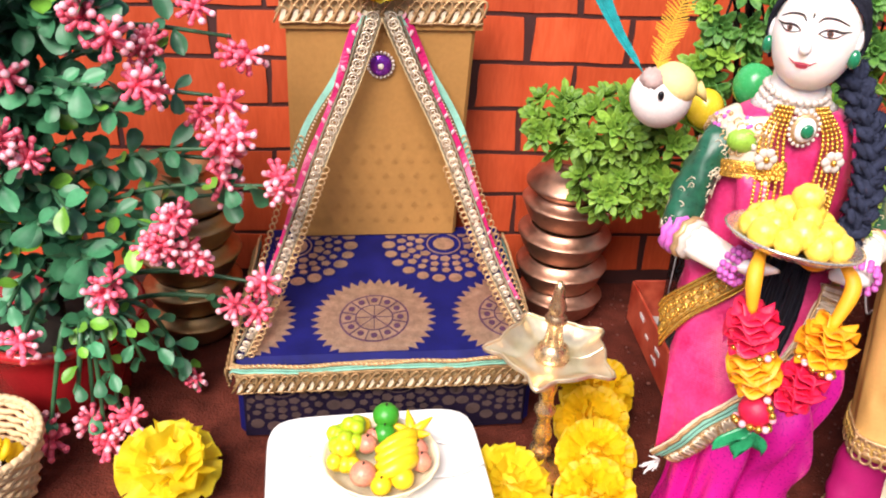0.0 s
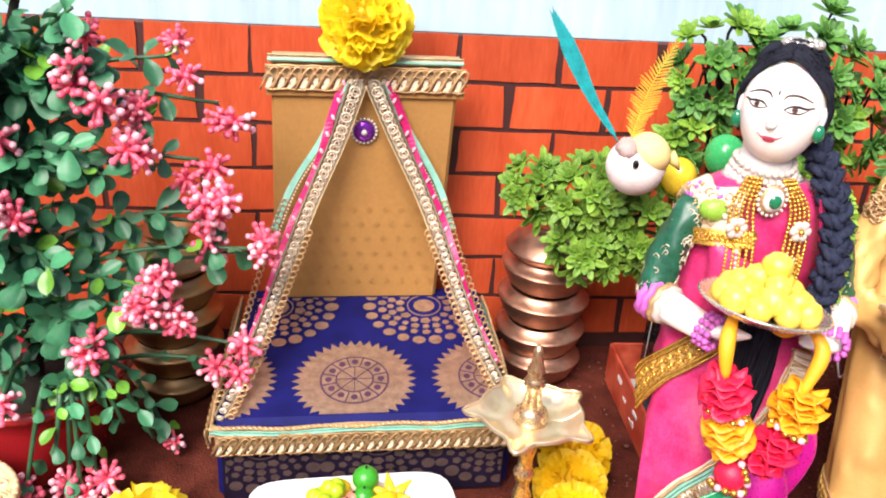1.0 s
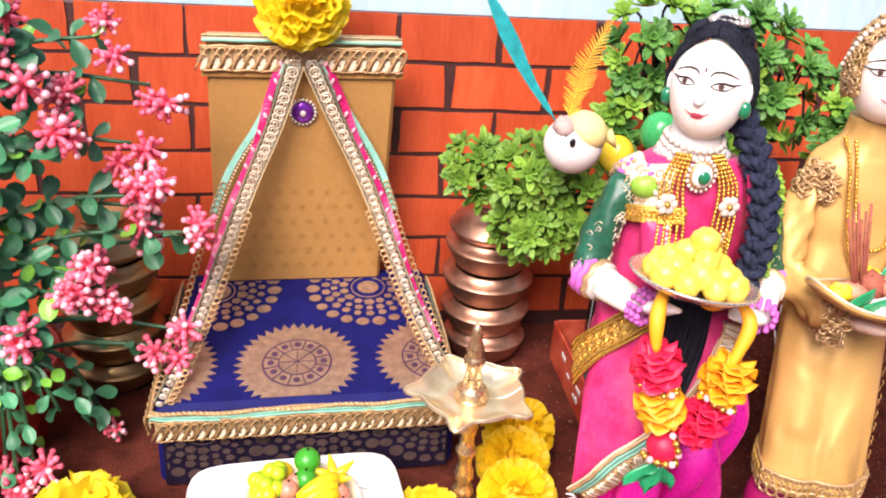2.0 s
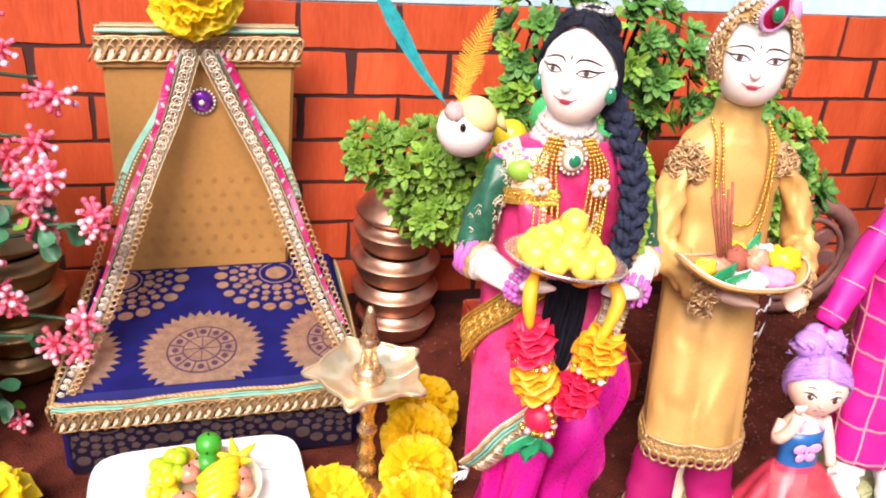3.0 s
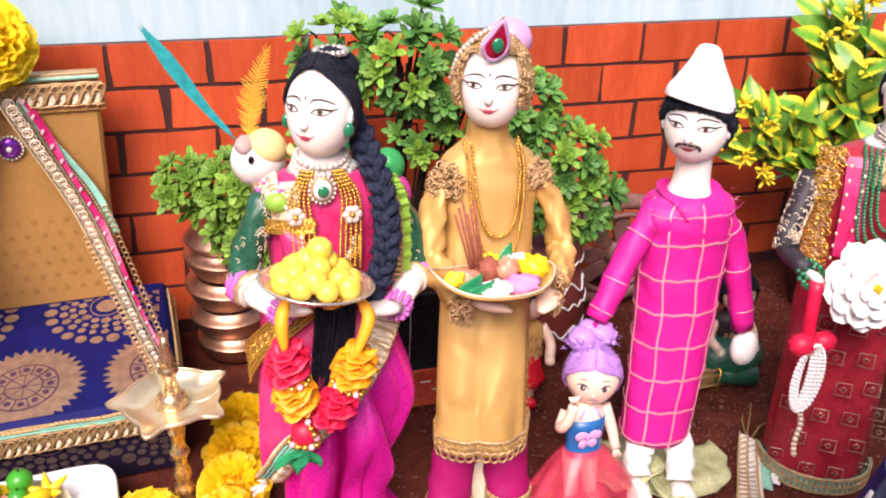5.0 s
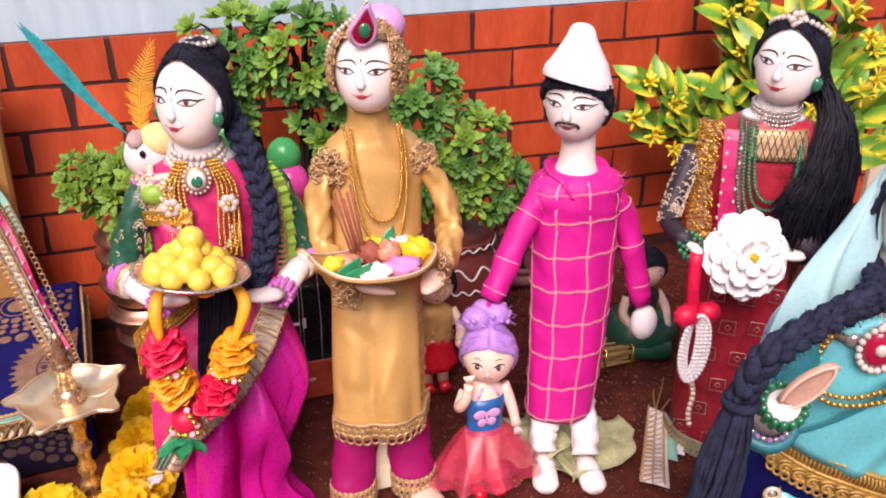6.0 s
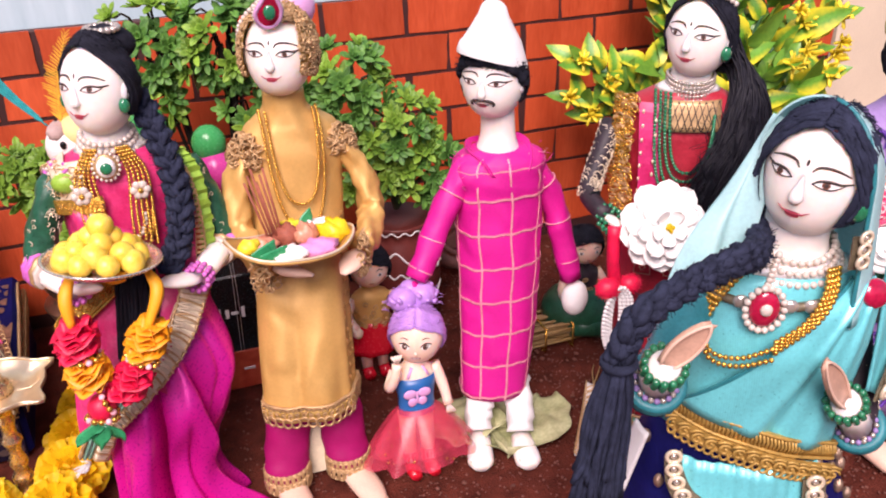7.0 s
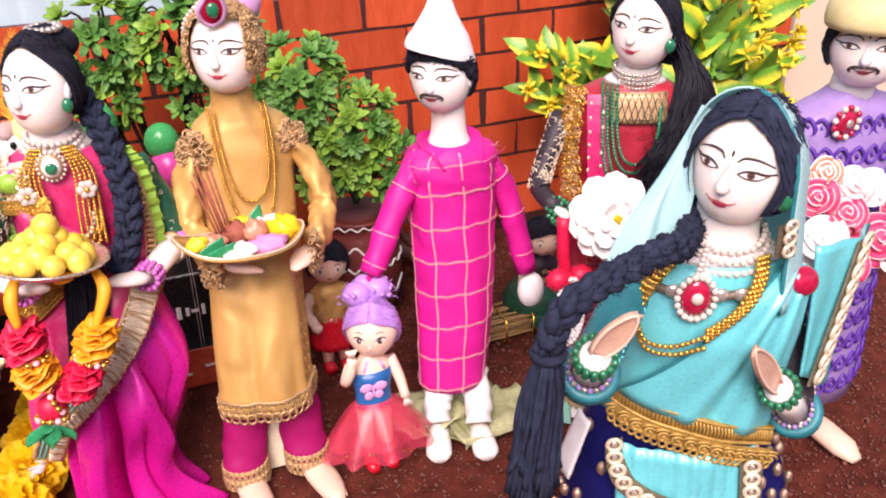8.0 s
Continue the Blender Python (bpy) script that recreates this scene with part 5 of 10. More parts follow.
def variegated_bush():
    c = Vector((1.06, 0.985, 0))
    t = thing("variegated_bush", c, "artificial bush with yellow-edged green leaves and yellow blooms", "plant")
    s = Shape()
    s.lathe([(0.034, 0), (0.040, 0.004), (0.050, 0.05), (0.054, 0.056), (0.0545, 0.062), (0.050, 0.062), (0.046, 0.05), (0.0, 0.05)], c, DARK_POT, 40)
    part("pot", s, t, "dark brown pot")
    me = [leaf_mesh("leaf_blade", 0.043, 0.0110, VARIEGATED, 0.95, 0.2, 0.18, 7), leaf_mesh("leaf_blade", 0.036, 0.0100, VARIEGATED, 0.9, 0.25, 0.3, 7), leaf_mesh("leaf_blade", 0.041, 0.0100, LEAF_BROAD, 0.95, 0.25, 0.25, 7), leaf_mesh("leaf_blade", 0.033, 0.0090, LEAF_BROAD, 0.95, 0.3, 0.35, 7), leaf_mesh("leaf_blade", 0.034, 0.0092, LEAF_BROAD, 0.9, 0.2, 0.1, 7)]
    bl = Shape()
    for k in range(11):
        a = 2 * math.pi * k / 11 + 0.2 * (k % 3)
        el = 0.2 + 0.50 * (k % 3)
        bl.tube([(0, 0, 0), (math.cos(a) * 0.005, math.sin(a) * 0.005, 0.005 * el + 0.003), (math.cos(a) * (0.0105 - 0.003 * (k % 3)), math.sin(a) * (0.0105 - 0.003 * (k % 3)), 0.012 * el), (math.cos(a) * (0.0125 - 0.003 * (k % 3)), math.sin(a) * (0.0125 - 0.003 * (k % 3)), 0.013 * el)], [0.0009, 0.0021, 0.0019, 0.0003], YELLOW_BLOOM, 6, flat=0.4)
    bl = bl.mesh("bloom")
    q = random.Random(44)
    shoots = [(0.925, 1.01, 0.212), (0.915, 1.01, 0.178), (0.935, 1.01, 0.160), (0.952, 1.01, 0.185), (1.008, 1.02, 0.262), (1.015, 1.03, 0.280), (1.03, 1.02, 0.285), (0.990, 1.0, 0.205), (1.02, 0.98, 0.245), (1.06, 0.98, 0.285), (1.10, 0.97, 0.27), (1.13, 0.97, 0.235), (1.06, 0.95, 0.235), (1.10, 0.945, 0.205), (1.15, 0.95, 0.19), (1.18, 0.98, 0.235), (1.04, 0.94, 0.185), (1.02, 0.95, 0.14), (1.08, 0.93, 0.15), (1.13, 0.935, 0.145), (1.17, 0.96, 0.13), (1.08, 1.0, 0.32), (1.13, 1.0, 0.30), (1.03, 1.01, 0.315), (0.99, 0.97, 0.17), (1.20, 1.0, 0.19), (1.17, 1.02, 0.28), (0.965, 1.01, 0.135), (1.0, 0.99, 0.115), (1.22, 1.02, 0.24), (1.012, 1.0, 0.235), (1.09, 0.96, 0.25)]
    n = 0
    for e in shoots:
        e = Vector(e)
        path = twig(t, [c + Vector((0, 0, 0.05)), (c + Vector((0, 0, 0.1))).lerp(e, 0.5) + Vector((0, 0, 0.02)), e], 0.0022, 0.0011, STEM, 14)
        for i, p in enumerate(along(path[5:], 0.0118)):
            for sg in (0, 1):
                if n > 330:
                    continue
                d = (e - c).normalized()
                out = d.orthogonal().normalized()
                out.rotate(Matrix.Rotation(i * 1.9 + sg * math.pi + q.uniform(-0.5, 0.5), 3, d))
                ld = (out * 0.85 + d * (1.1 if e.x < 0.96 else 0.9) + Vector((q.uniform(-0.3, 0.3), -0.25, q.uniform(-0.1, 0.4)))).normalized()
                x = ld.cross(Vector((q.uniform(-0.8, 0.8), -0.65, q.uniform(0.2, 0.9)))).normalized()
                M = Matrix((x, ld, x.cross(ld))).transposed().to_4x4()
                piece("leaf", me[(0, 1, 0, 1, 0, 1, 2, 3, 4)[q.randrange(9)]], t, Matrix.Translation(p) @ M @ Matrix.Scale(q.uniform(0.8, 1.25) * (0.72 if e.x < 0.96 else 1.0), 4))
                n += 1
        for w in range(1 if e.x < 0.96 else (0, 1, 1, 2)[q.randrange(4)]):
            piece("bloom", bl, t, turned(e + Vector((q.uniform(-0.012, 0.012) * w, -0.006 - 0.004 * w, 0.004 + 0.012 * w)), (q.uniform(-0.5, 0.5), -1, q.uniform(0.2, 0.9)), q.uniform(0, 6), q.uniform(0.8, 1.2)), "yellow starry bloom")


variegated_bush()


def toy_ball():
    t = thing("toy_ball", (0.947, 0.890, 0), "small yellow plastic ball lying on the red earth", "ball")
    s = Shape()
    s.ball((0.947, 0.890, 0.0112), 0.0115, BALLOON_YELLOW, 26, 18)
    part("shell", s, t)
    s = Shape()
    s.tube([(0.947 + 0.0116 * math.cos(a) * 0.5, 0.890 + 0.0116 * math.sin(a), 0.0112 + 0.0116 * math.cos(a) * 0.866) for a in [2 * math.pi * k / 40 for k in range(40)]], 0.0003, BALLOON_YELLOW, 5, closed=True)
    part("seam", s, t, "moulded seam")


toy_ball()


# ---- bird on the succulent ----
def bird():
    c = Vector((0.494, 0.945, 0.220))
    t = thing("toy_bird", c - Vector((0, 0, 0.018)), "small foam bird with teal and yellow feathers on a succulent", "ornament")
    s = Shape()
    s.ball(c, (0.0195, 0.0180, 0.0200), BIRD, 22, 14, warp=lambda q: 1 - 0.06 * max(0, q.z))
    part("body", s, t, "off-white foam body")
    s = Shape()
    s.ball(c + Vector((0.0058, -0.0020, 0.0085)), (0.0150, 0.0158, 0.0136), BIRD_CREAM, 22, 14, Euler((0, radians(25), 0)).to_matrix(), warp=lambda q: 1 - 0.10 * max(0, -q.z))
    head = part("head", s, t, "pale yellow head")
    s = Shape()
    s.tube([c + Vector((0.0195, -0.004, 0.0085)), c + Vector((0.0245, -0.005, 0.0035)), c + Vector((0.0275, -0.0055, -0.0012))], [0.0048, 0.0028, 0.0004], BIRD_YELLOW, 8)
    part("beak", s, head, "pale yellow beak")
    s = Shape()
    s.ball(c + Vector((-0.0060, -0.0172, 0.0062)), (0.0021, 0.0014, 0.0030), BLACK_BOX, 10, 7)
    part("eye", s, head, "black bead eye")
    s = Shape()
    s.ball(c + Vector((-0.0085, -0.0040, 0.0120)), (0.0074, 0.0100, 0.0070), BIRD_MAUVE, 26, 16, warp=lambda q: 1 + 0.10 * math.sin(q.x * 14 + q.z * 9) * math.sin(q.z * 17 + q.y * 5))
    part("wing", s, t, "mauve ruffled down")
    for name, pts, w, m, lb in (("tail_feather", [(0.4795, 0.944, 0.236), (0.462, 0.944, 0.258), (0.447, 0.943, 0.281), (0.4295, 0.942, 0.311)], 0.0074, FEATHER_TEAL, "teal feather"),
                                ("crest_feather", [(0.488, 0.944, 0.236), (0.491, 0.943, 0.256), (0.495, 0.941, 0.275), (0.504, 0.939, 0.298)], 0.0090, FEATHER_YELLOW, "yellow fluffy feather")):
        s = Shape()
        path = spline(pts, 34)
        s.tube(path, [0.0007 - 0.0005 * k / 33 for k in range(34)], m, 5)
        q = random.Random(len(name))
        for k in range(2, 34):
            d = (path[min(k + 1, 33)] - path[k - 1]).normalized()
            wide = 0.0050 if m is FEATHER_TEAL else 0.0013
            for sg in (-1, 1):
                f = k / 33
                ww = w * (math.sin(math.pi * min(1, f * 0.85 + 0.12)) ** 0.7) * q.uniform(0.75, 1.15)
                if m is FEATHER_TEAL:
                    ww = w * 0.80 * min(1, 0.30 + 1.1 * f) * (1 - 0.75 * max(0, f - 0.75) * 4 * f) * (1 if sg > 0 else 0.62) * q.uniform(0.97, 1.03)
                sd = Vector((d.z, 0, -d.x)) * sg
                a = path[k]
                s.strip([a, a + sd * ww * 0.5 + d * 0.0022, a + sd * ww + d * (0.0055 if m is FEATHER_TEAL else 0.004)], [d, d, d], [wide, wide * 0.95, wide * (0.75 if m is FEATHER_TEAL else 0.4)], m, 0.00025)
        part(name, s, t, lb)


bird()


# ---- things behind the dolls ----
def balloons():
    for loc, r, m, lb in (((0.545, 0.93, 0.233), 0.0125, BALLOON_GREEN, "small green balloon"), ((0.5345, 0.972, 0.203), 0.0125, BALLOON_YELLOW, "small yellow balloon"), ((0.584, 0.93, 0.213), 0.0125, BALLOON_GREEN, "small green balloon"), ((0.586, 0.925, 0.193), 0.0145, BALLOON_PINK, "small pink balloon"), ((0.600, 0.925, 0.156), 0.0150, BALLOON_RED, "small red balloon")):
        s = Shape()
        s.ball(loc, (r, r, r * 1.1), m, 18, 12)
        b = Vector(loc) - Vector((0, 0, r * 1.1))
        s.tube([b + Vector((0, 0, 0.0008)), b - Vector((0, 0, 0.0022))], [0.0008, 0.0022], m, 8)
        t = thing("balloon", loc, lb + " tied on a thread behind the dolls", "balloon", "cluster of balloons")
        part("skin", s, t)
        s = Shape()
        s.tube([b, b + Vector((0.002, 0.004, -b.z * 0.5)), Vector((b.x, b.y + 0.004, 0.001))], 0.0003, WHITE_PAINT, 4)
        part("thread", s, t)


def card_tray():
    t = thing("card_box", (0.585, 0.975, 0), "open red and white printed cardboard box tray", "box")
    M = Matrix.Translation((0.585, 0.975, 0))
    q = lambda *a: M @ Vector(a)
    s = Shape()
    s.block(q(0, 0, 0.0015), (0.118, 0.104, 0.002), CARD_GREY, 0.0005)
    part("bottom", s, t, "grey inside")
    for c, size in (((-0.059, 0, 0.0185), (0.002, 0.106, 0.036)), ((0.059, 0, 0.0185), (0.002, 0.106, 0.036)), ((0, -0.053, 0.0185), (0.1155, 0.002, 0.036)), ((0, 0.053, 0.0185), (0.1155, 0.002, 0.036))):
        s = Shape()
        s.block(q(*c), size, CARD_RED, 0.0006)
        w = part("side_wall", s, t, "red printed card side")
        s = Shape()
        k = Vector((-0.0013 if c[0] < 0 else 0.0013 if c[0] > 0 else 0, -0.0013 if c[1] < 0 else 0.0013 if c[1] > 0 else 0, 0))
        r = random.Random(int(c[0] * 1000 + c[1] * 3000 + 77))
        for _ in range(7):
            u, z = r.uniform(-0.045, 0.045), r.uniform(0.006, 0.030)
            if c[0]:
                s.block(q(c[0] + k.x, u, z), (0.0006, r.uniform(0.003, 0.011), r.uniform(0.001, 0.004)), WHITE_PAINT, 0.0002)
            else:
                s.block(q(u, c[1] + k.y, z), (r.uniform(0.003, 0.011), 0.0006, r.uniform(0.001, 0.004)), WHITE_PAINT, 0.0002)
        part("print", s, w, "white printed flecks")
    t = thing("black_carton", (0.588, 0.978, 0.0025), "glossy black carton with white lettering standing in a tray", "box")
    s = Shape()
    s.block((0.590, 0.982, 0.045), (0.092, 0.050, 0.084), BLACK_BOX, 0.0015)
    body = part("body", s, t)
    s = Shape()
    for x, w, h in ((0.572, 0.004, 0.012), (0.579, 0.003, 0.008), (0.585, 0.006, 0.003), (0.592, 0.003, 0.010)):
        s.block((x, 0.9565, 0.052), (w, 0.0006, h), WHITE_PAINT, 0.0002)
    part("lettering", s, body, "white bars of lettering")


def cart_wheel():
    c = Vector((0.832, 1.030, 0.066))
    R = Euler((radians(8), 0, 0)).to_matrix()
    t = thing("cart_wheel", (0.832, 1.03, 0), "dark carved wooden wheel leaning against the brick wall", "wheel")
    s = Shape()
    ring = [2 * math.pi * k / 64 for k in range(64)]
    s.tube([c + R @ Vector((math.cos(a) * 0.056, 0, math.sin(a) * 0.056)) for a in ring], [0.0085 if k % 2 else 0.0075 for k in range(64)], WHEEL, 8, closed=True)
    part("rim", s, t, "ribbed rim")
    s = Shape()
    s.tube([c + R @ Vector((math.cos(a) * 0.044, -0.004, math.sin(a) * 0.044)) for a in ring], 0.0030, WHEEL, 6, closed=True)
    part("inner_ring", s, t)
    for k in range(8):
        a = 2 * math.pi * k / 8
        d, e = Vector((math.cos(a), 0, math.sin(a))), Vector((-math.sin(a), 0, math.cos(a)))
        s = Shape()
        poly = [(0.010, -0.002), (0.026, -0.0085), (0.039, -0.0065), (0.044, 0), (0.039, 0.0065), (0.026, 0.0085), (0.010, 0.002)]
        s.prism(poly, lambda u, v, h: c + R @ (d * u + e * v + Vector((0, 0.002 - h, 0))), 0.006, WHEEL)
        part("spoke", s, t, "petal-shaped carved spoke")
    s = Shape()
    s.ball(c + R @ Vector((0, -0.003, 0)), (0.013, 0.008, 0.013), WHEEL, 18, 10)
    part("hub", s, t)


def straw_mat():
    t = thing("straw_bundle", (0.850, 0.905, 0), "flat bundle of dry straw tied with yellow thread", "straw")
    q = random.Random(8)
    for k in range(46):
        s = Shape()
        y, z = 0.895 + q.uniform(-0.016, 0.018), 0.003 + q.uniform(0, 0.018)
        x0, x1 = 0.815 + q.uniform(-0.008, 0.008), 0.882 + q.uniform(-0.010, 0.010)
        s.tube([(x0, y, z), ((x0 + x1) / 2, y + q.uniform(-0.002, 0.002), z + 0.001), (x1, y + q.uniform(-0.003, 0.003), z)], 0.0013, STRAW, 5)
        part("straw", s, t)
    for x in (0.836, 0.862):
        s = Shape()
        s.tube([(x, 0.877 if k in (0, 3) else 0.916, 0.0235 if k in (2, 3) else 0.0012) for k in (0, 1, 2, 3)], 0.0011, GOLD_BEAD, 5, closed=True)
        part("thread", s, t, "yellow thread")


def betel_leaves():
    for i, (x, y, a, L, W) in enumerate(((0.752, 0.798, 15, 0.080, 0.036), (0.775, 0.788, -42, 0.076, 0.033), (0.738, 0.803, 62, 0.056, 0.029))):
        R = Matrix.Rotation(radians(a), 3, "Z")

        def fn(u, v):
            half = W * (math.sin(math.pi * min(1, u * 0.80 + 0.20)) ** 0.8) * (1.0 if u > 0.12 else 0.55 + 3.75 * u)
            k = 2 * v - 1
            back = 0.010 * abs(k) ** 1.5 * max(0, 1 - u * 5)
            vein = 0.0010 * math.cos(k * 7 - u * 9)
            rise = 0.0055 * abs(k) * (0.4 + u) + 0.0022 * math.sin(u * 8 + k * 4 + i * 2) + 0.0012 * math.sin(u * 19 - k * 11) + vein
            return Vector((x, y, 0.0026 + 0.0018 * i)) + R @ Vector((k * half * (1 + 0.05 * math.sin(u * 21)), (u - 0.5) * -L + back, max(0.0, rise)))
        s = Shape()
        s.grid(fn, 26, 16, LEAF_DRY, 0.0005)
        s.tube([fn(u / 12, 0.5) + Vector((0, 0, 0.0006)) for u in range(13)], [0.0009 - 0.00005 * u for u in range(13)], LEAF_DRY, 5)
        whole("betel_leaf", s, (x, y, 0), "pale green crumpled leaf lying under the dolls", "leaf", "leaves on the earth")


def tassel():
    """A cut piece of lace ribbon lying on the earth."""
    t = thing("lace_ribbon", (0.826, 0.776, 0), "cut piece of cream and gold lace ribbon on the earth", "ribbon")
    near, far = (Vector((0.7975, 0.7480, 0)), Vector((0.8135, 0.7335, 0))), (Vector((0.8435, 0.8165, 0)), Vector((0.8520, 0.8025, 0)))

    def at(u, v, lift=0.0):
        p = near[0].lerp(far[0], u).lerp(near[1].lerp(far[1], u), v)
        return p + Vector((0, 0, 0.0030 + 0.0014 * math.sin(u * 7 + v * 2) + 0.0050 * u ** 6 + lift))
    s = Shape()
    s.grid(lambda u, v: at(u, v), 24, 6, WHITE_CLOTH, 0.0010)
    backing = part("backing", s, t, "off-white satin backing")
    q = random.Random(8)
    for k in range(15):
        u = 0.03 + 0.064 * k
        for v0, v1 in ((0.02, 0.44), (0.40, 0.80)):
            s = Shape()
            w = 0.020 + q.uniform(-0.004, 0.004)
            s.tube([at(u + w * math.sin(a) + 0.030 * math.cos(a), (v0 + v1) / 2 + (v1 - v0) / 2 * math.cos(a), 0.0016 + 0.0006 * math.sin(a)) for a in [2 * math.pi * i / 12 for i in range(12)]], 0.00055, BRAID if v0 < 0.3 else SILVER_BRAID, 5, closed=True)
            part("thread_loop", s, backing, "gold thread loop")
    s = Shape()
    for v in (0.0, 0.42, 0.82):
        s.tube([at(k / 40, v, 0.0014 + 0.0004 * (k % 2)) for k in range(41)], 0.0007, BRAID, 5)
    s.beads([at(k / 40, 0.90, 0.0012) for k in range(41)], 0.0010, PALE_BRAID, 0.0026, 6, 4)
    part("cord", s, t, "gold cords and knotted edge")
    s = Shape()
    s.grid(lambda u, v: at(0.45 + 0.55 * u, 0.98 + 0.42 * v, -0.0006), 12, 3, TEAL_CORD, 0.0008)
    part("teal_edge", s, t, "teal ribbon edge")
    s = Shape()
    s.grid(lambda u, v: at(0.55 + 0.42 * u, 1.40 + 0.30 * v + 0.05 * math.sin(u * 30), -0.0008), 14, 3, WHITE_CLOTH, 0.0008)
    part("frayed_edge", s, t, "white frayed edge")
    for pts in (((0.847, 0.812), (0.865, 0.834), (0.8810, 0.855)), ((0.848, 0.812), (0.858, 0.833), (0.865, 0.843)), ((0.850, 0.810), (0.868, 0.824), (0.884, 0.831))):
        s = Shape()
        s.tube(spline([(x, y, 0.0055 - 0.0015 * k) for k, (x, y) in enumerate(pts)], 12), [0.0008 - 0.00004 * k for k in range(12)], STRAW, 5)
        part("straw_thread", s, t, "dry straw-coloured thread")


balloons()
card_tray()
cart_wheel()
straw_mat()
betel_leaves()
tassel()

# ---- dolls: each one plain mesh ----
class Head:
    """An egg-shaped doll's head at c, turned by yaw (to its left) and nodded by pitch degrees."""

    def __init__(self, c, r, h, yaw=0, nod=0, lean=0):
        self.c, self.r, self.h = Vector(c), r, h
        self.R = Euler((radians(-nod), radians(lean), radians(yaw))).to_matrix()

    def at(self, u, v, k=1.0):
        """The point at u to its left and v upwards (radians), k times out."""
        z = math.sin(v)
        w = math.cos(v) if z > 0 else (1 - min(1, -z) ** 2.55) ** (1 / 2.55)
        t = 1 - 0.21 * max(0, -z) ** 1.2
        q = Vector((math.sin(u) * w * self.r * t, -math.cos(u) * w * self.r * 1.02 * (1 - 0.10 * max(0, -z)), z * self.h * (1 if z > 0 else 0.895)))
        return self.c + self.R @ (q * k)

    def build(self, s, skin):
        n, m = 28, 18
        s.grid(lambda a, b: self.at(2 * math.pi * a, math.pi * (b - 0.5)), n, m, skin)

    def stroke(self, s, pts, r, m, k=1.0, n=14):
        path = spline([self.at(u, v, k) for u, v in pts], n)
        s.tube(path, [r * (0.45 + 0.55 * math.sin(math.pi * (i + 0.5) / n)) for i in range(n)], m, 5)

    def patch(self, s, u, v, du, dv, m, k=1.005, tilt=0.0, n=14):
        """A small painted almond."""
        rim = []
        for i in range(n):
            a = 2 * math.pi * i / n
            x, y = math.cos(a) * du, math.sin(a) * dv * abs(math.sin(a)) ** 0.35
            rim.append(self.at(u + x, v + y + tilt * x, k))
        s.add([self.at(u, v, k + 0.004), *rim], [(0, 1 + i, 1 + (i + 1) % n) for i in range(n)], m)

    def face(self, s, skin, moustache=False, dot=True):
        for sg in (-1, 1):
            self.stroke(s, [(sg * 0.13, 0.170), (sg * 0.24, 0.252), (sg * 0.50, 0.268), (sg * 0.86, 0.205)], 0.00062, INK, 1.002)
            self.patch(s, sg * 0.46, 0.050, 0.245, 0.060, EYE_WHITE, 1.003, sg * 0.07)
            self.patch(s, sg * 0.46 - 0.02, 0.036, 0.082, 0.052, EYE_BROWN, 1.006)
            self.patch(s, sg * 0.46 - 0.02, 0.036, 0.042, 0.032, INK, 1.009)
            self.stroke(s, [(sg * 0.19, 0.010), (sg * 0.32, 0.076), (sg * 0.50, 0.096), (sg * 0.70, 0.086), (sg * 0.94, 0.120)], 0.00060, INK, 1.005)
            self.stroke(s, [(sg * 0.19, 0.010), (sg * 0.38, -0.022), (sg * 0.58, -0.008), (sg * 0.78, 0.074)], 0.00034, INK, 1.004)
            s.ball(self.at(sg * 1.45, -0.02, 0.97), (self.r * 0.11, self.r * 0.17, self.h * 0.20), skin, 8, 7, self.R)
        s.tube(spline([self.at(0, 0.10, 0.960), self.at(0, -0.04, 0.975), self.at(0, -0.17, 0.992), self.at(0, -0.285, 1.008), self.at(0, -0.36, 0.955)], 9), [self.r * k for k in (0.03, 0.05, 0.07, 0.09, 0.11, 0.13, 0.14, 0.125, 0.06)], skin, 14)
        for sg in (-1, 1):
            s.ball(self.at(sg * 0.095, -0.295, 0.952), self.r * 0.075, skin, 8, 6)
        self.patch(s, 0, -0.562, 0.26, 0.036, LIP, 1.008)
        self.patch(s, 0, -0.610, 0.185, 0.050, LIP, 1.008)
        self.stroke(s, [(-0.36, -0.482), (-0.16, -0.562), (0.16, -0.562), (0.36, -0.482)], 0.00034, INK if moustache else LIP, 1.012)
        if dot:
            self.patch(s, 0, 0.27, 0.030, 0.052, INK, 1.006)
        if moustache:
            for sg in (-1, 1):
                self.stroke(s, [(0.02 * sg, -0.455), (sg * 0.18, -0.430), (sg * 0.34, -0.462), (sg * 0.44, -0.535), (sg * 0.40, -0.595)], 0.00100, INK, 1.015)

    def hair(self, s, m, line=0.60, sides=1.05, k=1.10, down=-0.75, strands=13):
        """A cap of hair with combed strands from a middle parting."""
        n, mm = 40, 22

        def bare(u, v):
            u = (u + math.pi) % (2 * math.pi) - math.pi
            return abs(u) < sides + 0.12 * v and v < line - 0.42 * (u / sides) ** 2
        verts, faces = [], []
        for j in range(mm + 1):
            v = down + (math.pi / 2 - down) * j / mm
            for i in range(n):
                verts.append(self.at(2 * math.pi * i / n, v, k))
        for j in range(mm):
            for i in range(n):
                u, v = 2 * math.pi * (i + 0.5) / n, down + (math.pi / 2 - down) * (j + 0.5) / mm
                if not bare(u, v):
                    faces.append((j * n + i, j * n + (i + 1) % n, (j + 1) * n + (i + 1) % n, (j + 1) * n + i))
        s.add(verts, faces, m)
        q = random.Random(int(self.c.x * 1e4))
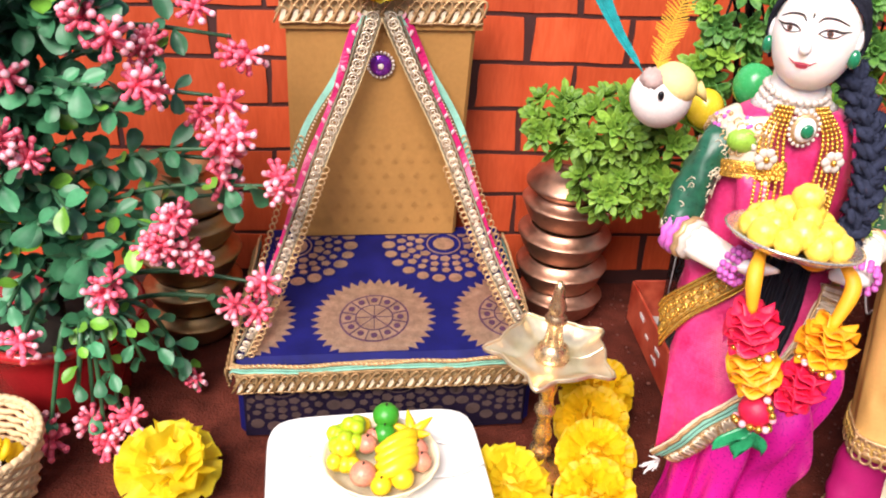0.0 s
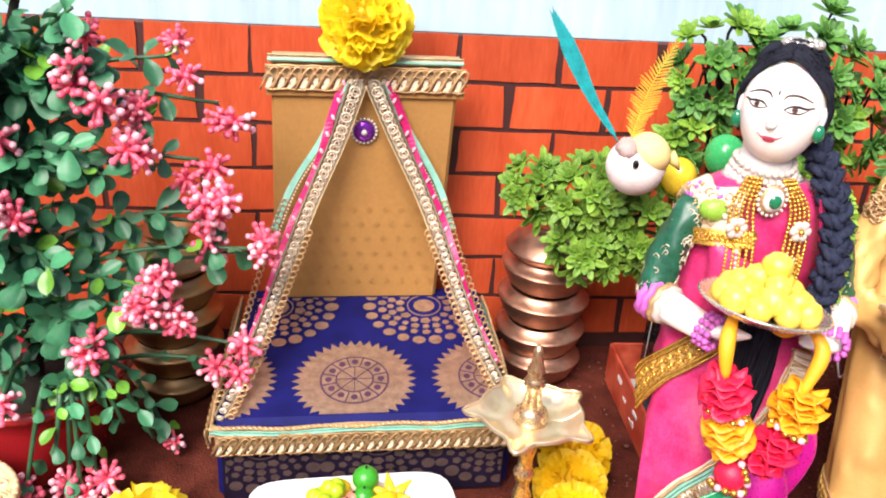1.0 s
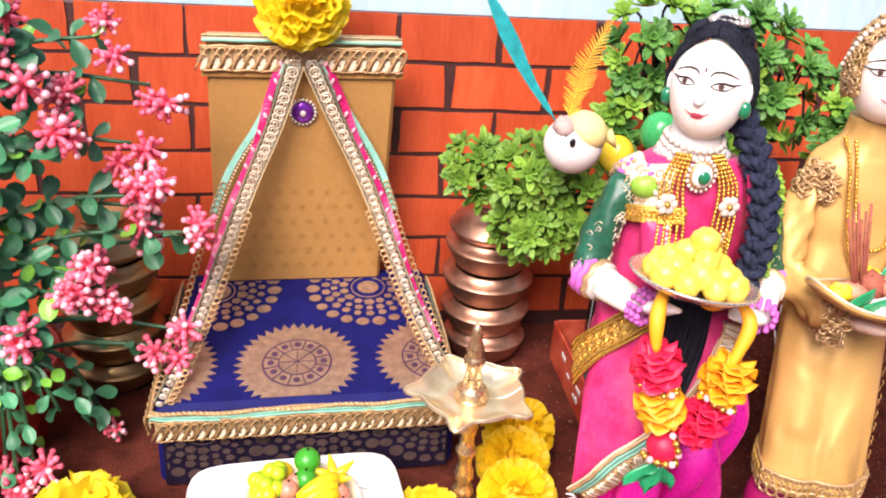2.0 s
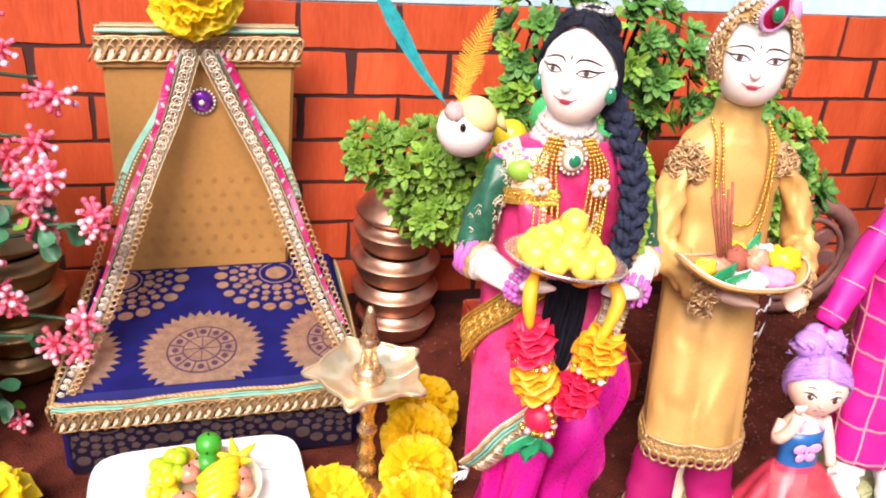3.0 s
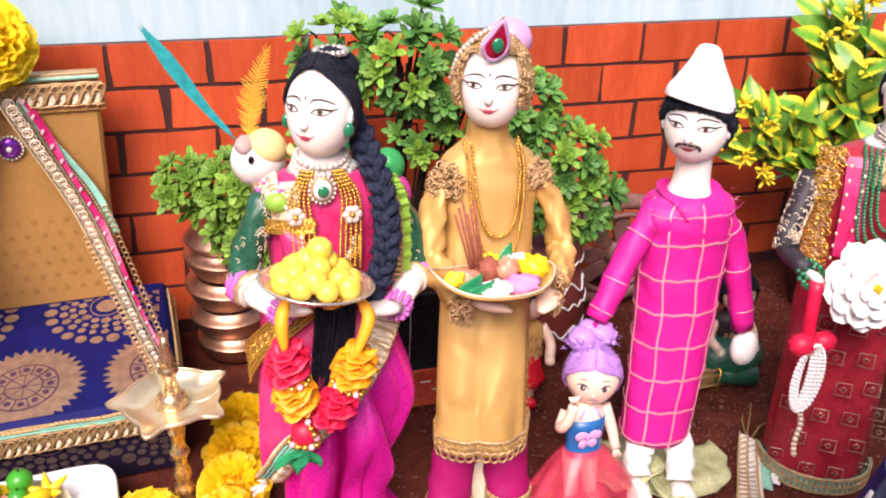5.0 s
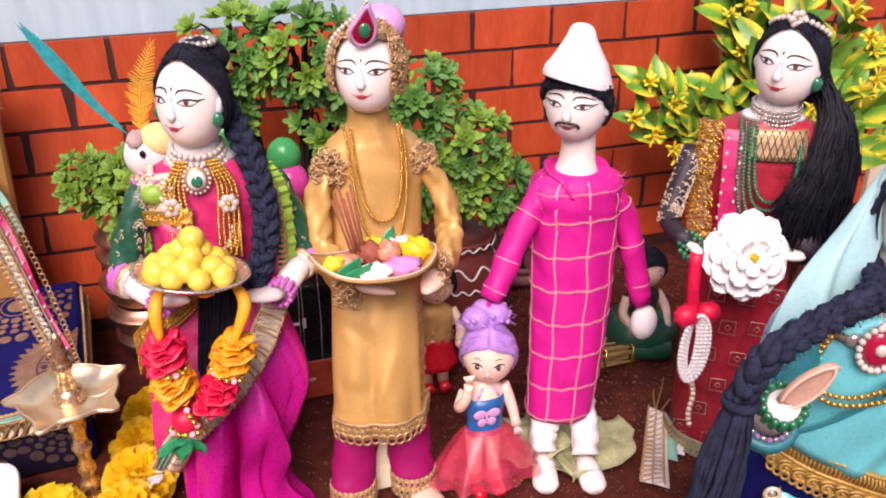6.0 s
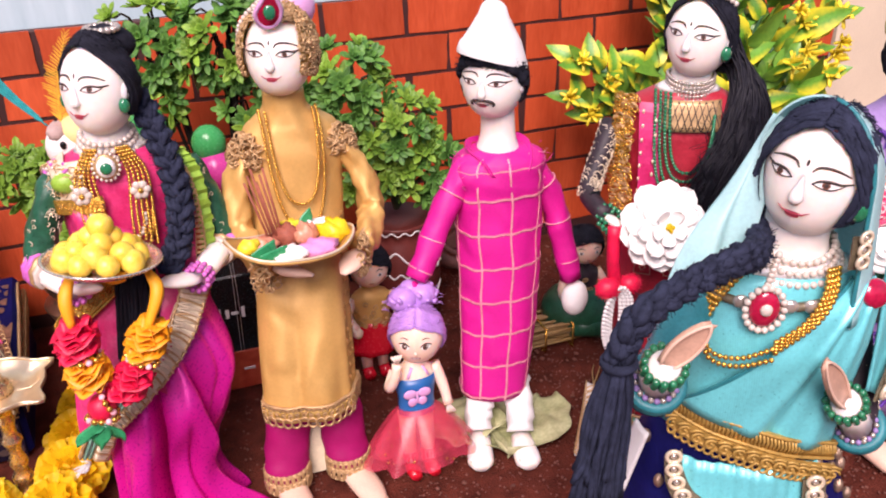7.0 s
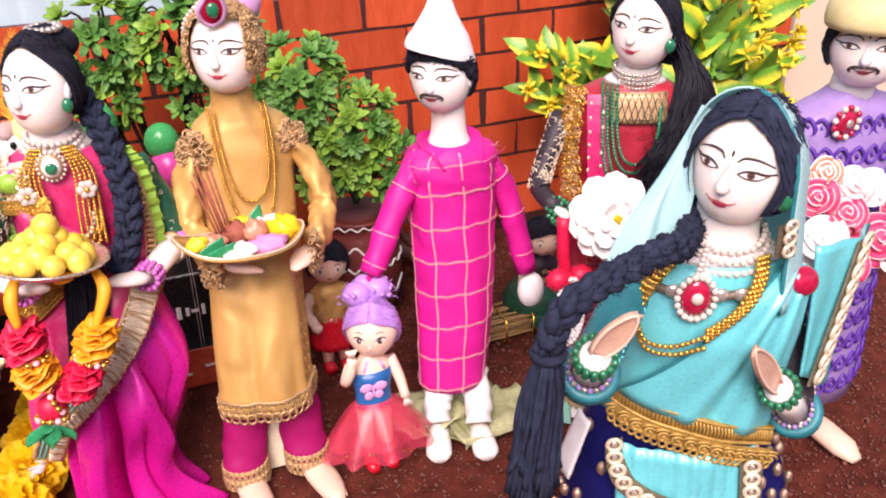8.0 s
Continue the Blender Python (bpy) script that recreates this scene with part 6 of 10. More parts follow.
        for sg in (-1, 1):
            for i in range(strands * 2):
                f = i / (2 * strands - 1)
                v0 = line + 0.02 + f * (1.5 - line) + q.uniform(-0.03, 0.02)
                e = lambda: q.uniform(-0.04, 0.04)
                pts = [(0.03 * sg, v0), (sg * (0.45 + 0.30 * f) + e(), v0 - 0.10 - 0.10 * f + e()), (sg * (sides * 0.86 + 0.55 * f) + e(), 0.30 + 0.42 * f + e()), (sg * (sides + 0.18 + 0.9 * f) + e(), -0.12 + 0.30 * f + e()), (sg * (sides + 0.22 + 1.4 * f), -0.50 + 0.25 * f)]
                kk = k * q.uniform(0.992, 1.022)
                path = spline([self.at(u, v, kk) for u, v in pts], 18)
                r0 = self.r * q.uniform(0.030, 0.058)
                s.tube([p + Vector((q.uniform(-1, 1), q.uniform(-1, 1), q.uniform(-1, 1))) * r0 * 0.38 for p in path], [r0 * q.uniform(0.72, 1.22) for _ in path], m, 6)
        for _ in range(420):
            u, v = q.uniform(-2.2, 2.2), q.uniform(line - 0.1, 1.5)
            if not bare(u, v):
                a = self.at(u, v, k * 1.01)
                s.tube([a, self.at(u + q.uniform(-0.15, 0.15), v - q.uniform(0.0, 0.15), k * q.uniform(1.03, 1.075))], 0.00020, m, 3)


class Body:
    """Level rings, and the front of them for what lies on the chest."""

    def __init__(self, rows):
        self.rows = sorted(rows)

    def ring(self, z):
        zs = [q[0] for q in self.rows]
        return [float(np.interp(z, zs, [q[k] for q in self.rows])) for k in (1, 2, 3, 4)]

    def front(self, x, z, out=0.001):
        cx, cy, rx, ry = self.ring(z)
        t = max(-0.98, min(0.98, (x - cx) / (rx + out)))
        return Vector((x, cy - (ry + out) * math.sqrt(1 - t * t), z))

    def on(self, a, z, out=0.001):
        cx, cy, rx, ry = self.ring(z)
        return Vector((cx + math.cos(a) * (rx + out), cy + math.sin(a) * (ry + out), z))

    def band(self, s, ends, w, m, cloth, out=0.003, n=36):
        """A brocade band on the cloth from (angle, z) to (angle, z): cloth, corded edges and rows of worked loops."""
        (a0, z0), (a1, z1) = ends
        at = lambda u, v, o=0.0: self.on(a0 + (a1 - a0) * u, z0 + (z1 - z0) * u + (v - 0.5) * w, out + o)
        s.grid(lambda u, v: at(u, v), n, 6, cloth, 0.0010)
        for v in (0.02, 0.16, 0.84, 0.98):
            s.tube([at(k / n, v, 0.0012 + 0.0004 * (k % 2)) for k in range(n + 1)], 0.0009, m, 5)
        count = max(4, round(((at(0, 0.5) - at(1, 0.5)).length) / (w * 0.24)))
        for k in range(count):
            for j, v in enumerate((0.36, 0.64)):
                u = (k + 0.5 * j + 0.25) / count
                r = 0.10
                s.tube([at(u + r * 1.1 / count * 3.4 * math.cos(b), v + r * math.sin(b), 0.0014) for b in [2 * math.pi * i / 9 for i in range(9)]], 0.0007, m, 4, closed=True)
                s.ball(at(u, v, 0.0012), 0.0009, m, 5, 4)

    def hang(self, x0, z0, x1, z1, low, out=0.002, n=40, sharp=1.0):
        """A necklace's line from (x0, z0) to (x1, z1), hanging down to low."""
        pts = []
        for k in range(n):
            u = k / (n - 1)
            x = x0 + (x1 - x0) * (0.5 - 0.5 * math.cos(math.pi * u)) if sharp == 1.0 else x0 + (x1 - x0) * u
            drop = 1 - abs(2 * u - 1) ** (2.4 * sharp)
            pts.append(self.front(x, (z0 + (z1 - z0) * u) * (1 - drop) + low * drop, out))
        return pts

    def around(self, z, out, a0=0.0, a1=2 * math.pi, n=60, slope=0.0):
        pts = []
        for k in range(n):
            a = a0 + (a1 - a0) * k / (n - 1)
            zz = z + slope * math.cos(a)
            cx, cy, rx, ry = self.ring(zz)
            pts.append(Vector((cx + math.cos(a) * (rx + out), cy + math.sin(a) * (ry + out), zz)))
        return pts


def braided_band(s, pts, w, m, cloth=None):
    """A braid border: a cloth band with two cords and two rows of loops."""
    pts = [Vector(p) for p in pts]
    sides = []
    for i, p in enumerate(pts):
        d = (pts[min(i + 1, len(pts) - 1)] - pts[max(i - 1, 0)]).normalized()
        v = Vector((0, 0, 1)) - d * d.z
        sides.append(v.normalized() if v.length > 1e-6 else Vector((1, 0, 0)))
    s.strip(pts, sides, w, cloth or m, 0.0010)
    out = []
    for i, p in enumerate(pts):
        d = (pts[min(i + 1, len(pts) - 1)] - pts[max(i - 1, 0)]).normalized()
        o = d.cross(sides[i]).normalized()
        if o.y > 0:
            o = -o
        out.append(o)
    for f in (-0.5, 0.5):
        s.tube([p + q * w * f + o * (0.0010 + 0.0004 * (i % 2)) for i, (p, q, o) in enumerate(zip(pts, sides, out))], 0.0009, m, 5)
    for f in (-0.24, 0.24):
        loops(s, [p + q * w * f + o * 0.0014 for p, q, o in zip(pts, sides, out)], w * 0.22, m, w * 0.30)


def rope(s, path, r, m, loose=1.0):
    """A woollen plait of three strands along a line, each of four twisted yarns."""
    pts = along(path, r * 0.20)
    n = len(pts)
    q = random.Random(n)
    frame_of = []
    for i in range(n):
        d = (pts[min(i + 1, n - 1)] - pts[max(i - 1, 0)]).normalized()
        e1 = d.cross(Vector((0, -1, 0.25))).normalized()
        frame_of.append((e1, d.cross(e1)))
    for k in range(3):
        for y in range(4):
            line = []
            for i, p in enumerate(pts):
                e1, e2 = frame_of[i]
                a = i * 0.42 + 2 * math.pi * k / 3
                b = i * 0.13 + math.pi / 2 * y
                line.append(p + e1 * (math.sin(a) * r * 0.52 * loose + math.cos(b) * r * 0.24) + e2 * (math.sin(2 * a) * r * 0.34 * loose + math.sin(b) * r * 0.24) + Vector((q.uniform(-1, 1), q.uniform(-1, 1), q.uniform(-1, 1))) * r * 0.06)
            s.tube(line, [r * (0.39 - 0.12 * loose) * q.uniform(0.72, 1.22) for _ in line], m, 6)
    for _ in range(n * 12):
        p = pts[q.randrange(n)]
        o = Vector((q.uniform(-1, 1), q.uniform(-1, 0.3), q.uniform(-1, 1))).normalized() * r
        s.tube([p + o * (0.45 + 0.40 * loose), p + o * q.uniform(0.98, 1.16) * (0.55 + 0.45 * loose) + Vector((q.uniform(-1, 1), 0, q.uniform(-1, 1))) * 0.0016], 0.00018, m, 3)


def hand(s, wrist, tip, w, m, thick=0.45):
    a, b = Vector(wrist), Vector(tip)
    s.tube([a, a.lerp(b, 0.3), a.lerp(b, 0.65), b], [w * 0.55, w * 0.95, w * 0.8, w * 0.25], m, 10, flat=thick)


def doll_hostess():
    """A doll in a pink sari, offering sweets."""
    s = Shape()
    B = Body([(0.0, 0.539, 0.818, 0.046, 0.036), (0.03, 0.534, 0.818, 0.0370, 0.031), (0.07, 0.539, 0.819, 0.0415, 0.0300), (0.11, 0.536, 0.825, 0.0450, 0.0270), (0.145, 0.528, 0.834, 0.042, 0.0255), (0.17, 0.526, 0.836, 0.036, 0.024), (0.20, 0.526, 0.836, 0.037, 0.024), (0.228, 0.526, 0.836, 0.039, 0.023), (0.245, 0.525, 0.836, 0.036, 0.020), (0.254, 0.524, 0.835, 0.022, 0.015), (0.262, 0.523, 0.834, 0.0135, 0.0125), (0.275, 0.523, 0.834, 0.0125, 0.0125)])
    low = [q for q in B.rows if q[0] <= 0.17]
    groove = lambda x, c, w: math.exp(-(((x - c) / w) ** 2))

    def satin(a, z):
        k = min(1, max(0, 0.158 - z) * 11)
        off = lambda c: (a - c + math.pi) % (2 * math.pi) - math.pi

        def lap(c, rise, drop, reach):
            """A panel that ends in an overhanging edge at c, with the next one tucked under it."""
            d = off(c)
            edge = 1 / (1 + math.exp(max(-60, min(60, -d / 0.020))))
            return rise * math.exp(-((d / 0.42) ** 2)) * (1 - edge) - drop * edge * math.exp(-d / reach if d > 0 else 0)
        v = 0.0
        v += lap(4.46 + 0.9 * (z - 0.05), 0.16, 0.46 * min(1, max(0, (0.125 - z) * 22)), 0.38)
        v += lap(5.02 + (0.112 - z) * 9.0, 0.20, 0.44 * min(1, max(0, (0.120 - z) * 30)), 0.50)
        v += lap(3.55 + 2.2 * (z - 0.06), 0.06, 0.16, 0.35) + lap(0.35, 0.05, 0.15, 0.4) + lap(1.6, 0.05, 0.15, 0.4) + lap(2.6, 0.05, 0.15, 0.4)
        v += 0.20 * groove(z, 0.080, 0.026) * groove(off(4.80), 0, 0.30) + 0.26 * groove(z, 0.100, 0.026) * groove(off(5.75), 0, 0.42)
        v -= 0.16 * groove(z, 0.034, 0.020) * (groove(off(5.1), 0, 0.45) + groove(off(5.9), 0, 0.5)) + 0.09 * groove(z, 0.046, 0.014) * groove(off(4.1), 0, 0.3)
        for c, deep in ((4.48 + 0.9 * (z - 0.05), min(1, max(0, (0.120 - z) * 25))), (5.05 + (0.112 - z) * 9.0, min(1, max(0, (0.115 - z) * 30))), (4.86 + (0.10 - z) * 5.0, 0.45 * min(1, max(0, (0.085 - z) * 30))), (3.95 + 2.0 * (z - 0.03), 0.5 * min(1, max(0, (0.06 - z) * 30))), (5.55 + (0.112 - z) * 4.0, 0.4)):
            v -= 0.34 * deep * math.exp(-((off(c) / 0.075) ** 2))
        v += 0.24 * groove(z, 0.040, 0.030) * groove(off(4.02), 0, 0.30)
        v += 0.060 * math.sin(a * 5.5 - z * 85 + 0.8) * groove(off(4.9), 0, 0.9) * min(1, max(0, (0.12 - z) * 20))
        v += 0.014 * math.sin(a * 7 + z * 75 + 1.5 * math.sin(a * 2)) + 0.006 * math.sin(a * 15 - z * 110)
        v += 0.14 * groove(z, 0.0, 0.016) * (0.5 + 0.5 * math.sin(a * 9 + 2 * math.sin(a * 3)))
        return 0.97 + k * v
    s.rings(low, MAGENTA, 340, satin, 18)
    s.rings([q for q in B.rows if q[0] >= 0.145 and q[0] <= 0.254], PINK_SILK, 48)
    s.rings([q for q in B.rows if q[0] >= 0.2535], SKIN, 24)
    # sari over the shoulder, lace-bordered wrap at the waist
    s.grid(lambda u, v: B.front(0.494 + 0.034 * v + 0.010 * u, 0.228 - 0.106 * u - 0.020 * v, 0.0045 + 0.0018 * math.sin(u * 9 + v * 5)), 16, 8, PINK_SILK, 0.001)
    line = ((0.4885, 0.054), (0.4945, 0.070), (0.5015, 0.0860), (0.5157, 0.1020), (0.5343, 0.1220), (0.5480, 0.1400), (0.5555, 0.1570), (0.5575, 0.1640))
    low_edge = lambda x: float(np.interp(x, [w[0] for w in line], [w[1] for w in line]))
    s.grid(lambda u, v: B.front(0.484 + 0.0715 * v, 0.170 - (0.170 - low_edge(0.484 + 0.0715 * v)) * u, 0.0055 + 0.0035 * u + 0.0016 * math.sin(v * 14 + u * 4) * u + 0.0012 * math.sin(u * 9 + v * 6)), 16, 30, PINK_SILK, 0.001)
    B.band(s, ((3.20, 0.127), (4.50, 0.187)), 0.0230, GOLD_BEAD, BELT, 0.0100)
    hem = spline([B.front(x, z, 0.0110) for x, z in line], 40)
    slope = [((hem[min(k + 1, 39)] - hem[max(k - 1, 0)]).normalized()).cross(Vector((0, -1, 0))).normalized() * -1 for k in range(40)]
    s.strip(hem, slope, 0.0185, CREAM_CLOTH, 0.0010)
    for off in (-0.0080, 0.0078):
        s.tube([p + e * (off + 0.0004 * math.sin(k * 1.7)) + Vector((0, -0.0012 - 0.0004 * (k % 2), 0)) for k, (p, e) in enumerate(zip(hem, slope))], 0.0011, BRAID, 5)
    for off, rr in ((0.0052, 0.0013), (0.0024, 0.0010)):
        s.tube([p + e * off + Vector((0, -0.0012, 0)) for p, e in zip(hem[:19], slope[:19])], rr, TEAL_CORD, 5)
    s.tube([p + e * 0.0002 + Vector((0, -0.0014, 0)) for p, e in zip(hem[:19], slope[:19])], 0.0009, BRAID, 5)
    for k, (p, e) in enumerate(zip(hem, slope)):
        top = 0.0 if k < 18 else 0.0078
        d = (hem[min(k + 1, 39)] - hem[max(k - 1, 0)]) * 0.5
        s.tube(spline([p - d * 0.5 - e * 0.0092 + Vector((0, -0.0014, 0)), p + d * 0.25 - e * 0.002 + Vector((0, -0.0032, 0)), p + d * 0.55 + e * top + Vector((0, -0.0018, 0)), p + d * 0.95 - e * 0.001 + Vector((0, -0.0026, 0)), p + d * 0.55 - e * 0.0092 + Vector((0, -0.0014, 0))], 11), 0.0008, PALE_BRAID if k % 3 else BRAID, 5)
        if k % 2 == 0:
            s.strip([p - e * 0.0072 + Vector((0, -0.0010, 0)), p - e * 0.0005 + Vector((0, -0.0012, 0))], d, d.length * 1.1, CREAM_CLOTH, 0.0010)
    q = random.Random(4)
    for k in range(24):
        s.tube([hem[0] + Vector((-0.002, 0, -0.003)), hem[0] + Vector((q.uniform(-0.013, -0.005), q.uniform(-0.006, 0.004), q.uniform(-0.011, 0.000)))], 0.0004, WHITE_CLOTH, 4)
    loops(s, B.around(0.163, 0.0035, -0.9, 0.2, 24), 0.0055, PALE_BRAID, 0.0055, 0.0010)
    loops(s, B.around(0.155, 0.0035, -0.9, 0.2, 24), 0.0050, BRAID, 0.0055, 0.0010)
    # blouse, pallu
    s.grid(lambda u, v: B.on(2.9 + 1.35 * v, 0.2515 - 0.026 * u + 0.0015 * math.sin(v * 9), 0.0030 + 0.0010 * math.sin(u * 5 + v * 11)), 10, 18, PALE_BRAID, 0.001)
    for c in ((3.85, 0.2400), (3.25, 0.2300)):
        s.ball(B.on(*c, 0.0015), (0.0085, 0.0060, 0.0066), LIME, 16, 10)
    q = random.Random(14)
    for k in range(110):
        a, z = 2.95 + 1.25 * q.random(), 0.2505 - 0.024 * q.random()
        p = B.on(a, z, 0.0048)
        if k % 3:
            s.ball(p, (0.0013, 0.0010, 0.0013), (WHITE_BEAD, BRAID, PURPLE_TRIM, CREAM_CLOTH)[k % 4], 6, 4)
        else:
            s.tube([p + Vector((0.0019 * math.cos(b), -0.0004, 0.0019 * math.sin(b))) for b in [2 * math.pi * i / 8 for i in range(8)]], 0.0004, BRAID, 4, closed=True)
    B.band(s, ((2.85, 0.2225), (4.45, 0.2290)), 0.0080, GOLD_BEAD, BRAID, 0.0045, 28)
    ruff = spline([(0.559, 0.816, 0.254), (0.5665, 0.816, 0.238), (0.5690, 0.816, 0.208), (0.5670, 0.815, 0.178), (0.561, 0.814, 0.150)], 40)
    s.strip([p + Vector((0.0008 * math.sin(k * 2.3), -0.0010 * math.cos(k * 2.3), 0)) for k, p in enumerate(ruff)], (1, 0.3, 0), 0.0085, LIME, 0.0012)
    loops(s, [p + Vector((-0.0050, -0.0035, -0.002)) for p in ruff[3:]], 0.0030, BRAID, 0.0036, 0.0008)
    s.strip([Vector((0.552, 0.814, 0.25)), Vector((0.557, 0.810, 0.22)), Vector((0.553, 0.808, 0.18))], (1, 0.2, 0), 0.014, PINK_SILK, 0.0014)
    # arms
    for sg, sh, el, wr, tip in ((-1, (0.4915, 0.832, 0.240), (0.4715, 0.822, 0.190), (0.492, 0.790, 0.187), (0.505, 0.775, 0.193)), (1, (0.562, 0.836, 0.238), (0.580, 0.828, 0.182), (0.560, 0.795, 0.178), (0.535, 0.778, 0.187))):
        sh, el, wr, tip = (Vector(q) for q in (sh, el, wr, tip))
        s.tube(spline([sh, sh.lerp(el, 0.5) + Vector((sg * 0.003, 0, 0)), el], 12), [0.0090, 0.0096, 0.0096, 0.0094, 0.0092, 0.0092, 0.0092, 0.0093, 0.0094, 0.0094, 0.0094, 0.0092], GREEN_SILK, 26, crease=0.085)
        q = random.Random(3 + sg)
        for k in range(54):
            f, a = (k + q.random()) / 54, q.uniform(3.0, 6.4)
            mid = sh.lerp(el, 0.5) + Vector((sg * 0.003, 0, 0))
            base = sh.lerp(mid, f * 2) if f < 0.5 else mid.lerp(el, f * 2 - 1)
            rr, a1 = 0.0097, q.uniform(0.13, 0.28)
            c = lambda t, dz: base + Vector((math.cos(a + t) * rr, math.sin(a + t) * rr, dz))
            s.tube(spline([c(-a1, -0.002), c(0, 0.0015), c(a1, 0.0005), c(a1 * 0.6, -0.0012), c(0.02, -0.0004)], 9), 0.00030, PALE_BRAID, 4)
        ax = (wr - el).normalized()
        for d, rr, m in ((0.0, 0.0114, PURPLE_TRIM), (0.004, 0.0118, PURPLE_TRIM), (0.008, 0.0114, BRAID), (0.011, 0.0104, WHITE_BEAD)):
            c = el + ax * d
            e1 = ax.orthogonal().normalized()
            e2 = ax.cross(e1)
            ring = [c + e1 * math.cos(a) * rr * 0.86 + e2 * math.sin(a) * rr * 0.86 for a in [2 * math.pi * k / 18 for k in range(18)]]
            s.tube([p + ax * 0.0008 * (-1) ** k for k, p in enumerate(ring)], 0.0023, m, 6, closed=True)
        s.tube([el, el.lerp(wr, 0.5), wr], [0.0100, 0.0085, 0.0070], SKIN, 12)
        e1 = ax.orthogonal().normalized()
        e2 = ax.cross(e1)
        for d in (0.0, 0.0032, 0.0064):
            c = wr - ax * (0.003 - d)
            for k in range(12):
                a = 2 * math.pi * k / 12
                s.ball(c + e1 * math.cos(a) * 0.0080 + e2 * math.sin(a) * 0.0080, 0.0019, PURPLE_TRIM, 6, 5)
        hand(s, wr, tip, 0.0095, SKIN)
    # head
    h = Head((0.5235, 0.829, 0.2905), 0.0200, 0.0290, -37, 13)
    h.build(s, SKIN)
    h.face(s, SKIN)
    h.hair(s, HAIR, 0.86, 1.40, 1.08, -0.25, 17)
    s.ball((0.530, 0.842, 0.3115), (0.0180, 0.014, 0.0115), HAIR, 18, 11, warp=lambda w: 1 + 0.05 * math.sin(w.x * 11 + w.z * 7) * math.sin(w.y * 9))
    for k in range(16):
        a = 2 * math.pi * k / 16
        s.ball((0.531 + math.cos(a) * 0.0085, 0.838 + math.sin(a) * 0.008, 0.3215), 0.0022, CRYSTAL, 6, 5)
    rope(s, spline([(0.5385, 0.842, 0.288), (0.547, 0.828, 0.270), (0.5540, 0.812, 0.245), (0.5555, 0.804, 0.220), (0.5500, 0.800, 0.198), (0.5415, 0.797, 0.184)], 40), 0.0086, NAVY_WOOL)
    q = random.Random(12)
    for k in range(60):
        x = 0.524 + q.uniform(-0.0115, 0.0115)
        s.tube(spline([(x, 0.800 + q.uniform(-0.004, 0.003), 0.186), (x + q.uniform(-0.003, 0.002), 0.799, 0.150), (0.519 + (x - 0.524) * 0.7, 0.795 + q.uniform(-0.003, 0.003), 0.112 + q.uniform(-0.004, 0.010))], 7), 0.0011, SILK_HAIR, 4)
    s.ball(h.at(1.38, -0.30, 1.06), (0.0032, 0.0028, 0.0046), EMERALD, 10, 8)
    s.ball(h.at(-1.38, -0.30, 1.06), (0.0032, 0.0028, 0.0046), EMERALD, 10, 8)
    # jewellery
    for z, rx, ry in ((0.2600, 0.0158, 0.0152), (0.2560, 0.0172, 0.0164), (0.2640, 0.0148, 0.0142)):
        s.beads([(0.5225 + math.cos(a) * rx, 0.833 + math.sin(a) * ry, z - 0.0040 * max(0, -math.sin(a))) for a in [2 * math.pi * k / 60 for k in range(61)]], 0.0018, WHITE_BEAD, 0.0036, 7, 5)
    p = B.front(0.5195, 0.2500, 0.007)
    s.ball(p, (0.0070, 0.0030, 0.0080), BRAID, 18, 8)
    s.ball(p + Vector((0, -0.0018, 0)), (0.0054, 0.0026, 0.0062), EYE_WHITE, 16, 8)
    s.ball(p + Vector((0, -0.0040, 0)), (0.0034, 0.0016, 0.0036), EMERALD, 12, 7)
    for k in range(18):
        a = 2 * math.pi * k / 18
        s.ball(p + Vector((math.cos(a) * 0.0074, -0.0005, math.sin(a) * 0.0084)), 0.0011, WHITE_BEAD, 6, 4)
    for k in range(5):
        for sg in (-1, 1):
            x0, x1 = 0.521 + sg * (0.0095 + 0.0025 * k), 0.521 + sg * (0.0075 + 0.0030 * k)
            s.beads(spline([B.front(x0 * 0.6 + 0.4 * 0.521, 0.258, 0.004), B.front(x0, 0.244, 0.005), B.front(x1, 0.224, 0.0065), B.front(x1 - sg * 0.001, 0.206 - 0.0015 * k, 0.0065)], 40), 0.00115, GOLD_BEAD, 0.0022, 6, 5)
    for k, lw in enumerate((0.204, 0.199, 0.194)):
        s.beads(B.hang(0.5065 - 0.002 * k, 0.222, 0.5355 + 0.002 * k, 0.222, lw, 0.006, 40), 0.0011 if k else 0.0016, GOLD_BEAD if k else WHITE_BEAD, 0.0021 if k else 0.003, 6, 5)
    for x in (0.5035, 0.5355):
        c = B.front(x, 0.2350, 0.0085)
        for k in range(6):
            a = 2 * math.pi * k / 6
            s.ball(c + Vector((math.cos(a) * 0.0034, 0, math.sin(a) * 0.0034)), (0.0026, 0.0014, 0.0026), WHITE_BEAD, 8, 5)
        s.ball(c + Vector((0, -0.001, 0)), 0.0017, GOLD_BEAD, 7, 5)
    # the lower body leans forward
    lean = lambda z: min(1.0, max(0.0, (0.19 - z) / 0.11))
    s.v = [Vector((p[0] - 0.012 * lean(p[2]), p[1] - 0.016 * lean(p[2]), p[2] + 0.012 * lean(p[2]) * min(1.0, max(0.0, p[2] / 0.04)))) for p in s.v]
    return whole("doll", s, (0.53, 0.835, 0), "doll in a pink and green sari with gold necklaces", "doll", "standing dolls")


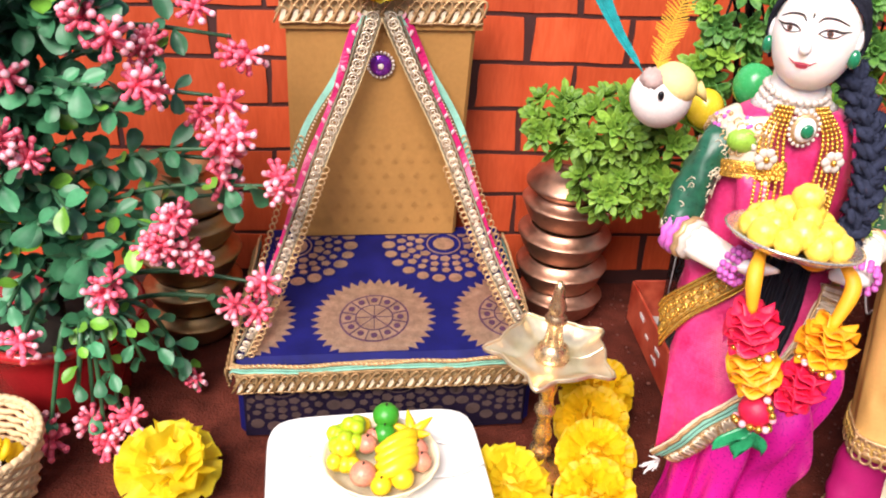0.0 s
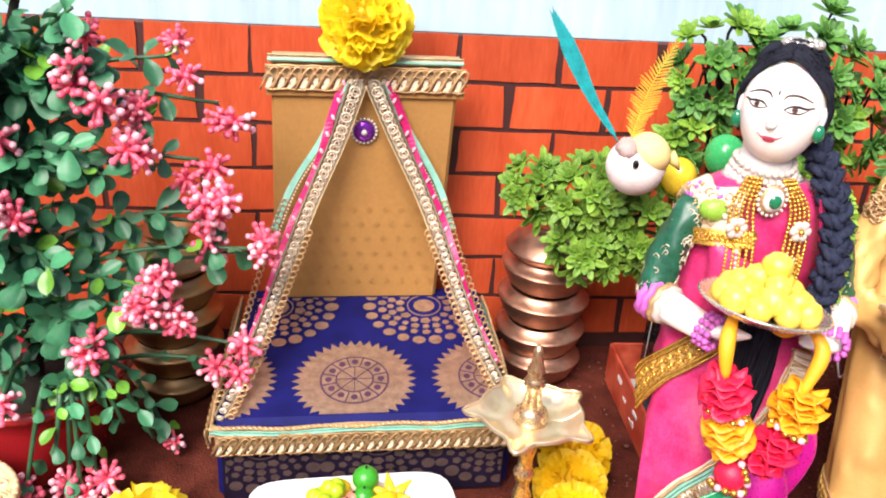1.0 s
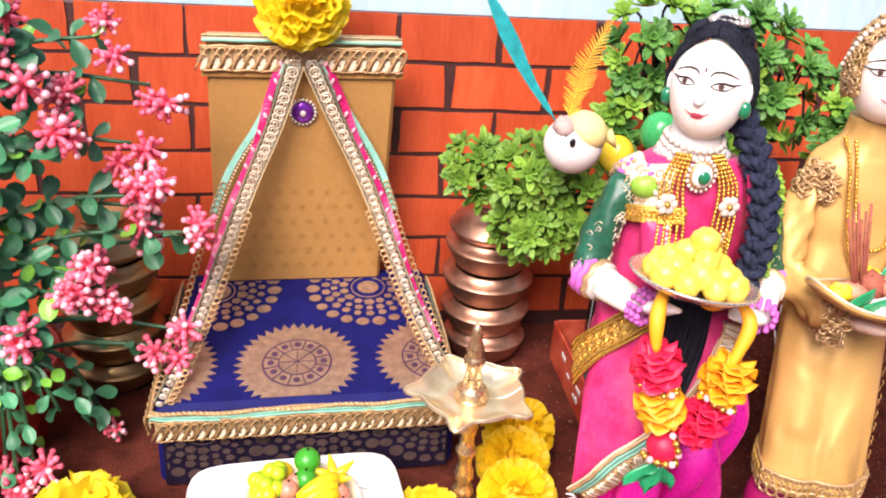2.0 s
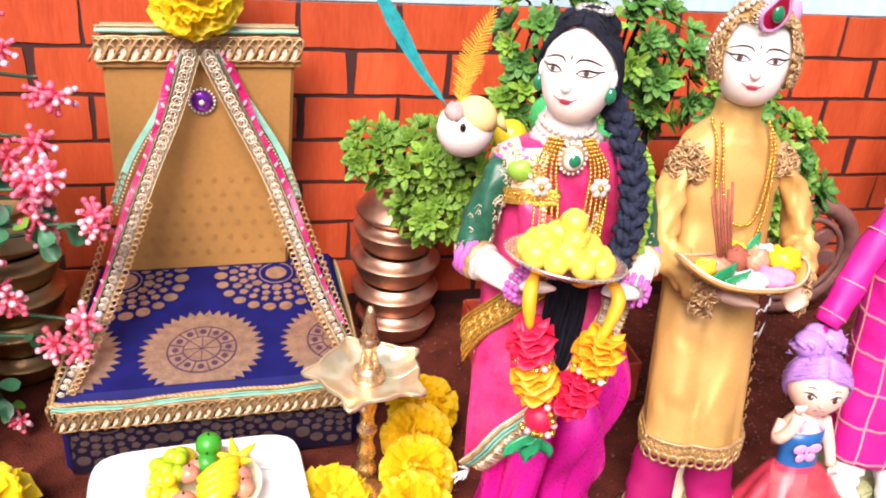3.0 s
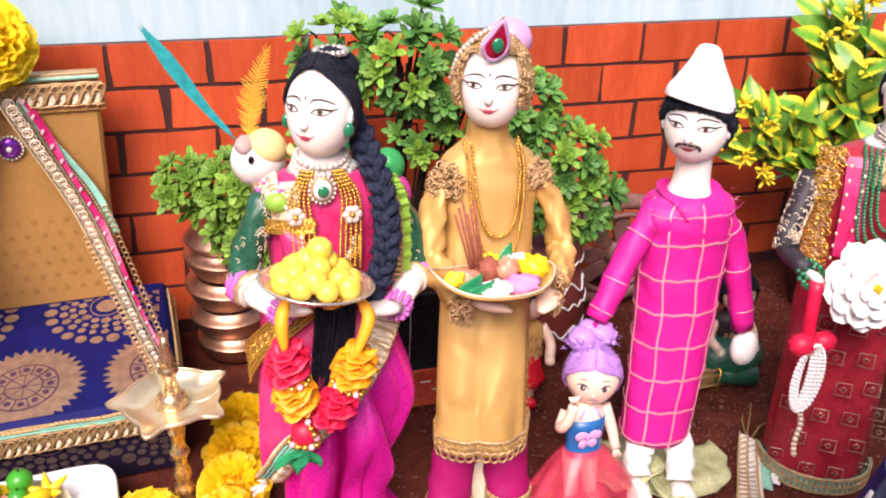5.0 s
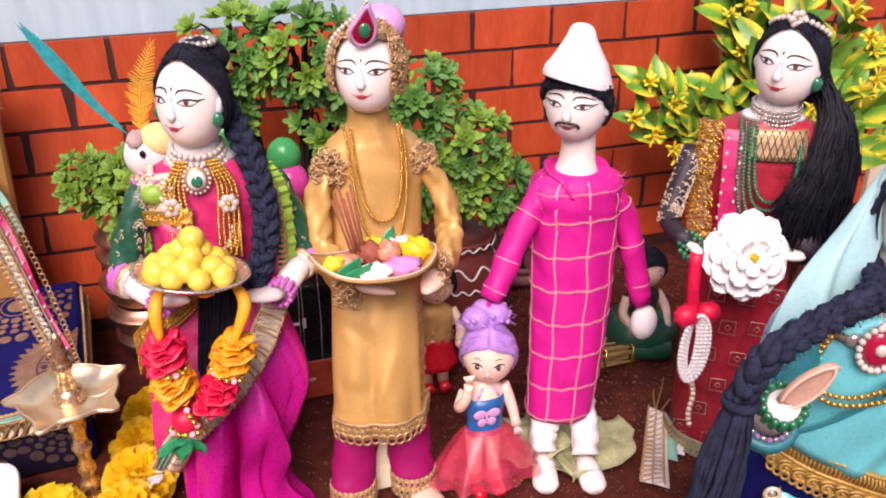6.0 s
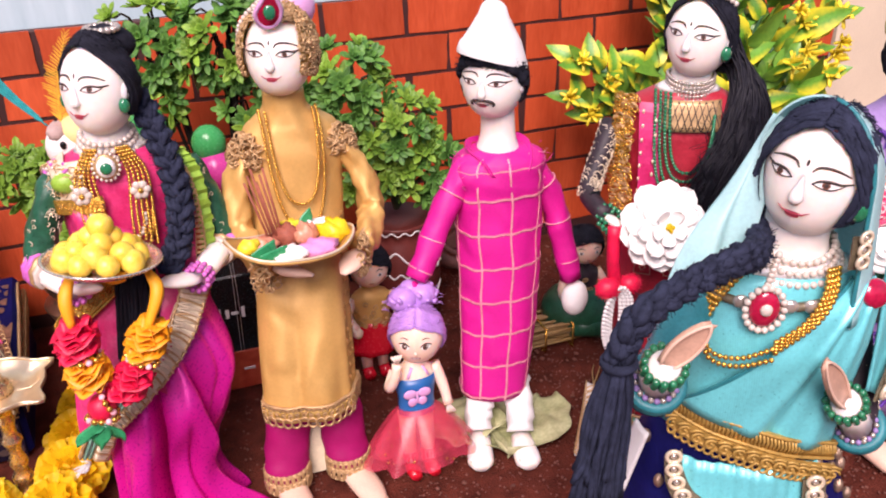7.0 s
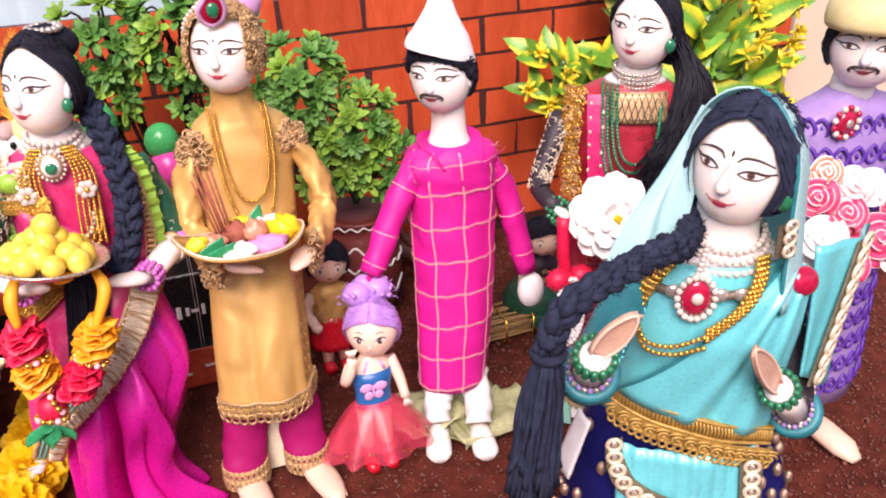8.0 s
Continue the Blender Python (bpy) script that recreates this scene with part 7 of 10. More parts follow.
def doll_gold():
    """A doll in a gold tunic with a gold turban."""
    s = Shape()
    B = Body([(0.066, 0.6190, 0.7995, 0.0318, 0.0262), (0.088, 0.6200, 0.8045, 0.0318, 0.0255), (0.12, 0.6225, 0.8130, 0.0318, 0.0245), (0.165, 0.627, 0.828, 0.0312, 0.0230), (0.20, 0.6300, 0.841, 0.0310, 0.0230), (0.230, 0.631, 0.846, 0.0330, 0.0225), (0.247, 0.631, 0.847, 0.0300, 0.0195), (0.255, 0.630, 0.846, 0.0215, 0.0155), (0.262, 0.629, 0.845, 0.0142, 0.0135), (0.273, 0.6285, 0.844, 0.0128, 0.0125)])
    box = lambda a, z: 1 + 0.85 * ((abs(math.cos(a + 0.25)) ** 3.4 + abs(math.sin(a + 0.25)) ** 3.4) ** (-1 / 3.4) - 1.06) * min(1, max(0, 0.205 - z) * 22)
    tunic = lambda a, z: box(a, z) + 0.022 * math.sin(a * 4 + 1.3) * min(1, max(0, 0.2 - z) * 10) - 0.06 * math.exp(-(((a - 5.35 + z) / 0.14) ** 2)) * min(1, max(0, 0.18 - z) * 9) + 0.016 * math.sin(a * 9 + z * 30) - 0.05 * math.exp(-(((a - 4.35) / 0.12) ** 2)) * min(1, max(0, 0.19 - z) * 9) + 0.020 * math.sin(z * 260 + a * 2) * math.exp(-((z - 0.225) / 0.022) ** 2) + 0.03 * math.exp(-((z - 0.256) / 0.006) ** 2) * math.sin(a * 3)
    s.rings(B.rows, GOLD_CLOTH, 130, tunic, 8)

    def hem(z, out, n=90):
        cx, cy, rx, ry = B.ring(z)
        return [Vector((cx + math.cos(b) * (rx * tunic(b, z) + out), cy + math.sin(b) * (ry * tunic(b, z) + out), z)) for b in [2 * math.pi * i / n for i in range(n + 1)]]
    braided_band(s, hem(0.0735, 0.0006), 0.0095, BRAID)
    loops(s, hem(0.0665, 0.0008), 0.0038, BRAID, 0.0056, 0.0008)
    loops(s, hem(0.0720, 0.0016), 0.0030, BELT, 0.0046, 0.0008)
    q = random.Random(5)
    for k in range(14):
        z = 0.085 + 0.0080 * k
        for dx in (0.0270, 0.0235):
            p = B.front(B.ring(z)[0] + dx + q.uniform(-0.0012, 0.0012), z, 0.0006)
            s.tube([p, p + Vector((0.0012, 0, 0.0022)), p + Vector((0.0002, 0, 0.0044))], 0.00035, DIAMOND, 4)
    # trousers and feet
    for x, knee, ax, toe, ph in ((0.603, 0.6010, 0.5945, (0.600, 0.746), 0), (0.6365, 0.6375, 0.6390, (0.650, 0.746), 1)):
        leg = spline([(x + (0.619 - x) * 0.25, 0.8085, 0.080), (knee, 0.801, 0.052), ((knee + ax) / 2, 0.796, 0.031), (ax, 0.791, 0.016), (ax, 0.790, 0.010)], 18)
        s.tube(leg, [0.0156 - 0.0065 * max(0, 1 - k / 4) + 0.0004 * math.sin(k * 1.7 + ph) for k in range(18)], TROUSER, 32, flat=0.76, up=(0, 1, 0), crease=0.030)
        for zz, yy in ((0.0165, 0.7915), (0.0100, 0.7900)):
            for dz in (0.0, 0.0020):
                loops(s, [(ax + (knee - ax) * zz * 8 + math.cos(a) * 0.0156, yy + math.sin(a) * 0.0135, zz + dz) for a in [2 * math.pi * k / 44 for k in range(45)]], 0.0036, BRAID, 0.0040, 0.0008)
        tx, ty = toe
        s.tube(spline([(ax, 0.792, 0.008), (ax + (tx - ax) * 0.3, 0.780, 0.0072), (ax + (tx - ax) * 0.7, 0.765, 0.0055), (tx, ty, 0.0040)], 10), [0.0100, 0.0100, 0.0102, 0.0104, 0.0106, 0.0106, 0.0104, 0.0096, 0.0078, 0.0045], SKIN_HAND, 12, flat=0.60, up=(0, 0, 1))
        for k in range(5):
            s.tube([(tx - 0.006 + 0.003 * k, ty + 0.006, 0.0075), (tx - 0.006 + 0.003 * k, ty + 0.001, 0.0055)], 0.0005, PALM, 4)
    s.strip([(0.622, 0.818, 0.075), (0.620, 0.806, 0.040), (0.619, 0.800, 0.002)], (1, 0, 0), 0.022, CREAM_CLOTH, 0.004)
    # shoulders' gold loops, arms in loose sleeves
    for sg, sh, el, wr, tip in ((-1, (0.6030, 0.842, 0.241), (0.5880, 0.827, 0.190), (0.600, 0.790, 0.180), (0.624, 0.772, 0.178)), (1, (0.6575, 0.842, 0.240), (0.6760, 0.825, 0.192), (0.660, 0.792, 0.180), (0.642, 0.770, 0.176))):
        sh, el, wr, tip = (Vector(p) for p in (sh, el, wr, tip))
        s.tube(spline([sh, sh.lerp(el, 0.5) + Vector((sg * 0.004, 0, 0.003)), el, el.lerp(wr, 0.5) + Vector((0, -0.004, -0.002)), wr], 20), [k * (0.80 if sg < 0 else 0.86) for k in (0.0085, 0.0096, 0.0102, 0.0106, 0.0110, 0.0114, 0.0118, 0.0122, 0.0128, 0.0132, 0.0132, 0.0130, 0.0128, 0.0128, 0.0126, 0.0124, 0.0122, 0.0122, 0.0122, 0.0122)], GOLD_CLOTH, 40, flat=0.74, crease=0.15)
        for k in range(150):
            a, e = q.uniform(0, 6.3), q.uniform(-0.35, 1.3)
            c = sh + Vector((math.cos(a) * 0.0130 * math.cos(e), -abs(math.sin(a)) * 0.0125 * math.cos(e), -0.007 + math.sin(e) * 0.0135))
            rr = q.uniform(0.0020, 0.0036)
            d = Vector((q.uniform(-1, 1), q.uniform(-1, 1), q.uniform(-1, 1))).normalized()
            e1 = d.orthogonal().normalized()
            e2 = d.cross(e1)
            s.tube([c + e1 * math.cos(b) * rr + e2 * math.sin(b) * rr for b in [2 * math.pi * i / 8 for i in range(8)]], 0.00055, BRAID, 4, closed=True)
        for k in range(90):
            f, aa = q.uniform(-0.22, 0.24), q.uniform(0, 6.3)
            c = wr.lerp(tip, f) + Vector((sg * 0.002 + math.cos(aa) * 0.004, math.cos(aa) * 0.0115, -0.002 + math.sin(aa) * 0.0120))
            rr = q.uniform(0.0016, 0.0028)
            d = Vector((q.uniform(-1, 1), q.uniform(-1, 1), q.uniform(-1, 1))).normalized()
            e1 = d.orthogonal().normalized()
            e2 = d.cross(e1)
            s.tube([c + e1 * math.cos(b) * rr + e2 * math.sin(b) * rr for b in [2 * math.pi * i / 8 for i in range(8)]], 0.0006, BRAID, 4, closed=True)
        hand(s, wr.lerp(tip, 0.15), tip, 0.0085, SKIN_HAND, 0.5)
    h = Head((0.6280, 0.839, 0.2960), 0.0205, 0.0278, -25, 12)
    h.build(s, SKIN)
    h.face(s, SKIN, dot=True)
    # turban: a pad of gold loops, a pearl band and a jewelled crest
    n, mm = 44, 18
    verts, faces = [], []
    for j in range(mm + 1):
        for i in range(n):
            verts.append(h.at(2 * math.pi * i / n, -0.35 + (math.pi / 2 + 0.35) * j / mm, 1.13))
    for j in range(mm):
        for i in range(n):
            u = (2 * math.pi * (i + 0.5) / n + math.pi) % (2 * math.pi) - math.pi
            v = -0.35 + (math.pi / 2 + 0.35) * (j + 0.5) / mm
            if not (abs(u) < 0.90 and v < 0.70):
                faces.append((j * n + i, j * n + (i + 1) % n, (j + 1) * n + (i + 1) % n, (j + 1) * n + i))
    s.add(verts, faces, BELT)
    for k in range(1050):
        u = q.uniform(-2.9, 2.9)
        v = q.uniform(-0.42, 1.15)
        if abs(u) < 0.84 - 0.25 * min(0, v) and v < 0.66:
            continue
        c = h.at(u, v, q.uniform(1.15, 1.22))
        d = (c - h.c).normalized()
        e1 = d.orthogonal().normalized()
        e2 = d.cross(e1)
        rr = q.uniform(0.0012, 0.0021)
        s.tube([c + e1 * math.cos(b) * rr + e2 * math.sin(b) * rr + d * 0.0006 * math.sin(3 * b + k) for b in [2 * math.pi * i / 8 for i in range(8)]], 0.00055, BRAID, 4, closed=True)
    s.ball((0.640, 0.849, 0.321), (0.015, 0.014, 0.013), LILAC, 14, 9)
    s.beads(spline([h.at(-1.55, 0.10, 1.24), h.at(-1.15, 0.55, 1.25), h.at(-0.6, 0.98, 1.28), h.at(-0.2, 1.20, 1.30)], 30), 0.0016, WHITE_BEAD, 0.0032, 6, 5)
    c = Vector((0.6215, 0.8205, 0.3265))
    rot = Euler((radians(18), 0, 0)).to_matrix() * 0.86
    drop = lambda a, k: c + rot @ Vector((0.0095 * k * math.sin(a) * (1 - 0.55 * max(0, math.cos(a)) ** 1.4) + 0.0022 * max(0, math.cos(a)), 0, 0.0125 * k * math.cos(a) + (0.0065 * k * max(0, math.cos(a)) ** 3)))
    angles = [2 * math.pi * k / 30 for k in range(30)]
    s.add([c + rot @ Vector((0, -0.0040, 0)), *[drop(a, 0.78) + rot @ Vector((0, -0.0032, 0)) for a in angles]], [(0, 1 + i, 1 + (i + 1) % 30) for i in range(30)], RUBY)
    s.add([c + rot @ Vector((0, 0.0, 0)), *[drop(a, 1.0) for a in angles]], [(0, 1 + i, 1 + (i + 1) % 30) for i in range(30)], PALE_BRAID)
    s.tube([drop(a, 0.90) + rot @ Vector((0, -0.0022, 0)) for a in angles], 0.0013, LILAC, 6, closed=True)
    s.beads([drop(a, 1.05) + rot @ Vector((0, -0.001, 0)) for a in angles + angles[:1]], 0.00095, WHITE_BEAD, 0.0020, 6, 4)
    s.ball(c + rot @ Vector((0.0005, -0.0046, 0.001)), (0.0036, 0.0018, 0.0044), EMERALD, 12, 8)
    for lw, x in ((0.2060, 0.0150), (0.190, 0.0180)):
        s.beads(B.hang(0.6295 - x, 0.262, 0.6295 + x, 0.262, lw, 0.004, 60), 0.0012, GOLD_BEAD, 0.0023, 7, 5)
    return whole("doll", s, (0.632, 0.836, 0), "doll in a gold silk tunic with a jewelled turban", "doll", "standing dolls")


def doll_plaid():
    """A doll in a pink checked tunic with a white cap."""
    s = Shape()
    B = Body([(0.0375, 0.7575, 0.806, 0.0262, 0.0218), (0.08, 0.7625, 0.812, 0.0282, 0.0235), (0.13, 0.7665, 0.819, 0.0300, 0.0245), (0.18, 0.7680, 0.825, 0.0320, 0.0242), (0.205, 0.7680, 0.825, 0.0330, 0.0235), (0.2130, 0.7680, 0.826, 0.0320, 0.0222), (0.2175, 0.7678, 0.827, 0.0262, 0.0195), (0.2205, 0.7675, 0.827, 0.0175, 0.0165)])

    def cloth(a, z):
        chest = math.exp(-((z - 0.200) / 0.018) ** 2)
        return 1 + 0.020 * math.sin(a * 4 + 0.6) * min(1, max(0, 0.19 - z) * 12) + 0.014 * math.sin(a * 7 + z * 40) + 0.008 * math.sin(a * 3 + z * 170) + 0.020 * chest * math.sin(z * 330 + a * 2.5) + 0.012 * math.sin(z * 95 + a * 4) * min(1, max(0, z - 0.11) * 20)
    s.rings(B.rows, HOT_PINK, 110, cloth, 8)

    def thread(a, z):
        cx, cy, rx, ry = B.ring(z)
        k = cloth(a, z)
        return Vector((cx + math.cos(a) * (rx * k + 0.0004), cy + math.sin(a) * (ry * k + 0.0004), z))
    for z in [0.0405 + 0.0250 * k for k in range(7)] + [0.2100]:
        s.strip([thread(2 * math.pi * k / 90, z + 0.0009 * math.sin(k * 0.21) + 0.0004 * math.sin(k * 0.9)) for k in range(91)], (0, 0, 1), 0.0015, CHECK_LINE, 0.0004)
    for a in (-3.1, -2.33, -1.60, -0.85, 0.3, 1.3, 2.3):
        pts = [thread(a + 0.02 * math.sin(k * 0.5), 0.0380 + 0.180 * k / 50) for k in range(51)]
        s.strip(pts, (-math.sin(a), math.cos(a), 0), 0.0013, CHECK_LINE, 0.0004)
    s.tube(spline([(0.7675, 0.827, 0.214), (0.7672, 0.8265, 0.224), (0.767, 0.826, 0.238), (0.7655, 0.825, 0.260)], 10), [0.0180, 0.0163, 0.0145, 0.0132, 0.0123, 0.0118, 0.0115, 0.0114, 0.0114, 0.0114], SKIN, 18)
    # the cloth's edge folded over beside the neck, left open in front
    for sg in (-1, 1):
        fold = spline([(0.7675 + sg * 0.006, 0.8440, 0.2215), (0.7675 + sg * 0.0175, 0.8370, 0.2225), (0.7675 + sg * 0.0205, 0.8250, 0.2200), (0.7675 + sg * 0.0165, 0.8105, 0.2165), (0.7675 + sg * 0.0125, 0.8035, 0.2085)], 20)
        s.strip(fold, [Vector((sg * 0.75, -0.2, 0.65))] * 20, [0.0062 - 0.0018 * k / 19 + 0.0006 * math.sin(k * 0.9) for k in range(20)], HOT_PINK, 0.0012)
    q = random.Random(41)
    for k in range(26):
        p = thread(q.choice((3.45, 5.95)) + q.uniform(-0.25, 0.25), q.uniform(0.185, 0.216))
        s.tube(spline([p, p + Vector((q.uniform(-0.003, 0.003), -0.0015, q.uniform(-0.002, 0.002))), p + Vector((q.uniform(-0.007, 0.007), -0.002, q.uniform(-0.003, 0.005)))], 5), 0.00022, CHECK_LINE if k % 3 == 0 else HOT_PINK, 3)
    # arms: one down beside, one reaching the small toy
    for pts, end, gl in (([(0.747, 0.826, 0.212), (0.726, 0.820, 0.184), (0.709, 0.812, 0.154), (0.700, 0.808, 0.140)], (0.697, 0.806, 0.132), False), ([(0.788, 0.826, 0.210), (0.806, 0.824, 0.180), (0.815, 0.818, 0.147), (0.821, 0.812, 0.113)], (0.826, 0.808, 0.087), True)):
        path = spline(pts, 14)
        s.tube(path, [0.0100 - 0.0018 * k / 13 + 0.0005 * math.sin(k * 1.9) for k in range(14)], HOT_PINK, 20, crease=0.035)
        for k in (3, 7, 11):
            d = (path[k + 1] - path[k - 1]).normalized()
            e1 = d.orthogonal().normalized()
            e2 = d.cross(e1)
            rr = 0.0103 - 0.0018 * k / 13
            s.tube([path[k] + e1 * math.cos(a) * rr + e2 * math.sin(a) * rr for a in [2 * math.pi * i / 18 for i in range(18)]], 0.0006, CHECK_LINE, 4, closed=True)
        if gl:
            s.ball(Vector(pts[-1]).lerp(Vector(end), 0.62), (0.0105, 0.0085, 0.0145), WHITE_CLOTH, 14, 10)
        else:
            s.ball(end, (0.0065, 0.006, 0.008), HOT_PINK, 10, 7)
    q = random.Random(19)
    for k in range(18):
        p = B.front(0.7675 + q.choice((-1, 1)) * q.uniform(0.026, 0.033), 0.19 + q.uniform(0, 0.03), 0.0)
        s.tube([p, p + Vector((q.uniform(-0.006, 0.006), -0.002, q.uniform(-0.001, 0.006)))], 0.00025, HOT_PINK, 3)
    # trousers and feet on the earth
    for x, ax, ay, fx, fy in ((0.754, 0.7385, 0.788, 0.7275, 0.757), (0.780, 0.7670, 0.776, 0.7610, 0.746)):
        s.tube(spline([(x - 0.004, 0.810, 0.050), (x - 0.006, 0.803, 0.038), (ax + 0.003, ay + 0.010, 0.023), (ax, ay, 0.012)], 14), [0.0120 - 0.0035 * max(0, 1 - k / 5) - 0.0002 * k + 0.0008 * math.sin(k * 2.1) for k in range(14)], WHITE_CLOTH, 22, crease=0.08)
        a, b = Vector((ax, ay, 0.0075)), Vector((fx, fy, 0.0050))
        s.tube([a, a.lerp(b, 0.3), a.lerp(b, 0.6), a.lerp(b, 0.85), b], [0.0080, 0.0086, 0.0096, 0.0094, 0.0055], SKIN, 14, flat=0.68, up=(0, 0, 1))
        for k in range(5):
            s.tube([b + Vector((-0.0060 + 0.0030 * k, 0.005, 0.0046)), b + Vector((-0.0060 + 0.0030 * k, 0.0035, 0.0036))], 0.0005, SKIN_HAND, 4)
    h = Head((0.7625, 0.8225, 0.2682), 0.0212, 0.0270, -44, 8)
    h.build(s, SKIN)
    h.face(s, SKIN, moustache=True, dot=False)
    h.hair(s, HAIR, 0.62, 1.25, 1.04, 0.05)
    # a thick woollen roll below the cap, down to the ears
    for lift in (0.0, 0.10, 0.20):
        roll = spline([h.at(u, 0.52 + lift - 0.13 * u * u - 0.05 * abs(u) ** 4 * (1 - lift * 3), 1.05 - 0.02 * lift) for u in [-1.45 + 0.29 * k for k in range(11)]], 60)
        s.tube([p + Vector((q.uniform(-1, 1), q.uniform(-1, 1), q.uniform(-1, 1))) * 0.0005 for p in roll], [0.0030 * q.uniform(0.75, 1.25) for _ in roll], HAIR, 8)
    for _ in range(260):
        u, v = q.uniform(-1.5, 1.5), q.uniform(0.35, 0.75)
        p = h.at(u, v - 0.14 * u * u, 1.12)
        s.tube([p, p + (p - h.c).normalized() * q.uniform(0.001, 0.0028) + Vector((q.uniform(-1, 1), 0, q.uniform(-1, 0.4))) * 0.0020], 0.00022, HAIR, 3)
    base = h.at(0, 1.2, 0.70)
    R = Euler((radians(-4), radians(9), 0)).to_matrix()
    prof = [(0.0285, -0.0040), (0.0287, -0.001), (0.0268, 0.0045), (0.0225, 0.0130), (0.0168, 0.0225), (0.0122, 0.0310), (0.0100, 0.0370), (0.0078, 0.0402), (0.0045, 0.0418), (0.0, 0.0422)]
    n = 32
    verts, faces = [], []
    for r, z in prof:
        r, z = r * 0.90, z * 0.80 - 0.0005
        for k in range(n):
            a = 2 * math.pi * k / n
            verts.append(base + R @ Vector((math.cos(a) * r * 0.92 - 0.10 * z, math.sin(a) * r * 0.80, z - 0.0030 * math.cos(a) * (1 if z < 0.004 else 0))))
    for i in range(len(prof) - 1):
        for k in range(n):
            faces.append((i * n + k, i * n + (k + 1) % n, (i + 1) * n + (k + 1) % n, (i + 1) * n + k))
    s.add(verts, faces, WHITE_CLOTH)
    return whole("doll", s, (0.768, 0.822, 0), "doll in a pink checked tunic and white cap", "doll", "standing dolls")


def doll_red():
    """A doll in a red sari with long loose hair."""
    s = Shape()
    cx, cy = 0.878, 0.782
    B = Body([(0.0, cx + 0.006, cy, 0.036, 0.030), (0.04, cx + 0.005, cy, 0.0355, 0.029), (0.09, cx + 0.003, cy, 0.035, 0.0275), (0.14, cx, cy, 0.0345, 0.025), (0.17, cx, cy, 0.034, 0.0235), (0.205, cx + 0.001, cy, 0.037, 0.024), (0.235, cx + 0.002, cy, 0.040, 0.0235), (0.252, cx + 0.003, cy, 0.036, 0.0195), (0.2615, cx + 0.004, cy - 0.001, 0.021, 0.015), (0.268, cx + 0.005, cy - 0.002, 0.0135, 0.0125), (0.282, cx + 0.006, cy - 0.003, 0.0125, 0.0125)])
    s.rings([q for q in B.rows if q[0] <= 0.262], MAROON, 60, lambda a, z: 1 + max(0, 0.15 - z) * (0.35 * math.sin(a * 7 + 1) + 0.18 * math.sin(a * 13 + z * 20)))
    s.rings([q for q in B.rows if q[0] >= 0.261], SKIN, 24)
    q = random.Random(17)
    for k in range(24):
        z = 0.020 + 0.024 * (k // 4)
        x = cx - 0.026 + 0.020 * (k % 4) + 0.010 * ((k // 4) % 2)
        p = B.front(x, z, 0.0030)
        r = 0.0056
        s.tube([p + Vector((u * r, -0.0012, v * r)) for u, v in ((-1, -0.8), (1, -1), (0.9, 0.9), (-0.9, 1))], 0.0005, COPPER_THREAD, 4, closed=True)
        s.tube([p + Vector((u * r * 0.4, -0.0012, v * r * 0.4)) for u, v in ((-1, 0), (0, -1), (1, 0), (0, 1))], 0.0005, COPPER_THREAD, 4, closed=True)
    braided_band(s, B.around(0.008, 0.004, math.pi, 2 * math.pi, 40), 0.013, BRAID, TEAL_CORD)
    strip = [B.front(cx - 0.0335 - 0.003 * math.sin(k * 0.25), 0.258 - 0.0055 * k, 0.0045) + Vector((-0.001, -0.002, 0)) for k in range(15)]
    s.strip(strip, (1, -0.9, 0), 0.0120, BELT, 0.0012)
    for k in range(230):
        f, off = q.uniform(0, 13.99), q.uniform(-0.0058, 0.0058)
        c = strip[int(f)].lerp(strip[int(f) + 1], f % 1) + Vector((off, -0.0016 - off * 0.9 - q.uniform(0, 0.0012), 0))
        rr, sq, tw = q.uniform(0.0016, 0.0028), q.uniform(0.6, 1.0), q.uniform(0, 6)
        s.tube([c + Vector((rr * math.cos(b), -0.9 * rr * math.cos(b) + 0.0007 * math.sin(2 * b + tw), rr * sq * math.sin(b + 0.6 * math.sin(tw)))) for b in [2 * math.pi * i / 9 for i in range(9)]], 0.0006, GOLD_BEAD if k % 3 else BRAID, 4, closed=True)
    s.strip([B.front(cx - 0.020 + 0.0003 * k, 0.255 - 0.0055 * k, 0.003) for k in range(13)], (1, -0.2, 0), 0.014, PINK_SILK, 0.0014)
    for k in range(16):
        p = B.front(cx - 0.024 + 0.008 * (k % 2), 0.250 - 0.0045 * k, 0.0048)
        s.ball(p, (0.0011, 0.0008, 0.0016), PALE_BRAID, 5, 4)
    s.grid(lambda u, v: B.front(cx - 0.012 + 0.036 * v, 0.258 - 0.019 * u, 0.0024), 6, 8, BRAID, 0.001)
    for k in range(9):
        for d in (-1, 1):
            s.tube([B.front(cx - 0.011 + 0.0042 * k + d * 0.006 * w, 0.2575 - 0.018 * w, 0.0034) for w in (0, 0.33, 0.66, 1)], 0.00035, LACE, 4)
    s.spin(0, (cx, cy), -28)
    # arms
    sh, el, wr = Vector((cx - 0.040, 0.798, 0.238)), Vector((cx - 0.066, 0.778, 0.199)), Vector((cx - 0.067, 0.752, 0.193))
    s.tube(spline([sh, sh.lerp(el, 0.5), el, wr], 12), [0.0064, 0.0070, 0.0072, 0.0072, 0.0070, 0.0068, 0.0067, 0.0066, 0.0064, 0.0062, 0.0060, 0.0058], LACE, 14)
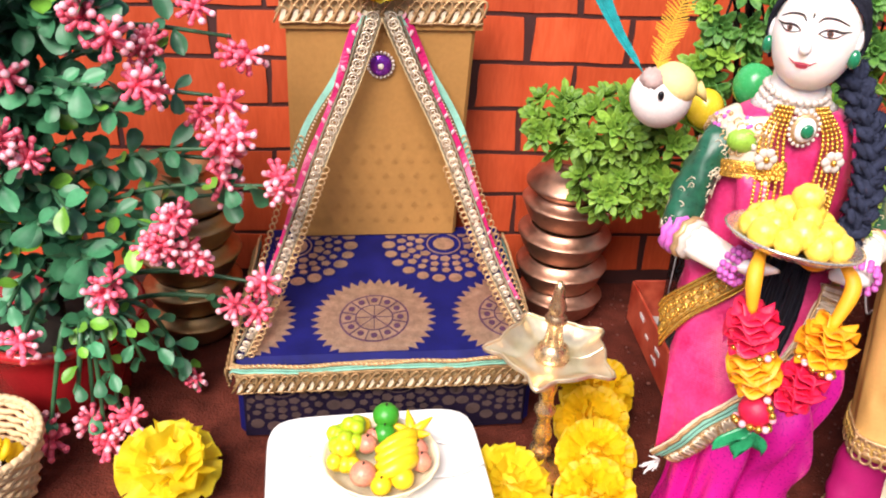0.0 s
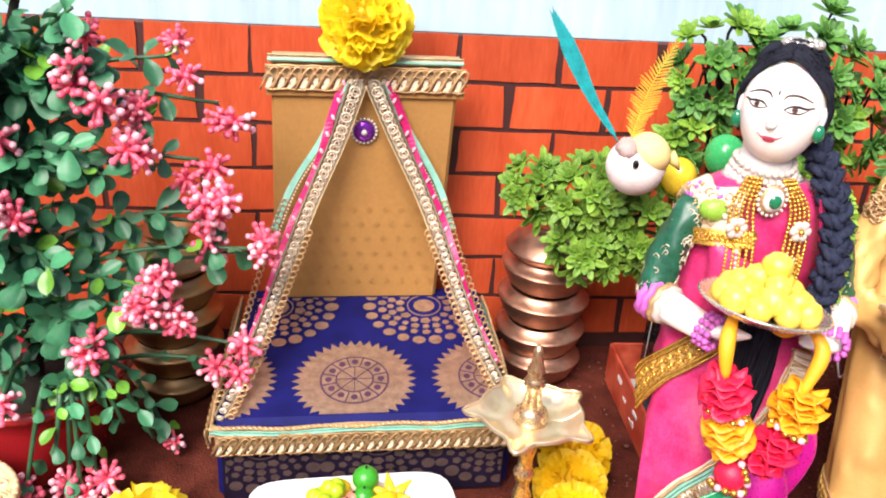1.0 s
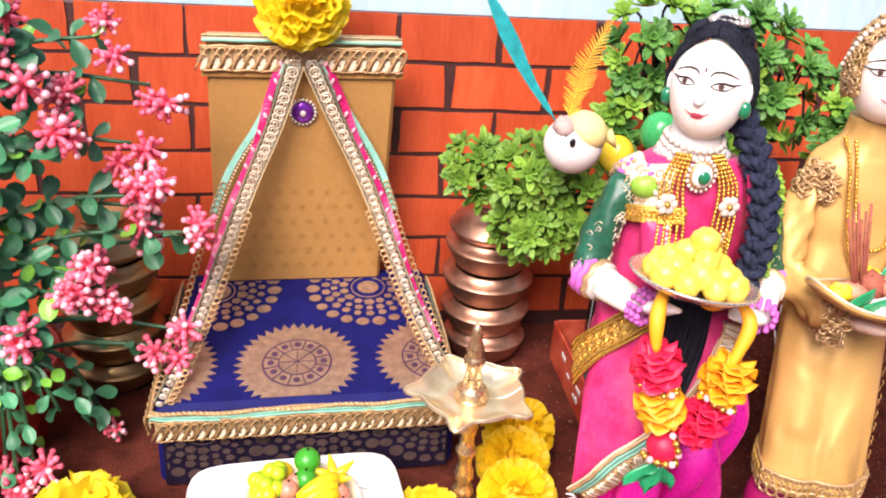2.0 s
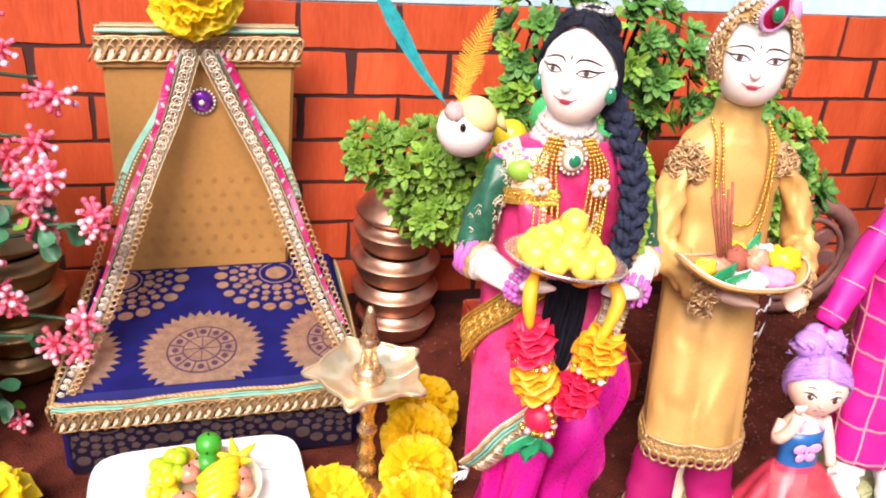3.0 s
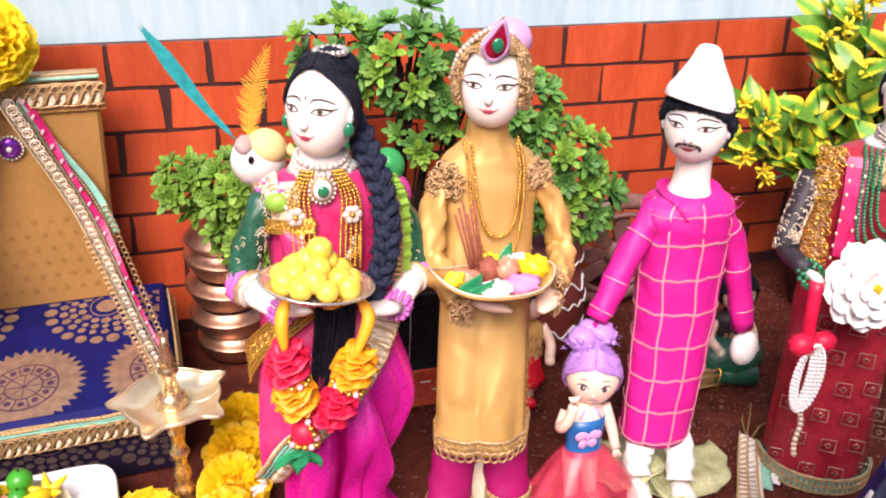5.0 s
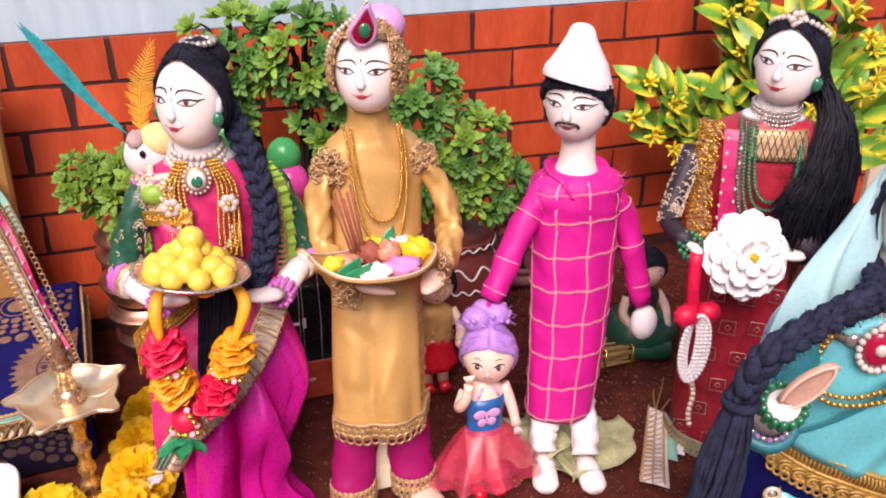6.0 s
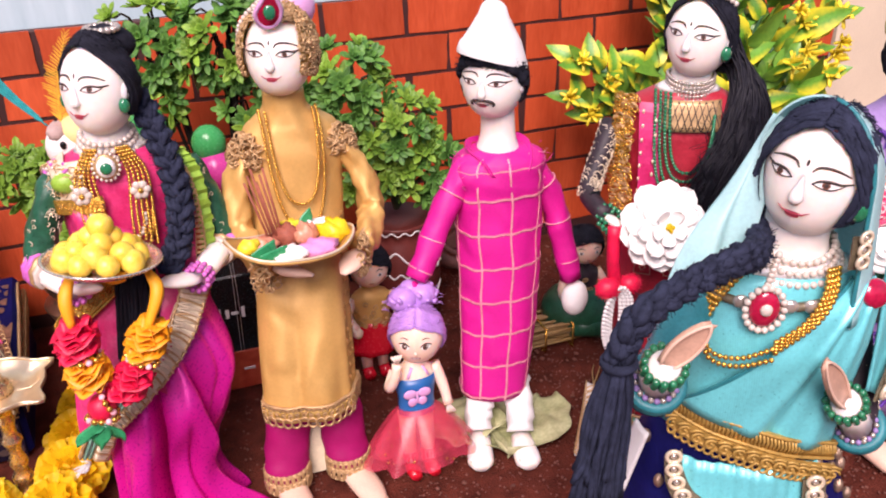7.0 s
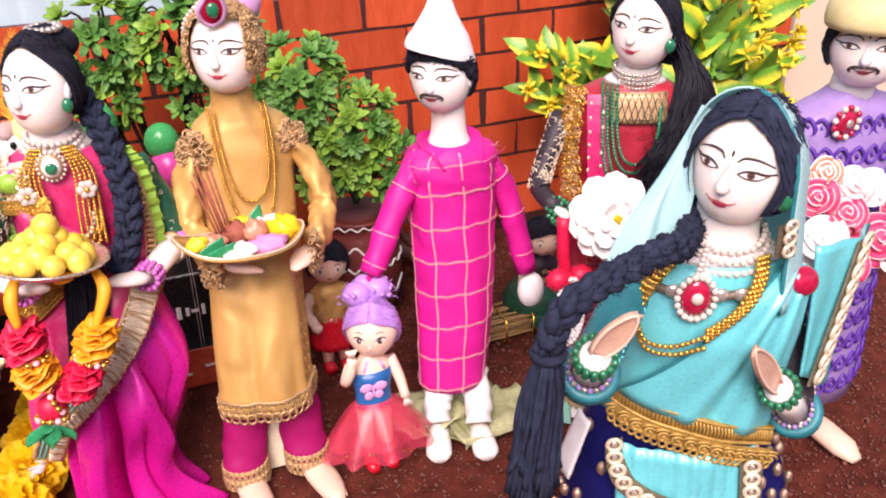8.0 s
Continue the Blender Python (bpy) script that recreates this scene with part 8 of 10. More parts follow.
    for k in range(11):
        c = sh.lerp(el, 0.05 + 0.09 * k)
        s.tube([c + Vector((math.cos(a) * 0.0073, math.sin(a) * 0.0073, 0.0016 * math.sin(a * 6 + k))) for a in [2 * math.pi * i / 36 for i in range(36)]], 0.00040, PALE_BRAID, 4, closed=True)
    for k in range(70):
        f, a = q.random(), q.uniform(2.4, 6.6)
        c = sh.lerp(el, f) + Vector((math.cos(a) * 0.0071, math.sin(a) * 0.0071, 0))
        n1 = Vector((math.cos(a), math.sin(a), 0))
        e1 = Vector((-math.sin(a), math.cos(a), 0))
        s.tube([c + e1 * math.cos(b) * 0.0015 + Vector((0, 0, math.sin(b) * 0.0019)) + n1 * 0.0003 for b in [2 * math.pi * i / 8 for i in range(8)]], 0.00030, PALE_BRAID, 4, closed=True)
    s.block(el + Vector((0, -0.009, -0.002)), (0.008, 0.002, 0.012), BLACK_BOX, 0.0005)
    hand(s, wr, wr + Vector((0.012, -0.010, -0.010)), 0.0085, SKIN)
    for d in (0.0, 0.003, 0.006):
        for k in range(11):
            a = 2 * math.pi * k / 11
            s.ball(wr + Vector((0.002 + d * 0.6, -d * 0.7, -0.002 - d * 0.5)) + Vector((math.cos(a) * 0.0075, math.sin(a) * 0.004, math.sin(a) * 0.0075)), 0.0017, EMERALD, 6, 5)
    sh, el, wr = Vector((cx + 0.040, 0.782, 0.242)), Vector((cx + 0.052, 0.770, 0.200)), Vector((cx + 0.012, 0.742, 0.178))
    s.tube(spline([sh, sh.lerp(el, 0.5), el, wr], 12), 0.0105, LACE, 14)
    hand(s, wr, wr + Vector((-0.015, -0.006, 0.002)), 0.009, SKIN)
    h = Head((0.8815, 0.7725, 0.2965), 0.0205, 0.0285, -57, 10, 3)
    h.build(s, SKIN)
    h.face(s, SKIN)
    h.hair(s, HAIR, 0.82, 1.26, 1.08, -0.45)
    # loose hair to one side
    for k in range(560):
        x0, z0 = 0.898 + 0.012 * q.random(), 0.300 - 0.03 * q.random()
        g = q.random()
        w = lambda r: q.uniform(-r, r)
        ex = 0.864 + 0.058 * g + w(0.003)
        s.tube(spline([(x0, 0.774 + 0.012 * q.random(), z0), (0.902 + 0.014 * g + w(0.0015), 0.758 + w(0.007), 0.270), (0.889 + 0.034 * g + w(0.003), 0.747 + w(0.006), 0.238), (ex, 0.743 + w(0.006), 0.182 + q.uniform(-0.012, 0.034))], 9), [0.0008, 0.0008, 0.0008, 0.0008, 0.0007, 0.0007, 0.0006, 0.0005, 0.0003], SILK_HAIR, 4)
    for k in range(110):
        a = Vector((0.862 + 0.060 * q.random(), 0.741 - 0.003 * q.random(), 0.185 + 0.075 * q.random()))
        s.tube(spline([a, a + Vector((q.uniform(-0.008, 0.006), -0.002, q.uniform(-0.014, 0.006))), a + Vector((q.uniform(-0.017, 0.010), 0.0, q.uniform(-0.028, 0.006)))], 7), 0.00022, SILK_HAIR, 3)
    s.beads([h.at(u, 1.02 - 0.30 * abs(u / 1.5) ** 2, 1.17) for u in [-1.5 + 0.1 * k for k in range(31)]], 0.0019, WHITE_BEAD, 0.0036, 6, 5)
    for k in range(6):
        a = 2 * math.pi * k / 6
        s.ball(h.at(0.0, 0.98, 1.19) + Vector((math.cos(a) * 0.004, -0.001, math.sin(a) * 0.0032)), (0.0028, 0.0018, 0.0024), WHITE_BEAD, 7, 5)
    s.ball(h.at(1.35, -0.28, 1.06), (0.0036, 0.003, 0.0048), EMERALD, 10, 8)
    mark = len(s.v)
    for z in [0.2600 + 0.0028 * k for k in range(5)]:
        s.beads([(0.8830 + math.cos(a) * 0.0148, 0.779 + math.sin(a) * 0.0142, z - 0.003 * max(0, -math.sin(a))) for a in [2 * math.pi * k / 50 for k in range(51)]], 0.0013, CRYSTAL, 0.0025, 6, 4)
    for k, lw in enumerate((0.212, 0.206, 0.198, 0.192)):
        s.beads(B.hang(cx - 0.008 - 0.003 * k, 0.262, cx + 0.020, 0.250, lw, 0.0045, 50), 0.0013, EMERALD, 0.0024, 6, 5)
    s.spin(mark, (cx, cy), -28)
    s.tube(spline([(0.812, 0.742, 0.190), (0.812, 0.740, 0.165), (0.815, 0.741, 0.150)], 10), 0.0042, RED_PAPER, 8)
    return whole("doll", s, (cx, cy, 0), "doll in a red sari with long loose black hair", "doll", "standing dolls")


def doll_teal():
    """A doll in a turquoise sari and veil with a thick plait."""
    s = Shape()
    B = Body([(0.0, 0.808, 0.598, 0.070, 0.052), (0.05, 0.807, 0.597, 0.066, 0.049), (0.10, 0.805, 0.596, 0.059, 0.044), (0.135, 0.803, 0.595, 0.050, 0.037), (0.160, 0.8015, 0.594, 0.0435, 0.032), (0.185, 0.8025, 0.593, 0.0430, 0.0305), (0.212, 0.803, 0.592, 0.046, 0.0295), (0.232, 0.806, 0.592, 0.044, 0.026), (0.245, 0.810, 0.591, 0.030, 0.020), (0.252, 0.811, 0.590, 0.0165, 0.0145), (0.268, 0.812, 0.589, 0.0140, 0.0140)])
    s.rings([q for q in B.rows if q[0] <= 0.165], NAVY, 90, lambda a, z: 1 + max(0, 0.14 - z) * (0.22 * math.sin(a * 8) + 0.12 * math.sin(a * 15 + z * 18)))
    s.rings([q for q in B.rows if 0.158 <= q[0] <= 0.246], TEAL_SATIN, 72, lambda a, z: 1 + 0.010 * math.sin(a * 5 + z * 60))
    s.rings([q for q in B.rows if q[0] >= 0.2435], SKIN, 26)
    q = random.Random(23)
    for k in range(150):
        a, z = q.uniform(math.pi * 0.9, 2.1 * math.pi), q.uniform(0.01, 0.15)
        if math.cos(a) > -0.62 and math.cos(a) < 0.58:
            continue
        p = B.around(z, 0.0022, a, a + 0.001, 2)[0]
        s.ball(p, (0.0026, 0.0026, 0.0042), COPPER_THREAD, 8, 6)
    s.grid(lambda u, v: B.around(0.152 - 0.035 * u, 0.005 + 0.004 * u, math.pi * (1.04 + 0.10 * v), math.pi * (1.04 + 0.10 * v) + 0.001, 2)[0], 10, 6, WHITE_CLOTH, 0.001)
    # front of the sari with a border of mirror rings
    s.grid(lambda u, v: B.front(0.768 + 0.064 * v, 0.152 - 0.150 * u, 0.0045 + 0.0012 * math.sin(v * 13 + u * 3) + 0.0005 * math.sin(v * 60) + 0.004 * u), 20, 60, TEAL_SATIN, 0.001)

    def ring_row(pts, r, out=Vector((0, -0.002, 0)), e1=Vector((1, 0, 0)), e2=Vector((0, 0, 1))):
        for p in along([Vector(w) for w in pts], r * 1.62):
            s.tube([p + out + e1 * math.cos(a) * r * 0.8 + e2 * math.sin(a) * r * 0.8 for a in [2 * math.pi * i / 14 for i in range(14)]], r * 0.27, PALE_BRAID, 6, closed=True)
            s.ball(p + out * 0.7, (r * 0.42, r * 0.3, r * 0.42), CRYSTAL, 8, 5)
    left = [B.front(x, z, 0.0085) for x, z in ((0.7655, 0.152), (0.7665, 0.142), (0.7710, 0.133), (0.7790, 0.1285), (0.790, 0.1255), (0.803, 0.1235))]
    right = [B.front(0.8300 + 0.0003 * k, 0.146 - 0.006 * k, 0.0095) for k in range(24)]
    for row in (left, right):
        row = spline(row, 40)
        s.strip(row, [Vector((1, 0, 0.9)) if row[0].x < 0.79 else Vector((1, 0, 0)) for _ in row], 0.0105, OLD_BRAID, 0.0012)
        ring_row(row, 0.0042)
    # two rows of gold braid for a belt
    line = [(0.7640, 0.1735), (0.7675, 0.1722), (0.7800, 0.1690), (0.7960, 0.1655), (0.8150, 0.1590), (0.8380, 0.1500), (0.8420, 0.1480)]
    up = spline([B.front(x, z + 0.0050, 0.0052) for x, z in line], 60)
    lo = spline([B.front(x, z - 0.0050, 0.0065) for x, z in line], 60)
    s.strip(up, (0, 0, 1), 0.0100, BELT, 0.0014)
    s.strip(lo, (0, 0, 1), 0.0085, BELT, 0.0014)
    for p in along(up, 0.0019):
        s.tube([p + Vector((0, -0.0010, -0.0040)), p + Vector((0.0006, -0.0022, 0)), p + Vector((0, -0.0010, 0.0040))], 0.0007, BELT, 5)
    for dz in (-0.0046, 0.0046):
        s.tube([p + Vector((0, -0.0014 - 0.0004 * (k % 2), dz)) for k, p in enumerate(up)], 0.0010, BELT, 5)
    for i, p in enumerate(along(lo, 0.0066)):
        s.tube([p + Vector((math.cos(a) * (0.0034 - 0.00022 * k), -0.0016, -0.0008 + math.sin(a) * (0.0034 - 0.00022 * k))) for k, a in enumerate([0.62 * k for k in range(14)])], 0.0008, BELT, 5)
        s.tube(spline([p + Vector((-0.0034, -0.0014, 0.0030)), p + Vector((0, -0.0022, 0.0044)), p + Vector((0.0034, -0.0014, 0.0024))], 6), 0.0008, BELT, 5)
    loops(s, [p + Vector((0, -0.0012, -0.0046)) for p in lo], 0.0022, BELT, 0.0038, 0.0007)
    # sari cloth drawn across the chest up to the shoulder
    def drape(u, v):
        a = spline([Vector((0.764, 0, 0.181)), Vector((0.790, 0, 0.206)), Vector((0.815, 0, 0.231)), Vector((0.833, 0, 0.2465))], 21)[round(u * 20)]
        b = spline([Vector((0.840, 0, 0.157)), Vector((0.844, 0, 0.190)), Vector((0.848, 0, 0.222)), Vector((0.849, 0, 0.240))], 21)[round(u * 20)]
        p = a.lerp(b, v)
        fold = 0.0022 * math.exp(-((v - 0.42) / 0.07) ** 2) + 0.0018 * math.exp(-((v - 0.80) / 0.06) ** 2) + 0.0010 * math.sin(v * 9 - u * 2) - 0.0016 * math.exp(-((v - 0.55) / 0.05) ** 2)
        return B.front(p.x, p.z, 0.0055 + fold + 0.0020 * (1 - v))
    s.grid(drape, 20, 40, TEAL_SATIN, 0.001)
    s.strip([drape(k / 20, 0.0) + Vector((0, -0.0004, 0)) for k in range(21)], (-0.6, 0, 0.8), 0.0016, DEEP_TEAL, 0.0008)
    s.spin(0, (0.806, 0.594), -24)
    s.ball((0.8340, 0.5600, 0.2370), (0.0080, 0.0036, 0.0068), RUBY, 18, 10, Euler((radians(-20), radians(20), 0)).to_matrix())
    # end of the sari falling from the shoulder, with its ring border
    A, C, D, E = Vector((0.842, 0.566, 0.250)), Vector((0.908, 0.600, 0.232)), Vector((0.838, 0.5565, 0.186)), Vector((0.882, 0.582, 0.152))
    pallu = lambda u, v: A.lerp(C, v).lerp(D.lerp(E, v), u) + Vector((0, -0.010, 0.004)) * math.sin(math.pi * min(1, v * 1.1)) * (1 - 0.5 * u) + Vector((0, -0.0012, 0)) * math.sin(v * 16 + u * 3)
    s.grid(pallu, 16, 26, TEAL_SATIN, 0.0014)
    strip = [pallu(u / 12, 0.50 - 0.28 * u / 12) + Vector((-0.0005, -0.003, 0)) for u in range(13)]
    s.strip(strip, (1, 0.4, -0.2), 0.0125, OLD_BRAID, 0.0012)
    ring_row(strip, 0.0046, Vector((-0.0004, -0.0022, 0.0004)), Vector((0.9, 0.35, -0.1)).normalized(), Vector((0.25, 0.05, 1)).normalized())
    s.strip([pallu(u / 12, 0.97) + Vector((0, -0.0016, 0)) for u in range(13)], (1, 0.4, 0), 0.008, DEEP_TEAL, 0.0012)
    # arms held out, palms up
    for sh, el, wr, tip, sg in (((0.768, 0.596, 0.230), (0.7320, 0.5700, 0.2085), (0.7250, 0.5540, 0.2310), (0.7385, 0.5470, 0.2515), -1), ((0.852, 0.588, 0.205), (0.8480, 0.5640, 0.1560), (0.8170, 0.5470, 0.1920), (0.7940, 0.5420, 0.2230), 1)):
        sh, el, wr, tip = (Vector(k) for k in (sh, el, wr, tip))
        s.tube(spline([sh, sh.lerp(el, 0.5), el], 10), 0.0105, LACE if sg > 0 else DEEP_TEAL, 14)
        for k in range(60):
            a, f = q.uniform(0, 6.3), q.random()
            s.ball(sh.lerp(el, f) + Vector((math.cos(a) * 0.0106, math.sin(a) * 0.0106, 0)), 0.0009, PALE_BRAID if sg > 0 else TEAL_SATIN, 5, 4)
        ax = (wr - el).normalized()
        e1 = ax.orthogonal().normalized()
        e2 = ax.cross(e1)
        for d, rr, m in ((-0.003, 0.0108, NAVY), (0.000, 0.0112, DEEP_TEAL), (0.003, 0.0112, DEEP_TEAL)):
            s.tube([el + ax * d + e1 * math.cos(a) * rr + e2 * math.sin(a) * rr for a in [2 * math.pi * i / 22 for i in range(22)]], 0.0026, m, 8, closed=True)
        for k in range(22):
            a = 2 * math.pi * k / 22
            s.ball(el + ax * 0.006 + e1 * math.cos(a) * 0.0090 + e2 * math.sin(a) * 0.0090, 0.0015, CRYSTAL if k % 2 else VIOLET, 6, 4)
        s.tube([el, wr], [0.0078, 0.0064], SKIN, 14)
        for d in (-0.0058, -0.0030, -0.0002):
            for k in range(15):
                a = 2 * math.pi * k / 15
                s.ball(wr + ax * d + e1 * math.cos(a) * 0.0082 + e2 * math.sin(a) * 0.0082, 0.0018, EMERALD, 7, 6)
        # a flat leaf-shaped palm with a pale edge
        d = tip - wr
        side = d.cross(Vector((0.1, -1, 0.5))).normalized()
        nrm = side.cross(d).normalized()
        leaf = lambda u, v: wr + d * u + side * ((v - 0.5) * 0.0108 * math.sin(math.pi * min(1, u * 0.86 + 0.14)) ** 0.75) + nrm * (0.0010 * (2 * v - 1) ** 2)
        s.grid(leaf, 10, 8, PALM, 0.0022)
        s.tube([leaf(u / 10, 0) for u in range(11)] + [leaf(1 - u / 10, 1) for u in range(11)], 0.0007, SKIN_HAND, 6)
    h = Head((0.8105, 0.5825, 0.2880), 0.0217, 0.0292, -60, 12, 6)
    h.build(s, SKIN)
    h.face(s, SKIN)
    h.hair(s, NAVY_WOOL, 0.78, 1.0, 1.09, -0.6, 15)
    # plait over the shoulder, ending in a tassel
    path = spline([(0.803, 0.603, 0.262), (0.792, 0.589, 0.2600), (0.780, 0.576, 0.2625), (0.768, 0.5635, 0.2670), (0.754, 0.5565, 0.2715), (0.742, 0.554, 0.2705), (0.726, 0.551, 0.2680), (0.7120, 0.550, 0.2625), (0.7045, 0.5515, 0.2510), (0.7030, 0.553, 0.2390)], 60)
    rope(s, path, 0.0078, NAVY_WOOL, 0.62)
    s.tube([(0.7028 + math.cos(a) * 0.0056, 0.553 + math.sin(a) * 0.0056, 0.2385) for a in [2 * math.pi * i / 16 for i in range(16)]], 0.0022, NAVY_WOOL, 6, closed=True)
    for k in range(120):
        a, f = q.uniform(0, 6.3), q.random() ** 0.5
        x, y = math.cos(a) * f, math.sin(a) * f
        w = lambda: q.uniform(-0.0012, 0.0012)
        s.tube(spline([(0.7028 + x * 0.004, 0.553 + y * 0.004, 0.2395), (0.7015 + x * 0.0080 + w(), 0.554 + y * 0.007 + w(), 0.218), (0.7000 + x * 0.0092 + w(), 0.5545 + y * 0.008 + w(), 0.195), (0.6985 + x * 0.0110 + 2 * w(), 0.555 + y * 0.009, 0.168 + q.uniform(-0.010, 0.018))], 12), [0.0014 * q.uniform(0.65, 1.2) for _ in range(12)], NAVY_WOOL, 6)
    # veil over the back of the head, spread over the shoulder
    def veil(u, v):
        a = math.pi * (-0.10 + 1.20 * v)
        up = min(1.0, u / 0.45)
        R = 1.17 * math.sin(up * math.pi / 2)
        low = max(0.0, (u - 0.45) / 0.55)
        flare = 1 + 0.34 * low * max(0, math.sin(a)) + 0.12 * low
        z = 1.15 * h.h * math.cos(up * math.pi / 2) - 0.062 * low + 0.0016 * math.sin(v * 26) * low
        return h.c + h.R @ Vector((math.cos(a) * R * h.r * flare, math.sin(a) * R * h.r * flare + 0.002, 0)) + Vector((0, 0, z))
    s.grid(veil, 22, 44, VEIL, 0.0008)
    tops = spline([(0.803, 0.598, 0.309), (0.795, 0.593, 0.290), (0.790, 0.591, 0.270), (0.786, 0.590, 0.248)], 24)
    outs = spline([(0.801, 0.604, 0.310), (0.783, 0.603, 0.281), (0.763, 0.600, 0.255), (0.752, 0.598, 0.226)], 24)
    s.grid(lambda u, v: tops[round(u * 23)].lerp(outs[round(u * 23)], v) + Vector((0, -0.004 * u, 0)) * math.sin(v * 9 + u * 3), 23, 18, VEIL, 0.0008)
    s.tube(tops, 0.0012, DEEP_TEAL, 5)
    edge = [veil(0.46 + 0.53 * k / 20, 0.0) for k in range(21)]
    s.tube([veil(0.02 + 0.97 * k / 40, 0.0) for k in range(41)], 0.0011, DEEP_TEAL, 5)
    s.strip([p + Vector((-0.003, -0.002, 0)) for p in edge[5:11]], (1, -0.2, 0), 0.0085, OLD_BRAID, 0.0012)
    ring_row([p + Vector((-0.003, -0.002, 0)) for p in edge[5:11]], 0.0034)
    s.ball(h.at(1.36, -0.26, 1.08), (0.0042, 0.0032, 0.0054), EMERALD, 10, 8)
    # jewellery
    mark = len(s.v)
    for z, rx, ry in ((0.2530, 0.0190, 0.0175), (0.2485, 0.0215, 0.0192), (0.2575, 0.0172, 0.0158)):
        s.beads([(0.8115 + math.cos(a) * rx, 0.589 + math.sin(a) * ry, z - 0.0060 * max(0, -math.sin(a))) for a in [2 * math.pi * k / 60 for k in range(61)]], 0.0017, WHITE_BEAD, 0.0034, 7, 5)
    p = B.front(0.7953, 0.2351, 0.006)
    s.ball(p, (0.0066, 0.0030, 0.0090), RUBY, 18, 9)
    s.ball(p + Vector((0, -0.0028, 0.001)), (0.0028, 0.0018, 0.0030), WHITE_BEAD, 10, 7)
    for k in range(18):
        a = 2 * math.pi * k / 18
        s.ball(p + Vector((math.cos(a) * 0.0082, -0.0005, math.sin(a) * 0.0106)), 0.0017, WHITE_BEAD, 7, 5)
    for k in range(7):
        s.ball(p + Vector((0.0004 * k, 0.001, 0.0115 + 0.0024 * k)), 0.0017, WHITE_BEAD, 7, 5)
    s.tube([B.front(0.770 + 0.0036 * k, 0.2375 - 0.010 * math.sin(math.pi * k / 15) * 0.25, 0.004) for k in range(16)], 0.0022, OLD_BRAID, 7)
    for x in (0.786, 0.806, 0.815):
        s.ball(B.front(x, 0.2365, 0.0055), (0.0038, 0.0018, 0.0034), CRYSTAL, 10, 6)
    for k in range(4):
        o = 0.0016 * k
        s.beads(spline([B.front(0.792 - o, 0.2500, 0.005), B.front(0.7800 - o, 0.2390, 0.006), B.front(0.7715 - o * 0.6, 0.2250, 0.0065)], 30), 0.0014, GOLD_BEAD, 0.0027, 7, 5)
        s.beads(spline([B.front(0.8225 + o, 0.2500, 0.006), B.front(0.8190 + o, 0.2415, 0.0085), B.front(0.8110 + o, 0.2315, 0.0100), B.front(0.7990, 0.2225 - o, 0.0105)], 30), 0.0014, GOLD_BEAD, 0.0027, 7, 5)
    for k, lw in enumerate((0.2135, 0.2100)):
        s.beads(spline([B.front(0.7705, 0.2240 - 0.003 * k, 0.0065), B.front(0.7750, lw, 0.0075), B.front(0.7860, 0.2140 - 0.004 * k, 0.0095), B.front(0.7990, 0.2205 - 0.005 * k, 0.0110)], 30), 0.0013, GOLD_BEAD, 0.0025, 7, 5)
    s.spin(mark, (0.806, 0.594), -24)
    return whole("doll", s, (0.805, 0.595, 0), "doll in a turquoise sari and veil with long plait", "doll", "standing dolls")


